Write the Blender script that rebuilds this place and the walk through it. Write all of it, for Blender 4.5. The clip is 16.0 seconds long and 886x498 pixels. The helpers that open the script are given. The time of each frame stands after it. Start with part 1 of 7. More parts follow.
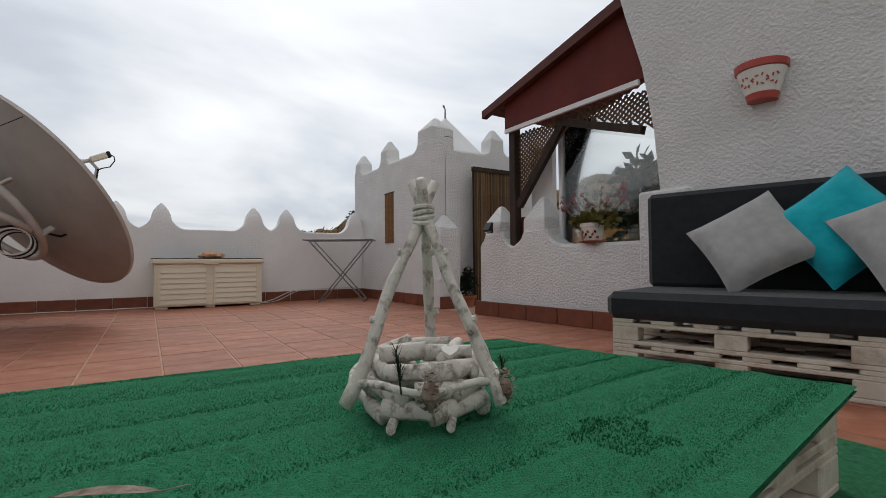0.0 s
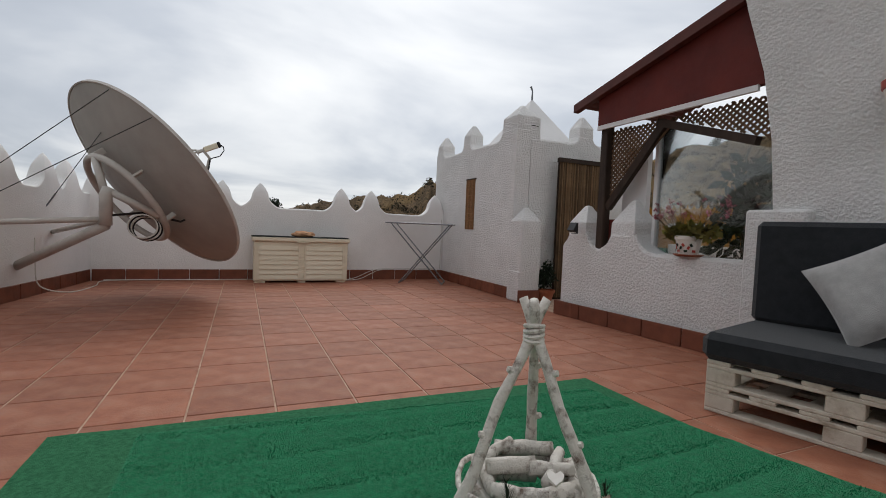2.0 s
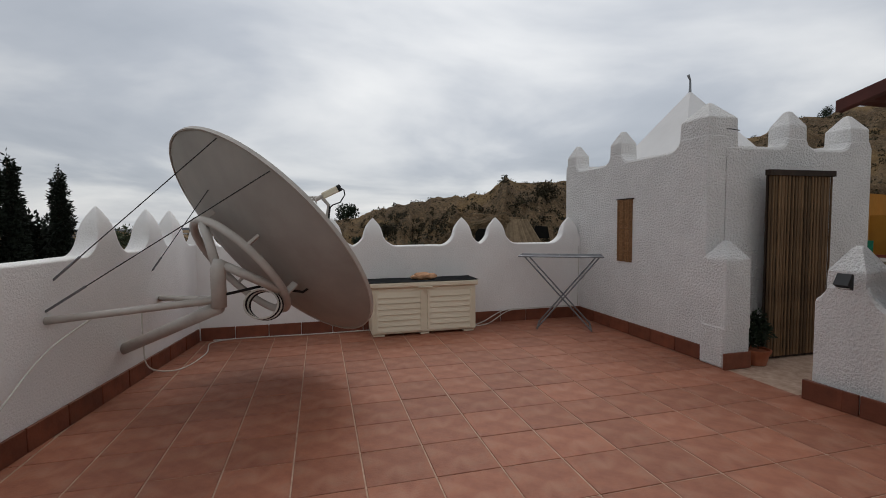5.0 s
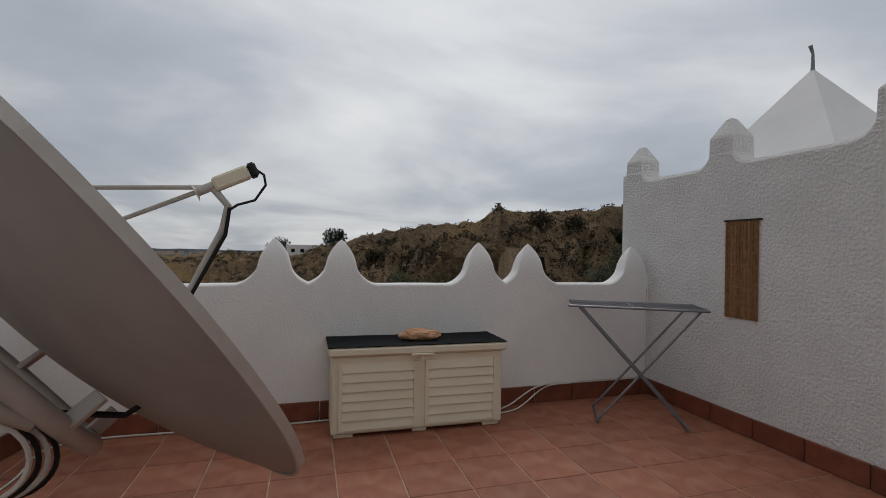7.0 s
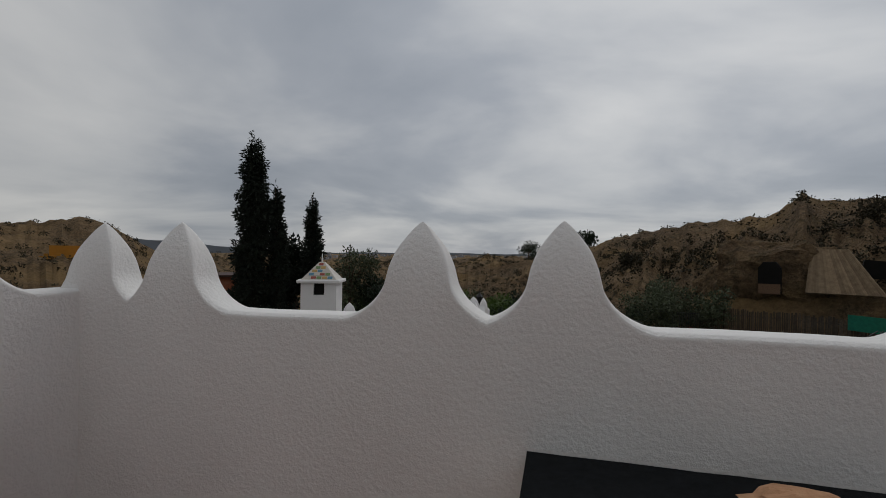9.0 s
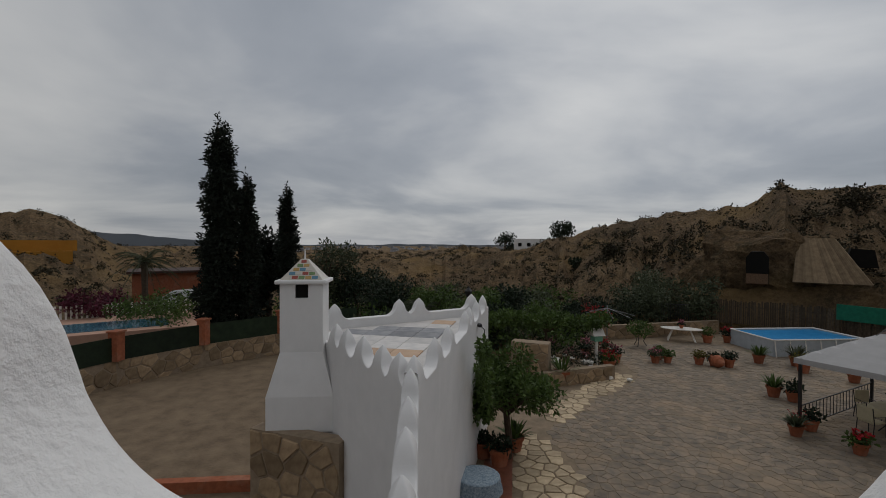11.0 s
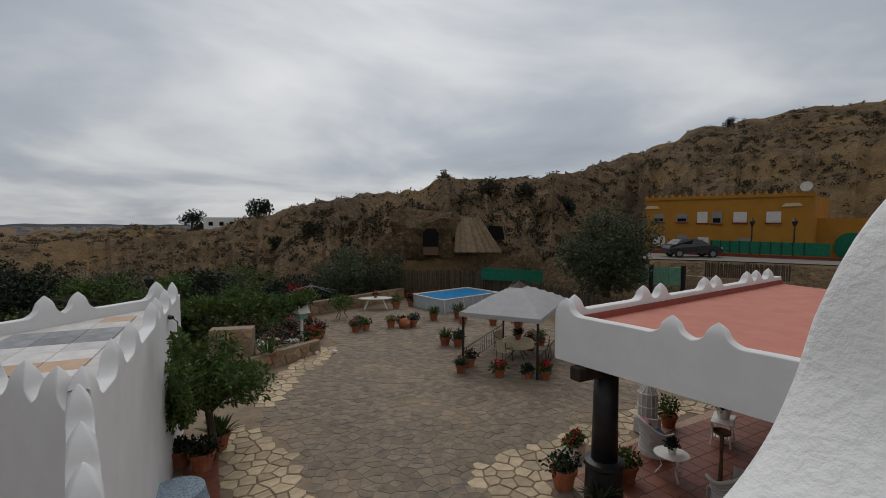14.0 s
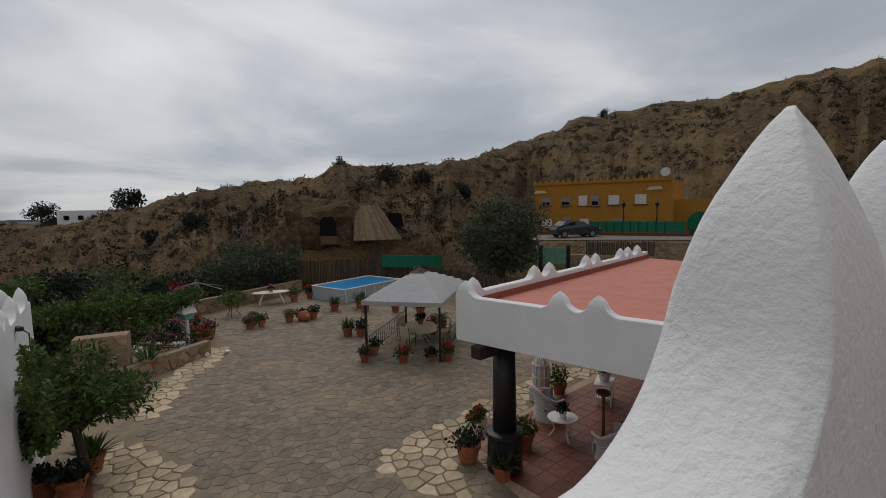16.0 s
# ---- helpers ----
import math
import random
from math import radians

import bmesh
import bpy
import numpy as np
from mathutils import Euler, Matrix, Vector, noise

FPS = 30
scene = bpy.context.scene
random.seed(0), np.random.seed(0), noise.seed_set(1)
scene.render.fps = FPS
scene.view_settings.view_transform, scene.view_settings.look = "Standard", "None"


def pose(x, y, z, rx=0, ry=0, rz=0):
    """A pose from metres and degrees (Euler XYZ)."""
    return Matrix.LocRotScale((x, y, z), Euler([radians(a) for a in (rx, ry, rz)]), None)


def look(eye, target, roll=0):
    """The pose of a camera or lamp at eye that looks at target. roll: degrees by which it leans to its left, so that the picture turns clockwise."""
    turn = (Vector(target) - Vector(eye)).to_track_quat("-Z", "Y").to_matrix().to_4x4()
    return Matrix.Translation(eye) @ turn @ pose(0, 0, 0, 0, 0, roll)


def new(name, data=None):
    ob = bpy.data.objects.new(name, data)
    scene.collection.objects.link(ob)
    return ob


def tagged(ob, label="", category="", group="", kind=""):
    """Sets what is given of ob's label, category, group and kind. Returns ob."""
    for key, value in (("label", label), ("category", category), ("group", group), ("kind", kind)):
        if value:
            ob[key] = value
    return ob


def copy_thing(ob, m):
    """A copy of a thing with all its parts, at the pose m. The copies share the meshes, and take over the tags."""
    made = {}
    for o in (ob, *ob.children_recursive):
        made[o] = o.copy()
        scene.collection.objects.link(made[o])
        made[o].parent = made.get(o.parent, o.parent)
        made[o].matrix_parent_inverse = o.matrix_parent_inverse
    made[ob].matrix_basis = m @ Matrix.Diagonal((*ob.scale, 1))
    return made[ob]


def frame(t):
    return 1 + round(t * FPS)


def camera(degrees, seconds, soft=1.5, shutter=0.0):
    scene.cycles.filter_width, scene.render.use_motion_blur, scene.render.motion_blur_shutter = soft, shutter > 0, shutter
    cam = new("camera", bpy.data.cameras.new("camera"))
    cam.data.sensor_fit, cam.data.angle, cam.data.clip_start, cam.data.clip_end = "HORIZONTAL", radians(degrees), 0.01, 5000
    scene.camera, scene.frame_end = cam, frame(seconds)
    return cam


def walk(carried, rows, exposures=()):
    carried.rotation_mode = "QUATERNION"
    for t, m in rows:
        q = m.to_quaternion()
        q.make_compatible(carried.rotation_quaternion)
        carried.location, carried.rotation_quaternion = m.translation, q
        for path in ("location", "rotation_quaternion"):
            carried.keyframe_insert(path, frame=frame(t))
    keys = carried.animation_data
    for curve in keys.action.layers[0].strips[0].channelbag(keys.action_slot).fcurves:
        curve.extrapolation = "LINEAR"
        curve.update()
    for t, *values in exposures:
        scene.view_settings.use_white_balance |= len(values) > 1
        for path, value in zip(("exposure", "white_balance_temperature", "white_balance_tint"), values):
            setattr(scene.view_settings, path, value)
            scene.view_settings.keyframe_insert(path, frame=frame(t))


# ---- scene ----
cam = camera(87.6, 16.0, soft=0.9)
ROWS = [
    (0.0, -0.043, -7.571, 0.622, -32.58, 1.73, -0.52), (0.5, -0.062, -7.573, 0.63, -32.53, 2.86, -0.26),
    (1.0, -0.045, -7.581, 0.662, -32.27, 2.96, 0.83), (1.5, -0.012, -7.573, 0.795, -29.41, 0.67, 2.26),
    (2.0, -0.142, -7.553, 0.96, -23.58, -2.58, 2.4), (2.5, -0.433, -7.586, 1.312, -17.78, -6.66, 0.63),
    (3.0, -0.598, -7.559, 1.469, -12.34, -7.1, -1.33), (3.5, -0.571, -7.257, 1.496, -10.47, -5.1, -1.89),
    (4.0, -0.61, -6.91, 1.458, -13.06, -3.75, 0.22), (4.2, -0.63, -6.729, 1.47, -13.26, -3.89, -0.1),
    (6.3, -0.4, -4.55, 1.505, -16.9, -0.9, 0), (6.5, -0.355, -4.289, 1.505, -16.89, -0.62, -0.09),
    (7.0, -0.164, -3.654, 1.488, -16.24, 0.21, 1.07), (7.5, 0.17, -3.03, 1.475, -12.2, 0.5, 1.4),
    (8.0, 0.318, -2.398, 1.462, -2.62, 0.76, 1.65), (8.5, 0.279, -1.747, 1.463, 5.99, 0.52, 0.94),
    (8.7, 0.24, -1.524, 1.452, 10.19, 0.33, 0.99), (9.7, -0.4, -0.68, 1.47, 16.3, 0, 0.4),
    (10.8, -0.87, 0.04, 1.495, 14.56, -0.3, -0.33), (11.0, -0.915, 0.163, 1.495, 10.84, -0.9, 0.23),
    (11.5, -1.01, 0.313, 1.485, 0.96, 0.62, -0.88), (12.0, -1.09, 0.368, 1.465, -11.44, -1.76, -0.32),
    (12.5, -1.12, 0.383, 1.458, -15.18, -2.84, 0.12), (13.0, -1.125, 0.388, 1.455, -17.03, -4.37, -0.5),
    (13.5, -1.125, 0.388, 1.455, -21.78, -3.86, -0.28), (14.0, -1.125, 0.388, 1.455, -25.38, -3.37, 0.18),
    (14.5, -1.125, 0.388, 1.455, -28.99, -3.68, -0.44), (15.0, -1.125, 0.388, 1.455, -32.9, -3.72, -0.29),
    (15.5, -1.125, 0.388, 1.455, -35.92, -4.53, -0.28), (16.0, -1.125, 0.388, 1.455, -37.75, -5.07, -1.06)]


def aim(x, y, z, yaw, pitch, roll):
    a, p = radians(yaw), radians(pitch)
    return look((x, y, z), (x - math.sin(a) * math.cos(p), y + math.cos(a) * math.cos(p), z + math.sin(p)), roll)


walk(cam, [(r[0], aim(*r[1:])) for r in ROWS], exposures=[(0.0, 0.23), (2.5, 0.2), (4.0, 0.04), (6.5, -0.17), (8.5, -0.52), (11.0, -0.64), (12.5, -0.3), (16.0, -0.3)])


# ---- node helpers ----
def tree_of(owner):
    owner.use_nodes = True
    nt = owner.node_tree
    nt.nodes.clear()
    return nt


def nd(nt, kind, **ins):
    n = nt.nodes.new(kind)
    for k, v in ins.items():
        s = n.inputs[int(k[1:])] if k[0] == "_" and k[1:].isdigit() else n.inputs[k.replace("_", " ")]
        if isinstance(v, bpy.types.NodeSocket):
            nt.links.new(v, s)
        else:
            s.default_value = v
    return n


def ramp(nt, fac, *stops):
    n = nd(nt, "ShaderNodeValToRGB", _0=fac)
    e = n.color_ramp.elements
    while len(e) < len(stops):
        e.new(0.5)
    for el, (p, c) in zip(e, stops):
        el.position, el.color = p, (*c, 1)
    return n.outputs[0]


def mth(nt, op, a, b=0.0):
    n = nt.nodes.new("ShaderNodeMath")
    n.operation = op
    for s, v in zip(n.inputs, (a, b)):
        if isinstance(v, bpy.types.NodeSocket):
            nt.links.new(v, s)
        else:
            s.default_value = v
    return n.outputs[0]


def mixc(nt, fac, a, b, mode="MIX"):
    n = nt.nodes.new("ShaderNodeMix")
    n.data_type, n.blend_type = "RGBA", mode
    for s, v in ((n.inputs[0], fac), (n.inputs[6], a), (n.inputs[7], b)):
        if isinstance(v, bpy.types.NodeSocket):
            nt.links.new(v, s)
        else:
            s.default_value = (*v, 1) if isinstance(v, tuple) and len(v) == 3 else v
    return n.outputs[2]


# ---- world, sun ----
SUN_AZ, SUN_EL = 22.0, 52.0
world = bpy.data.worlds.new("sky")
scene.world = world
nt = tree_of(world)
sky = nt.nodes.new("ShaderNodeTexSky")
sky.sky_type, sky.sun_disc = "NISHITA", False
sky.sun_elevation, sky.sun_rotation = radians(SUN_EL), radians(SUN_AZ)
tc = nt.nodes.new("ShaderNodeTexCoord")
sep = nd(nt, "ShaderNodeSeparateXYZ", _0=tc.outputs["Generated"])
zc = mth(nt, "ADD", mth(nt, "MAXIMUM", sep.outputs[2], 0.0), 0.16)
comb = nd(nt, "ShaderNodeCombineXYZ", _0=mth(nt, "DIVIDE", sep.outputs[0], zc), _1=mth(nt, "DIVIDE", sep.outputs[1], zc))
big = nd(nt, "ShaderNodeTexNoise", Vector=comb.outputs[0], Scale=0.55, Detail=6.0, Roughness=0.5, Distortion=0.35)
wide = nd(nt, "ShaderNodeTexNoise", Vector=comb.outputs[0], Scale=0.2, Detail=2.0, Roughness=0.5)
cl = mth(nt, "ADD", mth(nt, "MULTIPLY", big.outputs[0], 0.65), mth(nt, "MULTIPLY", wide.outputs[0], 0.35))
sd = (math.sin(radians(SUN_AZ)) * math.cos(radians(SUN_EL)), math.cos(radians(SUN_AZ)) * math.cos(radians(SUN_EL)), math.sin(radians(SUN_EL)))
dot = nt.nodes.new("ShaderNodeVectorMath")
dot.operation = "DOT_PRODUCT"
nt.links.new(tc.outputs["Generated"], dot.inputs[0])
dot.inputs[1].default_value = sd
near_sun = mth(nt, "POWER", mth(nt, "MAXIMUM", dot.outputs["Value"], 0.0), 7.0)
cl = mth(nt, "ADD", cl, mth(nt, "MULTIPLY", near_sun, 0.09))
clouds = ramp(nt, cl, (0.37, (0.40, 0.44, 0.50)), (0.45, (0.52, 0.555, 0.61)), (0.52, (0.74, 0.76, 0.785)), (0.63, (1.0, 1.0, 0.99)))
bg1 = nd(nt, "ShaderNodeBackground", Color=sky.outputs[0], Strength=0.06)
glow = mth(nt, "ADD", mth(nt, "MULTIPLY", mth(nt, "POWER", mth(nt, "MAXIMUM", dot.outputs["Value"], 0.0), 1.5), 0.54), 0.70)
bg2 = nd(nt, "ShaderNodeBackground", Color=clouds, Strength=glow)
ms = nd(nt, "ShaderNodeMixShader", _0=0.9, _1=bg1.outputs[0], _2=bg2.outputs[0])
out = nd(nt, "ShaderNodeOutputWorld", Surface=ms.outputs[0])

sun = new("sun", bpy.data.lights.new("sun", "SUN"))
sun.data.energy, sun.data.angle, sun.data.color = 0.9, radians(35), (1.0, 0.96, 0.9)
sun.matrix_world = look((0, 0, 0), tuple(-c for c in sd))

# ---- materials ----
MATS = {}


def mat(name, c1, c2=None, scale=4.0, rough=0.8, bump=0.0, bscale=60.0, metal=0.0, stain=None, stain_scale=1.3, stain_amount=0.5,
        var=0.0, detail=5.0, spec=0.3, sheen=0.0, stretch=None, bdist=0.01, trans=0.0):
    """A surface of two mottled colours, an optional stain layer, relief, and variation from piece to piece."""
    m = bpy.data.materials.new(name)
    nt = tree_of(m)
    tc = nt.nodes.new("ShaderNodeTexCoord")
    vec = tc.outputs["Object"]
    if stretch:
        vec = nd(nt, "ShaderNodeMapping", Vector=vec, Scale=stretch).outputs[0]
    c2 = c2 or tuple(x * 0.8 for x in c1)
    n1 = nd(nt, "ShaderNodeTexNoise", Vector=vec, Scale=scale, Detail=detail, Roughness=0.6)
    col = ramp(nt, n1.outputs[0], (0.32, c2), (0.68, c1))
    if stain:
        n2 = nd(nt, "ShaderNodeTexNoise", Vector=vec, Scale=stain_scale, Detail=6.0, Roughness=0.65)
        f = ramp(nt, n2.outputs[0], (0.5, (0, 0, 0)), (0.72, (1, 1, 1)))
        col = mixc(nt, mth(nt, "MULTIPLY", f, stain_amount), col, stain)
    if var:
        oi = nt.nodes.new("ShaderNodeObjectInfo")
        geo = nt.nodes.new("ShaderNodeNewGeometry")
        r = mth(nt, "FRACT", mth(nt, "ADD", oi.outputs["Random"], geo.outputs["Random Per Island"]))
        v = mth(nt, "ADD", mth(nt, "MULTIPLY", r, 2 * var), 1.0 - var)
        hsv = nd(nt, "ShaderNodeHueSaturation", Color=col, Value=v)
        col = hsv.outputs[0]
    b = nd(nt, "ShaderNodeBsdfPrincipled", Base_Color=col, Metallic=metal)
    b.inputs["Specular IOR Level"].default_value = spec
    rn = nd(nt, "ShaderNodeTexNoise", Vector=vec, Scale=scale * 3, Detail=3.0)
    nt.links.new(mth(nt, "ADD", mth(nt, "MULTIPLY", rn.outputs[0], 0.2), rough - 0.1), b.inputs["Roughness"])
    if sheen:
        b.inputs["Sheen Weight"].default_value = sheen
    if bump:
        bn = nd(nt, "ShaderNodeTexNoise", Vector=vec, Scale=bscale, Detail=4.0, Roughness=0.6)
        bp = nd(nt, "ShaderNodeBump", Height=bn.outputs[0], Strength=bump, Distance=bdist)
        nt.links.new(bp.outputs[0], b.inputs["Normal"])
    surf = b.outputs[0]
    if trans:
        tr = nd(nt, "ShaderNodeBsdfTranslucent", Color=col)
        surf = nd(nt, "ShaderNodeMixShader", _0=trans, _1=surf, _2=tr.outputs[0]).outputs[0]
    nd(nt, "ShaderNodeOutputMaterial", Surface=surf)
    MATS[name] = m
    return m


def glass(name, tint=(0.9, 0.95, 0.95), mix=0.75):
    m = bpy.data.materials.new(name)
    nt = tree_of(m)
    t = nd(nt, "ShaderNodeBsdfTransparent", Color=(*tint, 1))
    g = nd(nt, "ShaderNodeBsdfGlossy", Roughness=0.03)
    fr = nd(nt, "ShaderNodeFresnel", IOR=1.5)
    f = mth(nt, "MINIMUM", mth(nt, "ADD", fr.outputs[0], 1.0 - mix), 1.0)
    s = nd(nt, "ShaderNodeMixShader", _0=f, _1=t.outputs[0], _2=g.outputs[0])
    nd(nt, "ShaderNodeOutputMaterial", Surface=s.outputs[0])
    MATS[name] = m
    return m


WHITE = mat("white_stucco", (0.80, 0.79, 0.78), (0.74, 0.73, 0.72), 1.4, 0.9, 0.5, 55, stain=(0.60, 0.585, 0.57), stain_scale=0.9, stain_amount=0.35, bdist=0.014)
ROUGHCAST = mat("white_roughcast", (0.79, 0.78, 0.77), (0.71, 0.70, 0.69), 3, 0.92, 0.9, 42, stain=(0.60, 0.58, 0.56), stain_amount=0.25, bdist=0.035)
SMOOTHW = mat("white_paint_smooth", (0.74, 0.73, 0.73), (0.68, 0.675, 0.675), 1.6, 0.85, 0.3, 90, stain=(0.60, 0.59, 0.58), stain_amount=0.25)
TILE = mat("terracotta_tile", (0.33, 0.125, 0.07), (0.225, 0.078, 0.044), 7, 0.6, 0.3, 90, stain=(0.37, 0.235, 0.17), stain_scale=5.0, stain_amount=0.42, var=0.12, spec=0.35)
SKIRT = mat("skirting_tile", (0.20, 0.062, 0.032), (0.12, 0.036, 0.02), 6, 0.5, 0.2, 60, var=0.18, spec=0.4)
GROUT = mat("grout", (0.50, 0.36, 0.27), (0.33, 0.21, 0.15), 12, 0.95, 0.3, 120)
TURF = mat("green_turf", (0.009, 0.215, 0.088), (0.006, 0.135, 0.056), 60, 0.95, 0.9, 260, spec=0.1, sheen=0.1)
TURF_WET = mat("stained_turf", (0.016, 0.125, 0.042), (0.011, 0.08, 0.028), 80, 0.9, 0.9, 260, spec=0.1)
TURF_OLD = mat("faded_turf", (0.05, 0.21, 0.10), (0.025, 0.12, 0.06), 60, 0.95, 0.9, 260, spec=0.1)
CREAM = mat("cream_plastic", (0.74, 0.68, 0.54), (0.68, 0.62, 0.48), 2, 0.5, 0.05, 200, spec=0.4)
BLACKF = mat("black_fabric", (0.012, 0.014, 0.016), (0.007, 0.008, 0.009), 30, 0.9, 0.3, 300, spec=0.15)
SOFAF = mat("anthracite_fabric", (0.020, 0.022, 0.026), (0.013, 0.015, 0.018), 20, 0.85, 0.3, 250, spec=0.2, sheen=0.15)
GREYF = mat("grey_fabric", (0.36, 0.35, 0.345), (0.29, 0.285, 0.28), 15, 0.9, 0.3, 220, spec=0.1, sheen=0.2)
TURQ = mat("turquoise_fabric", (0.012, 0.40, 0.46), (0.006, 0.30, 0.36), 12, 0.9, 0.3, 220, spec=0.1, sheen=0.2)
DISHM = mat("dish_paint", (0.38, 0.36, 0.33), (0.31, 0.295, 0.27), 2, 0.6, 0.08, 20, stain=(0.22, 0.19, 0.16), stain_amount=0.35, spec=0.35)
STEELW = mat("painted_tube", (0.52, 0.49, 0.45), (0.42, 0.39, 0.36), 5, 0.5, 0.1, 50, stain=(0.22, 0.13, 0.08), stain_amount=0.3)
STEEL = mat("grey_steel", (0.25, 0.26, 0.275), (0.16, 0.17, 0.185), 6, 0.4, metal=0.7)
DARKM = mat("dark_metal", (0.02, 0.02, 0.022), (0.012, 0.012, 0.013), 6, 0.45, spec=0.4)
RUBBER = mat("black_cable", (0.010, 0.010, 0.011), (0.006, 0.006, 0.006), 6, 0.55)
CABLEW = mat("white_cable", (0.62, 0.60, 0.56), (0.5, 0.48, 0.44), 6, 0.5)
WHITEWOOD = mat("whitewashed_wood", (0.66, 0.63, 0.58), (0.55, 0.52, 0.47), 8, 0.85, 0.6, 60, stain=(0.11, 0.07, 0.05), stain_scale=30, stain_amount=1.0)
PALLET = mat("painted_pallet", (0.62, 0.57, 0.49), (0.50, 0.45, 0.38), 7, 0.85, 0.5, 50, stain=(0.22, 0.15, 0.09), stain_scale=6, stain_amount=0.7)
DARKW = mat("dark_wood", (0.045, 0.028, 0.019), (0.022, 0.014, 0.010), 9, 0.75, 0.4, 60, stretch=(1, 1, 0.3))
LATW = mat("lattice_wood", (0.16, 0.095, 0.055), (0.09, 0.052, 0.03), 12, 0.8, 0.3, 60)
REDB = mat("red_board", (0.125, 0.018, 0.012), (0.085, 0.012, 0.009), 3, 0.7, 0.15, 30)
REDM = mat("red_roof_metal", (0.11, 0.030, 0.022), (0.07, 0.02, 0.015), 4, 0.6, 0.1, 30)
BAMBOO = mat("bamboo_cane", (0.20, 0.125, 0.065), (0.10, 0.06, 0.032), 14, 0.75, 0.3, 80, var=0.4, stretch=(1, 1, 0.15))
WICKER = mat("wicker_weave", (0.34, 0.19, 0.09), (0.20, 0.10, 0.045), 40, 0.8, 0.6, 120, var=0.25)
STONE = mat("ochre_rock", (0.58, 0.34, 0.20), (0.42, 0.22, 0.12), 14, 0.9, 0.8, 40)
POTC = mat("terracotta_pot", (0.36, 0.115, 0.055), (0.25, 0.078, 0.038), 7, 0.8, 0.2, 60, var=0.2, stain=(0.42, 0.30, 0.22), stain_amount=0.35)
REDPOT = mat("glazed_red", (0.42, 0.055, 0.035), (0.34, 0.04, 0.025), 5, 0.4, spec=0.5)
CERAM = mat("white_ceramic", (0.75, 0.72, 0.68), (0.68, 0.65, 0.6), 5, 0.35, spec=0.5)
PINK = mat("pink_roof_paint", (0.52, 0.205, 0.155), (0.46, 0.175, 0.13), 1.5, 0.85, 0.25, 60, stain=(0.58, 0.30, 0.24), stain_amount=0.4)
PINKD = mat("dark_pink_band", (0.30, 0.085, 0.06), (0.24, 0.068, 0.05), 2, 0.85, 0.2, 60)
MARBLE = mat("pale_marble", (0.66, 0.63, 0.60), (0.50, 0.48, 0.47), 3, 0.5, 0.05, 60, var=0.12, spec=0.4)
MARBLED = mat("grey_marble", (0.30, 0.30, 0.31), (0.17, 0.175, 0.19), 3, 0.5, 0.05, 60, var=0.2)
MARBLEO = mat("sand_marble", (0.56, 0.39, 0.26), (0.47, 0.31, 0.20), 3, 0.55, 0.05, 60, var=0.1)
SOIL = mat("dry_soil", (0.20, 0.145, 0.095), (0.125, 0.09, 0.058), 2.2, 0.95, 0.6, 12, stain=(0.24, 0.18, 0.12), stain_scale=0.6, stain_amount=0.6, bdist=0.05)
PAVE = mat("grey_flagstone", (0.25, 0.192, 0.135), (0.135, 0.115, 0.095), 3.4, 0.8, 0.5, 30, stain=(0.30, 0.215, 0.135), stain_scale=0.45, stain_amount=0.75, var=0.16)
PAVEJ = mat("paving_joint", (0.27, 0.205, 0.14), (0.17, 0.13, 0.09), 3, 0.95, 0.4, 40)
CREAMS = mat("cream_flagstone", (0.50, 0.40, 0.27), (0.36, 0.275, 0.18), 4, 0.85, 0.4, 30, var=0.25)
RUBBLE = mat("rubble_stone", (0.34, 0.245, 0.15), (0.21, 0.145, 0.088), 5, 0.9, 0.6, 30, var=0.35)
MORTAR = mat("mortar", (0.30, 0.23, 0.16), (0.22, 0.165, 0.115), 6, 0.95, 0.5, 40)
PATIO = mat("patio_tile", (0.25, 0.085, 0.048), (0.17, 0.056, 0.033), 4, 0.5, 0.15, 60, var=0.15, spec=0.45)
MUST = mat("mustard_render", (0.40, 0.185, 0.026), (0.33, 0.15, 0.021), 0.8, 0.9, 0.3, 20, stain=(0.34, 0.16, 0.03), stain_amount=0.4)
BRICKRED = mat("brick_red_paint", (0.20, 0.048, 0.03), (0.15, 0.036, 0.024), 2, 0.9)
SHUT = mat("pale_shutter", (0.62, 0.60, 0.56), (0.52, 0.5, 0.47), 8, 0.6)
SHUTG = mat("grey_shutter", (0.26, 0.25, 0.24), (0.2, 0.19, 0.19), 8, 0.6)
WINDK = mat("dark_opening", (0.010, 0.009, 0.008), (0.006, 0.006, 0.005), 3, 0.7, spec=0.1)
GREENS = mat("green_screen", (0.012, 0.16, 0.09), (0.008, 0.11, 0.065), 6, 0.8)
GREENM = mat("pale_green_metal", (0.16, 0.36, 0.25), (0.11, 0.27, 0.19), 4, 0.6)
BLUEW = mat("pool_liner", (0.02, 0.23, 0.50), (0.015, 0.18, 0.42), 1.5, 0.35, spec=0.12)
POOLG = mat("grey_pool_wall", (0.42, 0.45, 0.48), (0.34, 0.37, 0.40), 3, 0.6)
CANVAS = mat("grey_canvas", (0.44, 0.435, 0.44), (0.38, 0.375, 0.38), 2, 0.85, 0.2, 20, trans=0.15)
CLOTH = mat("cream_cloth", (0.56, 0.49, 0.34), (0.48, 0.42, 0.28), 5, 0.9, 0.2, 60)
BLUEC = mat("blue_cloth", (0.02, 0.05, 0.13), (0.014, 0.035, 0.09), 6, 0.9)
PINKC = mat("pink_cloth", (0.42, 0.12, 0.16), (0.32, 0.09, 0.12), 6, 0.9)
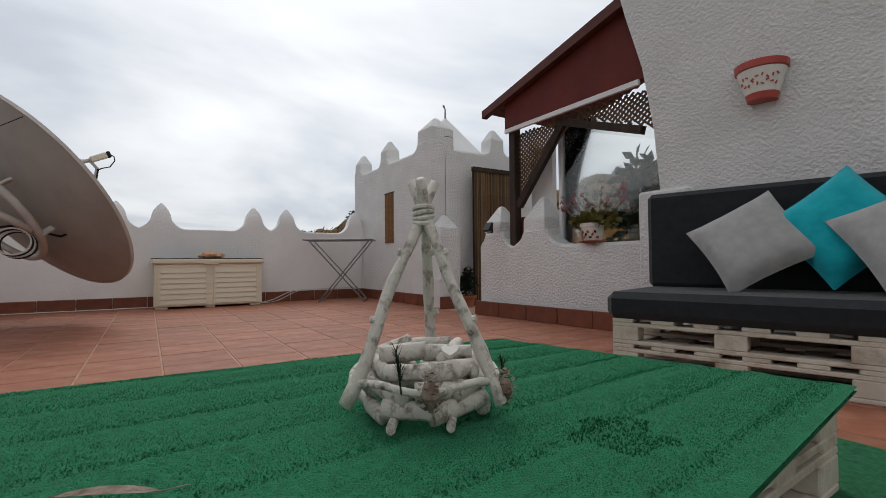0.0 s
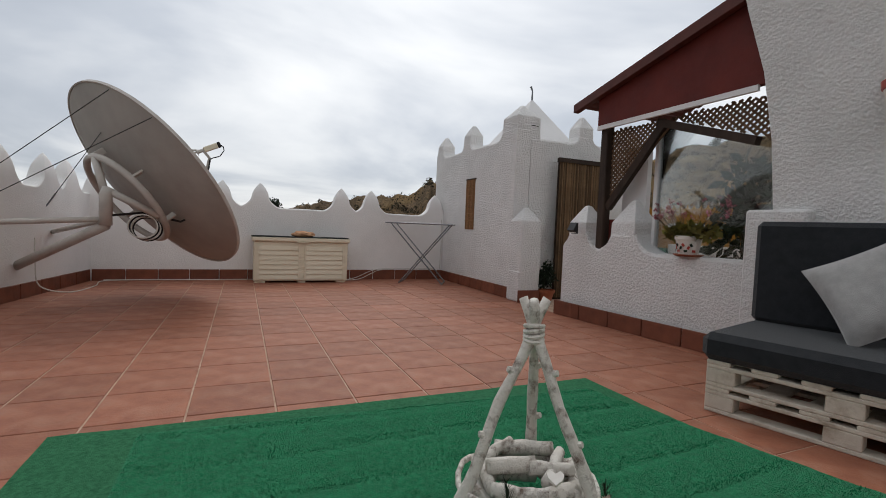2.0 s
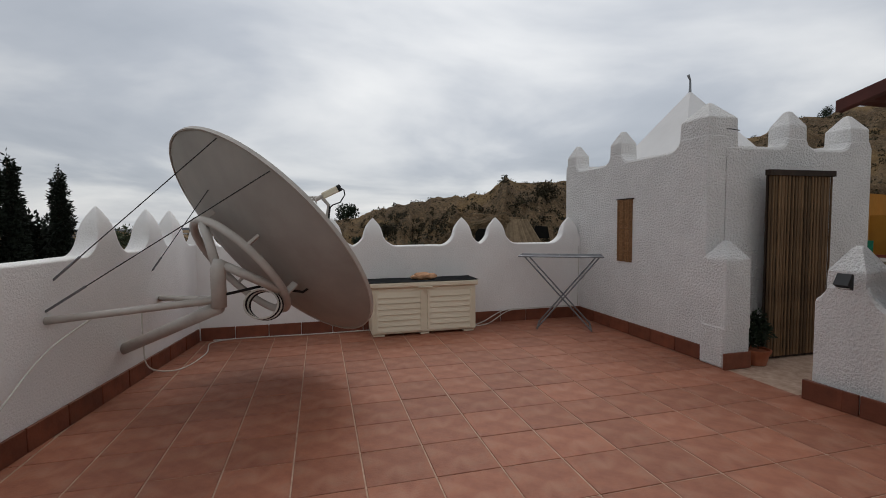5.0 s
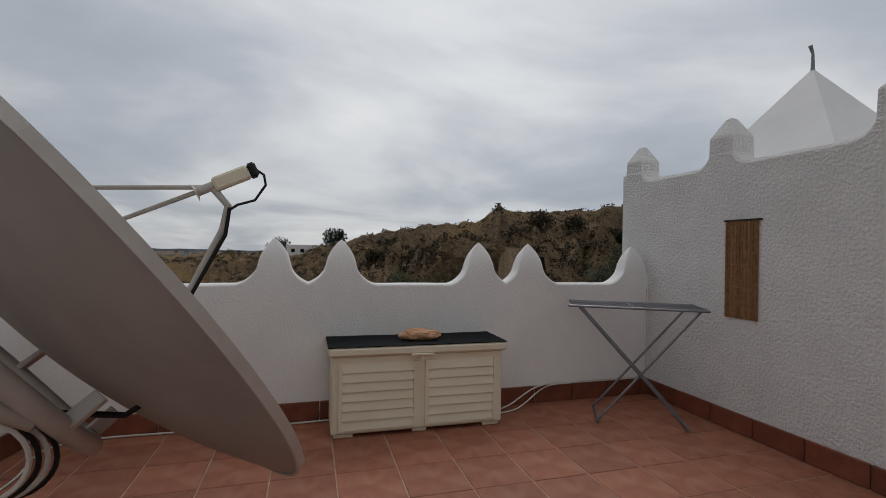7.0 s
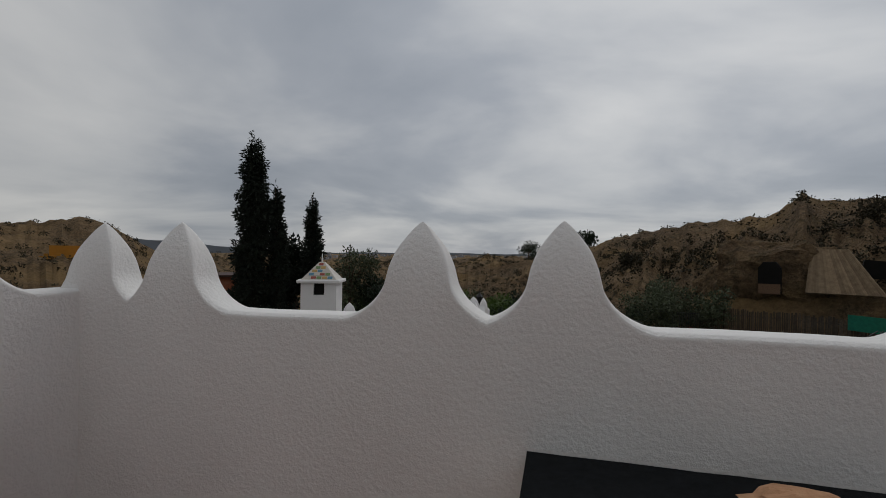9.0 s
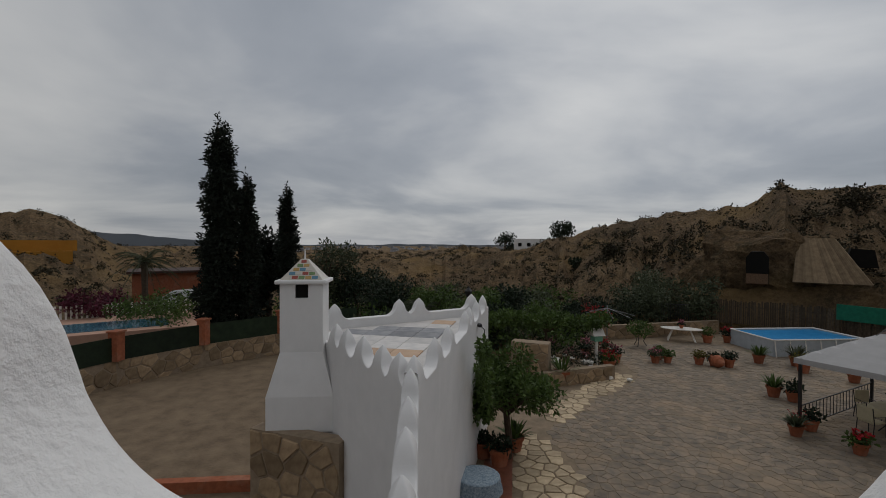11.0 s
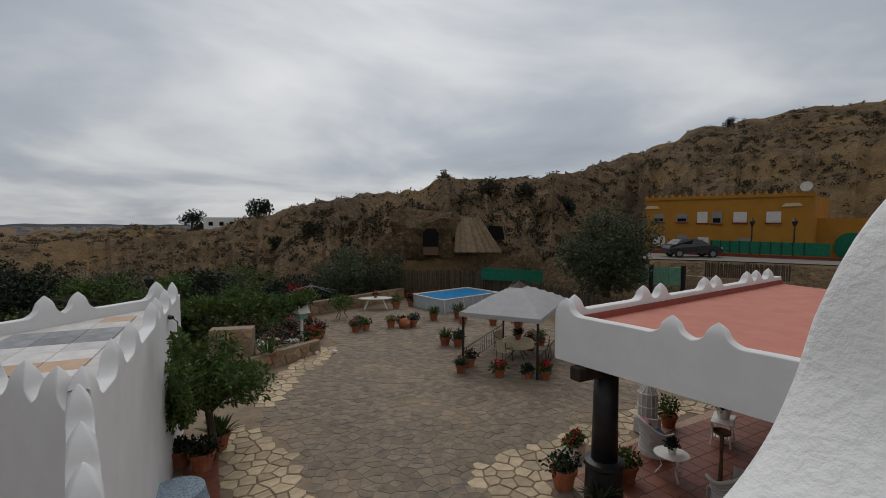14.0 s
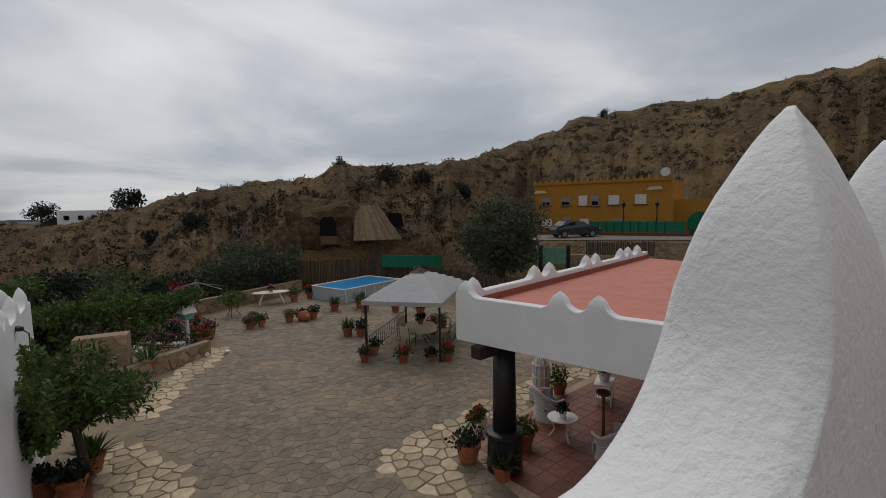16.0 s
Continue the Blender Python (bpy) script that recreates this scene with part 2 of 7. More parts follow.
WWICK = mat("white_wicker", (0.56, 0.54, 0.52), (0.40, 0.39, 0.375), 40, 0.8, 0.6, 90)
CARP = mat("car_paint", (0.016, 0.017, 0.022), (0.013, 0.014, 0.018), 3, 0.25, spec=0.6)
CARS = mat("silver_paint", (0.45, 0.46, 0.47), (0.4, 0.41, 0.42), 3, 0.3, metal=0.4)
LEAF_O = mat("olive_leaf", (0.085, 0.10, 0.055), (0.045, 0.058, 0.030), 3, 0.7, var=0.35, trans=0.15)
LEAF_G = mat("green_leaf", (0.085, 0.135, 0.030), (0.04, 0.068, 0.016), 3, 0.65, var=0.4, trans=0.2)
LEAF_D = mat("dark_leaf", (0.020, 0.034, 0.016), (0.010, 0.018, 0.009), 3, 0.7, var=0.4, trans=0.1)
LEAF_C = mat("cypress_leaf", (0.012, 0.019, 0.011), (0.006, 0.010, 0.006), 3, 0.8, var=0.4)
LEAF_Y = mat("yellow_leaf", (0.16, 0.15, 0.03), (0.09, 0.07, 0.02), 3, 0.7, var=0.4, trans=0.2)
LEAF_P = mat("palm_leaf", (0.075, 0.088, 0.048), (0.040, 0.048, 0.026), 3, 0.65, var=0.35, trans=0.1)
SCRUB = mat("dry_scrub", (0.055, 0.047, 0.026), (0.026, 0.022, 0.013), 1, 0.95, var=0.5)
FLOWR = mat("red_flower", (0.42, 0.02, 0.025), (0.3, 0.015, 0.02), 5, 0.7, var=0.3)
FLOWP = mat("pink_flower", (0.36, 0.12, 0.15), (0.26, 0.08, 0.10), 5, 0.7, var=0.3)
FLOWW = mat("white_flower", (0.6, 0.58, 0.55), (0.5, 0.48, 0.45), 5, 0.7, var=0.2)
BARK = mat("bark", (0.085, 0.062, 0.042), (0.045, 0.032, 0.022), 9, 0.95, 0.6, 30)
CONE = mat("pine_cone", (0.13, 0.08, 0.05), (0.30, 0.25, 0.21), 30, 0.85, 0.5, 60)
BROWNP = mat("brown_paint", (0.06, 0.03, 0.022), (0.04, 0.02, 0.015), 5, 0.7)
MOS = [mat("mosaic_" + n, c, tuple(x * 0.8 for x in c), 5, 0.4, spec=0.5) for n, c in
       (("white", (0.6, 0.56, 0.5)), ("ochre", (0.5, 0.32, 0.1)), ("red", (0.32, 0.06, 0.04)), ("blue", (0.10, 0.25, 0.36)), ("green", (0.16, 0.26, 0.10)))]
PANE = glass("window_glass", (0.9, 0.92, 0.92), 0.98)
# Distance haze is put into this blue-grey; the air itself is clear.
DIST = mat("haze_tinted_hill", (0.20, 0.225, 0.26), (0.17, 0.195, 0.23), 0.002, 0.95)


def hill_material():
    m = bpy.data.materials.new("badland_soil")
    nt = tree_of(m)
    tc = nt.nodes.new("ShaderNodeTexCoord")
    v = tc.outputs["Object"]
    n1 = nd(nt, "ShaderNodeTexNoise", Vector=v, Scale=0.12, Detail=9.0, Roughness=0.62)
    base = ramp(nt, n1.outputs[0], (0.3, (0.085, 0.058, 0.035)), (0.5, (0.155, 0.105, 0.06)), (0.7, (0.235, 0.16, 0.092)))
    bands = nd(nt, "ShaderNodeMapping", Vector=v, Scale=(0.05, 0.05, 1.1))
    n2 = nd(nt, "ShaderNodeTexNoise", Vector=bands.outputs[0], Scale=1.0, Detail=6.0, Roughness=0.6)
    base = mixc(nt, mth(nt, "MULTIPLY", ramp(nt, n2.outputs[0], (0.48, (0, 0, 0)), (0.62, (1, 1, 1))), 0.45), base, (0.10, 0.066, 0.042))
    n3 = nd(nt, "ShaderNodeTexNoise", Vector=v, Scale=0.55, Detail=8.0, Roughness=0.75)
    f = ramp(nt, n3.outputs[0], (0.50, (0, 0, 0)), (0.58, (1, 1, 1)))
    base = mixc(nt, mth(nt, "MULTIPLY", f, 0.5), base, (0.05, 0.043, 0.024))
    # fine rills and stones
    n6 = nd(nt, "ShaderNodeTexNoise", Vector=v, Scale=2.6, Detail=6.0, Roughness=0.8)
    base = mixc(nt, mth(nt, "MULTIPLY", ramp(nt, n6.outputs[0], (0.50, (0, 0, 0)), (0.64, (1, 1, 1))), 0.55), base, (0.28, 0.19, 0.10))
    base = mixc(nt, mth(nt, "MULTIPLY", ramp(nt, n6.outputs[0], (0.37, (1, 1, 1)), (0.48, (0, 0, 0))), 0.75), base, (0.04, 0.032, 0.02))
    # dry grass
    n5 = nd(nt, "ShaderNodeTexNoise", Vector=v, Scale=0.09, Detail=4.0)
    base = mixc(nt, mth(nt, "MULTIPLY", ramp(nt, n5.outputs[0], (0.5, (0, 0, 0)), (0.65, (1, 1, 1))), 0.5), base, (0.27, 0.175, 0.075))
    b = nd(nt, "ShaderNodeBsdfPrincipled", Base_Color=base, Roughness=0.95)
    b.inputs["Specular IOR Level"].default_value = 0.1
    n4 = nd(nt, "ShaderNodeTexNoise", Vector=v, Scale=0.9, Detail=8.0, Roughness=0.7)
    bp = nd(nt, "ShaderNodeBump", Height=n4.outputs[0], Strength=1.0, Distance=0.9)
    nt.links.new(bp.outputs[0], b.inputs["Normal"])
    nd(nt, "ShaderNodeOutputMaterial", Surface=b.outputs[0])
    return m


HILL = hill_material()


# The terrace stands square to the axes; the courtyard and the land are laid out a few degrees off it.
TERRACE = Matrix.Identity(4)
LAND = Matrix.Translation((-1.13, 0.40, -0.02)) @ Matrix.Rotation(radians(3.3), 4, "Z") @ Matrix.Translation((1.02, -0.45, 0))
SITE = TERRACE


# ---- mesh helpers ----
class Build:
    """Gathers vertices and faces of one mesh."""

    def __init__(self):
        self.v, self.f = [], []

    def add(self, verts, faces):
        k = len(self.v)
        self.v += [tuple(p) for p in verts]
        self.f += [tuple(i + k for i in f) for f in faces]
        return self

    def box(self, x0, y0, z0, x1, y1, z1, m=None, bev=0.0):
        if bev:
            c, h = Vector(((x0 + x1) / 2, (y0 + y1) / 2, (z0 + z1) / 2)), Vector((abs(x1 - x0) / 2, abs(y1 - y0) / 2, abs(z1 - z0) / 2))
            b = min(bev, min(h) * 0.49)
            vs, idx = [], {}
            for sx in (-1, 1):
                for sy in (-1, 1):
                    for sz in (-1, 1):
                        for a in range(3):
                            p = Vector((sx * (h.x - b * (a != 0)), sy * (h.y - b * (a != 1)), sz * (h.z - b * (a != 2))))
                            idx[sx, sy, sz, a] = len(vs)
                            vs.append(c + p)
            fs = []
            for a in range(3):
                o = [i for i in range(3) if i != a]
                for s in (-1, 1):
                    q = []
                    for u, w in ((-1, -1), (1, -1), (1, 1), (-1, 1)):
                        k = [0, 0, 0]
                        k[a], k[o[0]], k[o[1]] = s, u, w
                        q.append(idx[(*k, a)])
                    fs.append(q)
                for u in (-1, 1):
                    for w in (-1, 1):
                        k0, k1 = [0, 0, 0], [0, 0, 0]
                        k0[a], k0[o[0]], k0[o[1]] = -1, u, w
                        k1[a], k1[o[0]], k1[o[1]] = 1, u, w
                        fs.append([idx[(*k0, o[0])], idx[(*k1, o[0])], idx[(*k1, o[1])], idx[(*k0, o[1])]])
            for sx in (-1, 1):
                for sy in (-1, 1):
                    for sz in (-1, 1):
                        fs.append([idx[sx, sy, sz, a] for a in range(3)])
        else:
            vs = [Vector((x, y, z)) for x in (x0, x1) for y in (y0, y1) for z in (z0, z1)]
            fs = [(0, 1, 3, 2), (4, 6, 7, 5), (0, 4, 5, 1), (2, 3, 7, 6), (0, 2, 6, 4), (1, 5, 7, 3)]
        if m is not None:
            vs = [m @ p for p in vs]
        return self.add(vs, fs)

    def tube(self, pts, r, n=8, cap=True):
        """A round bar along points; r is one radius or one for each point."""
        pts = [Vector(p) for p in pts]
        rs = r if isinstance(r, (list, tuple)) else [r] * len(pts)
        vs, fs = [], []
        for i, p in enumerate(pts):
            d = (pts[min(i + 1, len(pts) - 1)] - pts[max(i - 1, 0)]).normalized()
            u = d.orthogonal().normalized() if i == 0 else (u - d * u.dot(d)).normalized()
            w = d.cross(u)
            for k in range(n):
                a = 2 * math.pi * k / n
                vs.append(p + (u * math.cos(a) + w * math.sin(a)) * rs[i])
        for i in range(len(pts) - 1):
            for k in range(n):
                fs.append((i * n + k, i * n + (k + 1) % n, (i + 1) * n + (k + 1) % n, (i + 1) * n + k))
        if cap:
            fs += [tuple(range(n))[::-1], tuple(range(len(vs) - n, len(vs)))]
        return self.add(vs, fs)

    def lathe(self, prof, n=20, m=None, cap=True):
        """A turned body about z from (radius, height) pairs."""
        vs = [Vector((r * math.cos(2 * math.pi * k / n), r * math.sin(2 * math.pi * k / n), z)) for r, z in prof for k in range(n)]
        fs = [(i * n + k, i * n + (k + 1) % n, (i + 1) * n + (k + 1) % n, (i + 1) * n + k) for i in range(len(prof) - 1) for k in range(n)]
        if cap:
            fs += [tuple(range(n))[::-1], tuple(range(len(vs) - n, len(vs)))]
        if m is not None:
            vs = [m @ p for p in vs]
        return self.add(vs, fs)

    def prism(self, poly, z0, z1, m=None):
        n = len(poly)
        vs = [Vector((x, y, z)) for z in (z0, z1) for x, y in poly]
        fs = [tuple(range(n))[::-1], tuple(range(n, 2 * n))] + [(k, (k + 1) % n, n + (k + 1) % n, n + k) for k in range(n)]
        if m is not None:
            vs = [m @ p for p in vs]
        return self.add(vs, fs)

    def grid(self, rows):
        """A sheet from rows of points."""
        w = len(rows[0])
        vs = [p for r in rows for p in r]
        fs = [(i * w + j, i * w + j + 1, (i + 1) * w + j + 1, (i + 1) * w + j) for i in range(len(rows) - 1) for j in range(w - 1)]
        return self.add(vs, fs)


def part(name, b, material, parent=None, label="", smooth=False, at=None):
    """One mesh object, under a thing or a part where one is given."""
    me = bpy.data.meshes.new(name)
    me.from_pydata([tuple(p) for p in b.v], [], b.f)
    if smooth:
        me.polygons.foreach_set("use_smooth", [True] * len(me.polygons))
    me.materials.append(material)
    me.update()
    ob = new(name, me)
    if parent is not None:
        ob.parent = parent
    m = Matrix.Identity(4) if at is None else at
    ob.matrix_basis = m if parent is not None else SITE @ m
    if label:
        tagged(ob, label)
    return ob


def thing(name, label, category, at=None, group="", kind=""):
    ob = tagged(new(name), label, category, group, kind)
    ob.matrix_basis = SITE if at is None else SITE @ at
    return ob


def solid(name, b, material, label, category="", group="", kind="", at=None, smooth=False):
    return tagged(part(name, b, material, None, "", smooth, at), label, category, group, kind)


def leaves(rng, centers, radii, n, size, aspect=0.45, up=0.0):
    """n small pointed leaves scattered through soft blobs, thicker near their skin."""
    b = Build()
    centers, radii = np.array(centers, float).reshape(-1, 3), np.array(radii, float).reshape(len(centers), -1)
    if radii.shape[1] == 1:
        radii = np.repeat(radii, 3, 1)
    vol = radii.prod(1) ** 0.8
    pick = rng.choice(len(centers), n, p=vol / vol.sum())
    d = rng.normal(size=(n, 3))
    d /= np.linalg.norm(d, axis=1)[:, None]
    rad = rng.random(n) ** 0.45
    p = centers[pick] + d * radii[pick] * rad[:, None]
    a = rng.normal(size=(n, 3)) + d * 0.6 + (0, 0, up)
    a /= np.linalg.norm(a, axis=1)[:, None]
    c = np.cross(a, rng.normal(size=(n, 3)))
    c /= np.linalg.norm(c, axis=1)[:, None]
    s = size * (0.6 + 0.8 * rng.random(n))[:, None]
    v = np.stack([p, p + a * s * 0.5 + c * s * aspect * 0.5, p + a * s, p + a * s * 0.5 - c * s * aspect * 0.5], 1).reshape(-1, 3)
    b.v = v.tolist()
    b.f = [(4 * i, 4 * i + 1, 4 * i + 2, 4 * i + 3) for i in range(n)]
    return b


def cells(poly, step, gap, rng, jitter=0.38):
    """Irregular stones that fill a polygon: cells round jittered points, each drawn in by half a joint."""
    xs, ys = [p[0] for p in poly], [p[1] for p in poly]

    def inside(x, y):
        k = False
        for (x0, y0), (x1, y1) in zip(poly, poly[1:] + poly[:1]):
            if (y0 > y) != (y1 > y) and x < (x1 - x0) * (y - y0) / (y1 - y0) + x0:
                k = not k
        return k
    nx, ny = int((max(xs) - min(xs)) / step) + 3, int((max(ys) - min(ys)) / step) + 3
    seeds = {(i, j): (min(xs) + (i - 1 + 0.5 * (j % 2) + rng.uniform(-jitter, jitter)) * step, min(ys) + (j - 1 + rng.uniform(-jitter, jitter)) * step) for i in range(nx) for j in range(ny)}
    found = []
    for (i, j), (cx, cy) in seeds.items():
        if not inside(cx, cy):
            continue
        cell = [(cx - step * 1.5, cy - step * 1.5), (cx + step * 1.5, cy - step * 1.5), (cx + step * 1.5, cy + step * 1.5), (cx - step * 1.5, cy + step * 1.5)]
        for di in (-2, -1, 0, 1, 2):
            for dj in (-2, -1, 0, 1, 2):
                o = seeds.get((i + di, j + dj))
                if o is None or (di == 0 and dj == 0):
                    continue
                nx_, ny_ = o[0] - cx, o[1] - cy
                ln = math.hypot(nx_, ny_) or 1
                lim = ln / 2 - gap / 2
                nx_, ny_ = nx_ / ln, ny_ / ln
                new_cell = []
                for (ax, ay), (bx, by) in zip(cell, cell[1:] + cell[:1]):
                    da, db = (ax - cx) * nx_ + (ay - cy) * ny_ - lim, (bx - cx) * nx_ + (by - cy) * ny_ - lim
                    if da <= 0:
                        new_cell.append((ax, ay))
                    if (da < 0 < db) or (db < 0 < da):
                        t = da / (da - db)
                        new_cell.append((ax + t * (bx - ax), ay + t * (by - ay)))
                cell = new_cell
                if len(cell) < 3:
                    break
            if len(cell) < 3:
                break
        if len(cell) >= 3:
            found.append(((cx, cy), cell))
    return found


def slab(cell, c, z0, z1, m=None, drop=0.012):
    """One stone with a chamfered top, about its own centre."""
    b = Build()
    n = len(cell)
    top = [((x - c[0]) * 0.93, (y - c[1]) * 0.93) for x, y in cell]
    out_ = [(x - c[0], y - c[1]) for x, y in cell]
    vs = [(x, y, z0) for x, y in out_] + [(x, y, z1 - drop) for x, y in out_] + [(x, y, z1) for x, y in top]
    fs = [(k, (k + 1) % n, n + (k + 1) % n, n + k) for k in range(n)] + [(n + k, n + (k + 1) % n, 2 * n + (k + 1) % n, 2 * n + k) for k in range(n)] + [tuple(range(2 * n, 3 * n))]
    if m is not None:
        vs = [m @ Vector(p) for p in vs]
    return b.add(vs, fs)


rng = np.random.default_rng(7)
rnd = random.Random(3)

# ---- terrain ----
SITE = LAND
SKY_AZ = (-180, -75, -60, -52, -49, -46, -43, -40, -33, -20, -8, 2, 7.3, 9.8, 13.8, 19.3, 25.5, 28.7, 31.1, 37.2, 42.3, 45, 49, 52, 55.5, 56.5, 60, 65, 73, 80, 90, 110, 150, 180)
SKY_EL = (-1, 0, 1.9, 2.0, 2.4, 1.6, -0.5, -1, -1, -1, -0.9, -0.8, 0.8, 1.4, 2.5, 3.3, 3.75, 6.35, 5.1, 5.35, 6.0, 6.2, 7.3, 8.3, 9.0, 10.1, 10.3, 11.0, 11.2, 12.2, 12.5, 8, 1, -1)
SKY_R = (90, 90, 110, 110, 110, 110, 120, 160, 200, 220, 200, 110, 85, 80, 72, 66, 60, 56, 60, 62, 64, 70, 100, 110, 118, 120, 122, 125, 125, 125, 120, 120, 100, 90)
OX, OY = -1.02, 0.5


def ground_z(az, r):
    """Height of the land by bearing and distance from the terrace."""
    el, rr = np.interp(az, SKY_AZ, SKY_EL), np.interp(az, SKY_AZ, SKY_R)
    zr = 1.48 + math.tan(radians(el)) * rr
    east = np.interp(az, (-30, 5, 25, 45, 80), (-5.2, -4.9, -1.6, -1.4, -1.2))
    rf0 = np.interp(az, (-40, 8, 17, 38, 44, 90), (31, 31, 36.2, 36.2, 31, 31))
    rf1 = max(np.interp(az, (-40, 0, 20, 40, 50, 75, 90), (46, 40, 36, 36, 58, 58, 50)), rf0 + 1.4)
    if r < rf0:
        z = -4.46
    elif r < rf1:
        z = -4.46 + (east + 4.46) * min(1, (r - rf0) / min(5.0, rf1 - rf0))
    elif r < rr:
        t = (r - rf1) / max(rr - rf1, 1)
        z = east + (zr - east) * (t ** 0.85)
    else:
        z = zr - (r - rr) * 0.22
    low = -4.5 - (max(r - 120, 0) / 600) * 36
    z = max(z, max(low, -45))
    x, y = OX + r * math.sin(radians(az)), OY + r * math.cos(radians(az))
    if r > rf1 - 2 and r < 1500:
        k = min(1, (r - rf1 + 2) / 12) * (1 - min(1, max(0, r - rr) / 800))
        edge = math.exp(-((r - rr) / 9.0) ** 2)
        steep = np.interp(az, (-8, 14), (0.15, 1.0))
        g = ((0.5 - abs(noise.noise(Vector((az * 0.42, r * 0.012, 1.0))))) * 4.4 - 1.6) * steep + (1 - steep) * noise.noise(Vector((x * 0.045, y * 0.045, 8.0))) * 4.0 + noise.noise(Vector((az * 1.5, r * 0.03, 6.0))) * 0.8 + noise.noise(Vector((x * 0.14, y * 0.14, 3.0))) * 1.6 + noise.noise(Vector((x * 0.45, y * 0.45, z * 0.3))) * 0.7
        z += g * k * (1 - 0.72 * edge)
    return z, x, y


b = Build()
azs = [*np.arange(-180, -62, 6.0), *np.arange(-62, 96, 0.45), *np.arange(96, 181, 6.0)]
rs = [0.5, 10, 20, 28, 31, 32.5, 34, 35.2, 36.2, 36.9, 37.6, 38.3, 39, *np.arange(40.5, 72, 1.15), *np.arange(72, 136, 1.9), 140, 150, 165, 185, 215, 260, 330, 450, 700, 1200, 2200, 3600, 4700]
b.grid([[(p[1], p[2], p[0]) for p in (ground_z(a, r) for a in azs)] for r in rs])
tagged(part("ground", b, HILL, smooth=False), "dry ochre badland soil with gullies and scrub", kind="structure")

# far mountain range, a flat outline with the haze painted in as blue-grey
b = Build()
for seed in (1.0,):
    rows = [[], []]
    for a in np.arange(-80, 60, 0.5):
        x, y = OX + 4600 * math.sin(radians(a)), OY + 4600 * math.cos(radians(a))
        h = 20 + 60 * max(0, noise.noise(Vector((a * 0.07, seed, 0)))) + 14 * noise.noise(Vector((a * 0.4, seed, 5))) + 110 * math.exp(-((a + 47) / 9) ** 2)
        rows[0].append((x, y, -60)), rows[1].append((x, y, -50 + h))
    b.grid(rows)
tagged(part("backdrop", b, DIST), "mountain range on the horizon, haze put into its blue colour", kind="structure")


# ---- parapets ----
SITE = TERRACE
def merlon(d, s=1.0, base=1.18, tip=1.57):
    """Height of a merlon at a distance from its middle: an ogive above, sweeping out to the sill below."""
    d = d / s
    if d < 0.130:
        h = 1.0 - 0.42 * (d / 0.130) ** 1.28 - 0.11 * max(0.0, (d - 0.085) / 0.045) ** 2
    else:
        u = min((d - 0.130) / 0.19, 1.0)
        h = 0.47 * (1 - math.sqrt(max(0.0, 1 - (1 - u) ** 2))) ** 0.8
    return base + (tip - base) * max(h, 0.0)


def parapet_mesh(p0, p1, z0, base, tip, centers, thick, s=1.0):
    """A wall whose top rises in pointed merlons at the given distances along it."""
    p0, p1 = Vector((*p0, 0)), Vector((*p1, 0))
    ln = (p1 - p0).length
    d = (p1 - p0) / ln
    nrm = Vector((-d.y, d.x, 0))
    ss = {0.0, ln}
    ss |= {round(k * 0.3, 3) for k in range(int(ln / 0.3) + 1)}
    for c in centers:
        for o in (0, 0.012, 0.026, 0.04, 0.055, 0.07, 0.085, 0.10, 0.112, 0.122, 0.131, 0.138, 0.145, 0.152, 0.162, 0.175, 0.19, 0.205, 0.222, 0.24, 0.26, 0.285, 0.31, 0.34):
            ss |= {c - o * s, c + o * s}
    ss = sorted(x for x in ss if -1e-6 <= x <= ln + 1e-6)
    ss = [x for i, x in enumerate(ss) if i == 0 or x - ss[i - 1] > 0.004]
    sh = base + (tip - base) * 0.28
    b = Build()

    def half(h):
        """Half the wall's thickness at a height: full below the shoulder, drawn in to a blunt point at the tip."""
        u = min(max((h - sh) / (tip - sh), 0.0), 1.0)
        return thick / 2 * max(0.07, (1 - u ** 1.7) ** 0.7)
    rows = []
    for x in ss:
        z = max([base] + [merlon(abs(x - c), s, base, tip) for c in centers])
        q = p0 + d * x
        j = noise.noise(q * 2.3) * 0.006 + noise.noise(q * 7.0) * 0.003
        z += noise.noise(q * 3.1 + Vector((0, 0, 5))) * 0.006
        low = min(z, sh) - 0.06
        side = [(thick / 2, z0), (thick / 2 + j, low)]
        for k in (0.3, 0.55, 0.78):
            h = low + (z - low) * k
            side.append((half(h) + j * (1 - k), h))
        w = half(z)
        edge = min(0.022, w * 0.5)
        side += [(w - edge * 0.12, z - edge * 0.55), (w - edge * 0.45, z - edge * 0.16), (max(w - edge * 1.3, w * 0.3), z)]
        rows.append([q - nrm * w_ + Vector((0, 0, h)) for w_, h in side] + [q + nrm * w_ + Vector((0, 0, h)) for w_, h in side[::-1]])
    b.grid(rows)
    n = len(rows[0])
    b.f += [tuple(range(n)), tuple(range(len(b.v) - n, len(b.v)))]
    return b


def post_merlon(b, x, y, w, z0, z1, tip):
    """A square plastered post with a blunt pyramid cap, leaning in slightly, added to a mesh."""
    h, t = w / 2, w / 2 * 0.95
    rings = [(h, z0), (h, z0 + 0.02), (t, z1 - 0.015), (t * 0.97, z1), (0.03, tip - 0.012), (0.012, tip)]
    vs = [(x + sx * r, y + sy * r, z) for r, z in rings for sx, sy in ((-1, -1), (1, -1), (1, 1), (-1, 1))]
    fs = [(4 * i + k, 4 * i + (k + 1) % 4, 4 * i + 4 + (k + 1) % 4, 4 * i + 4 + k) for i in range(len(rings) - 1) for k in range(4)]
    return b.add(vs, fs + [(3, 2, 1, 0), tuple(range(len(vs) - 4, len(vs)))])


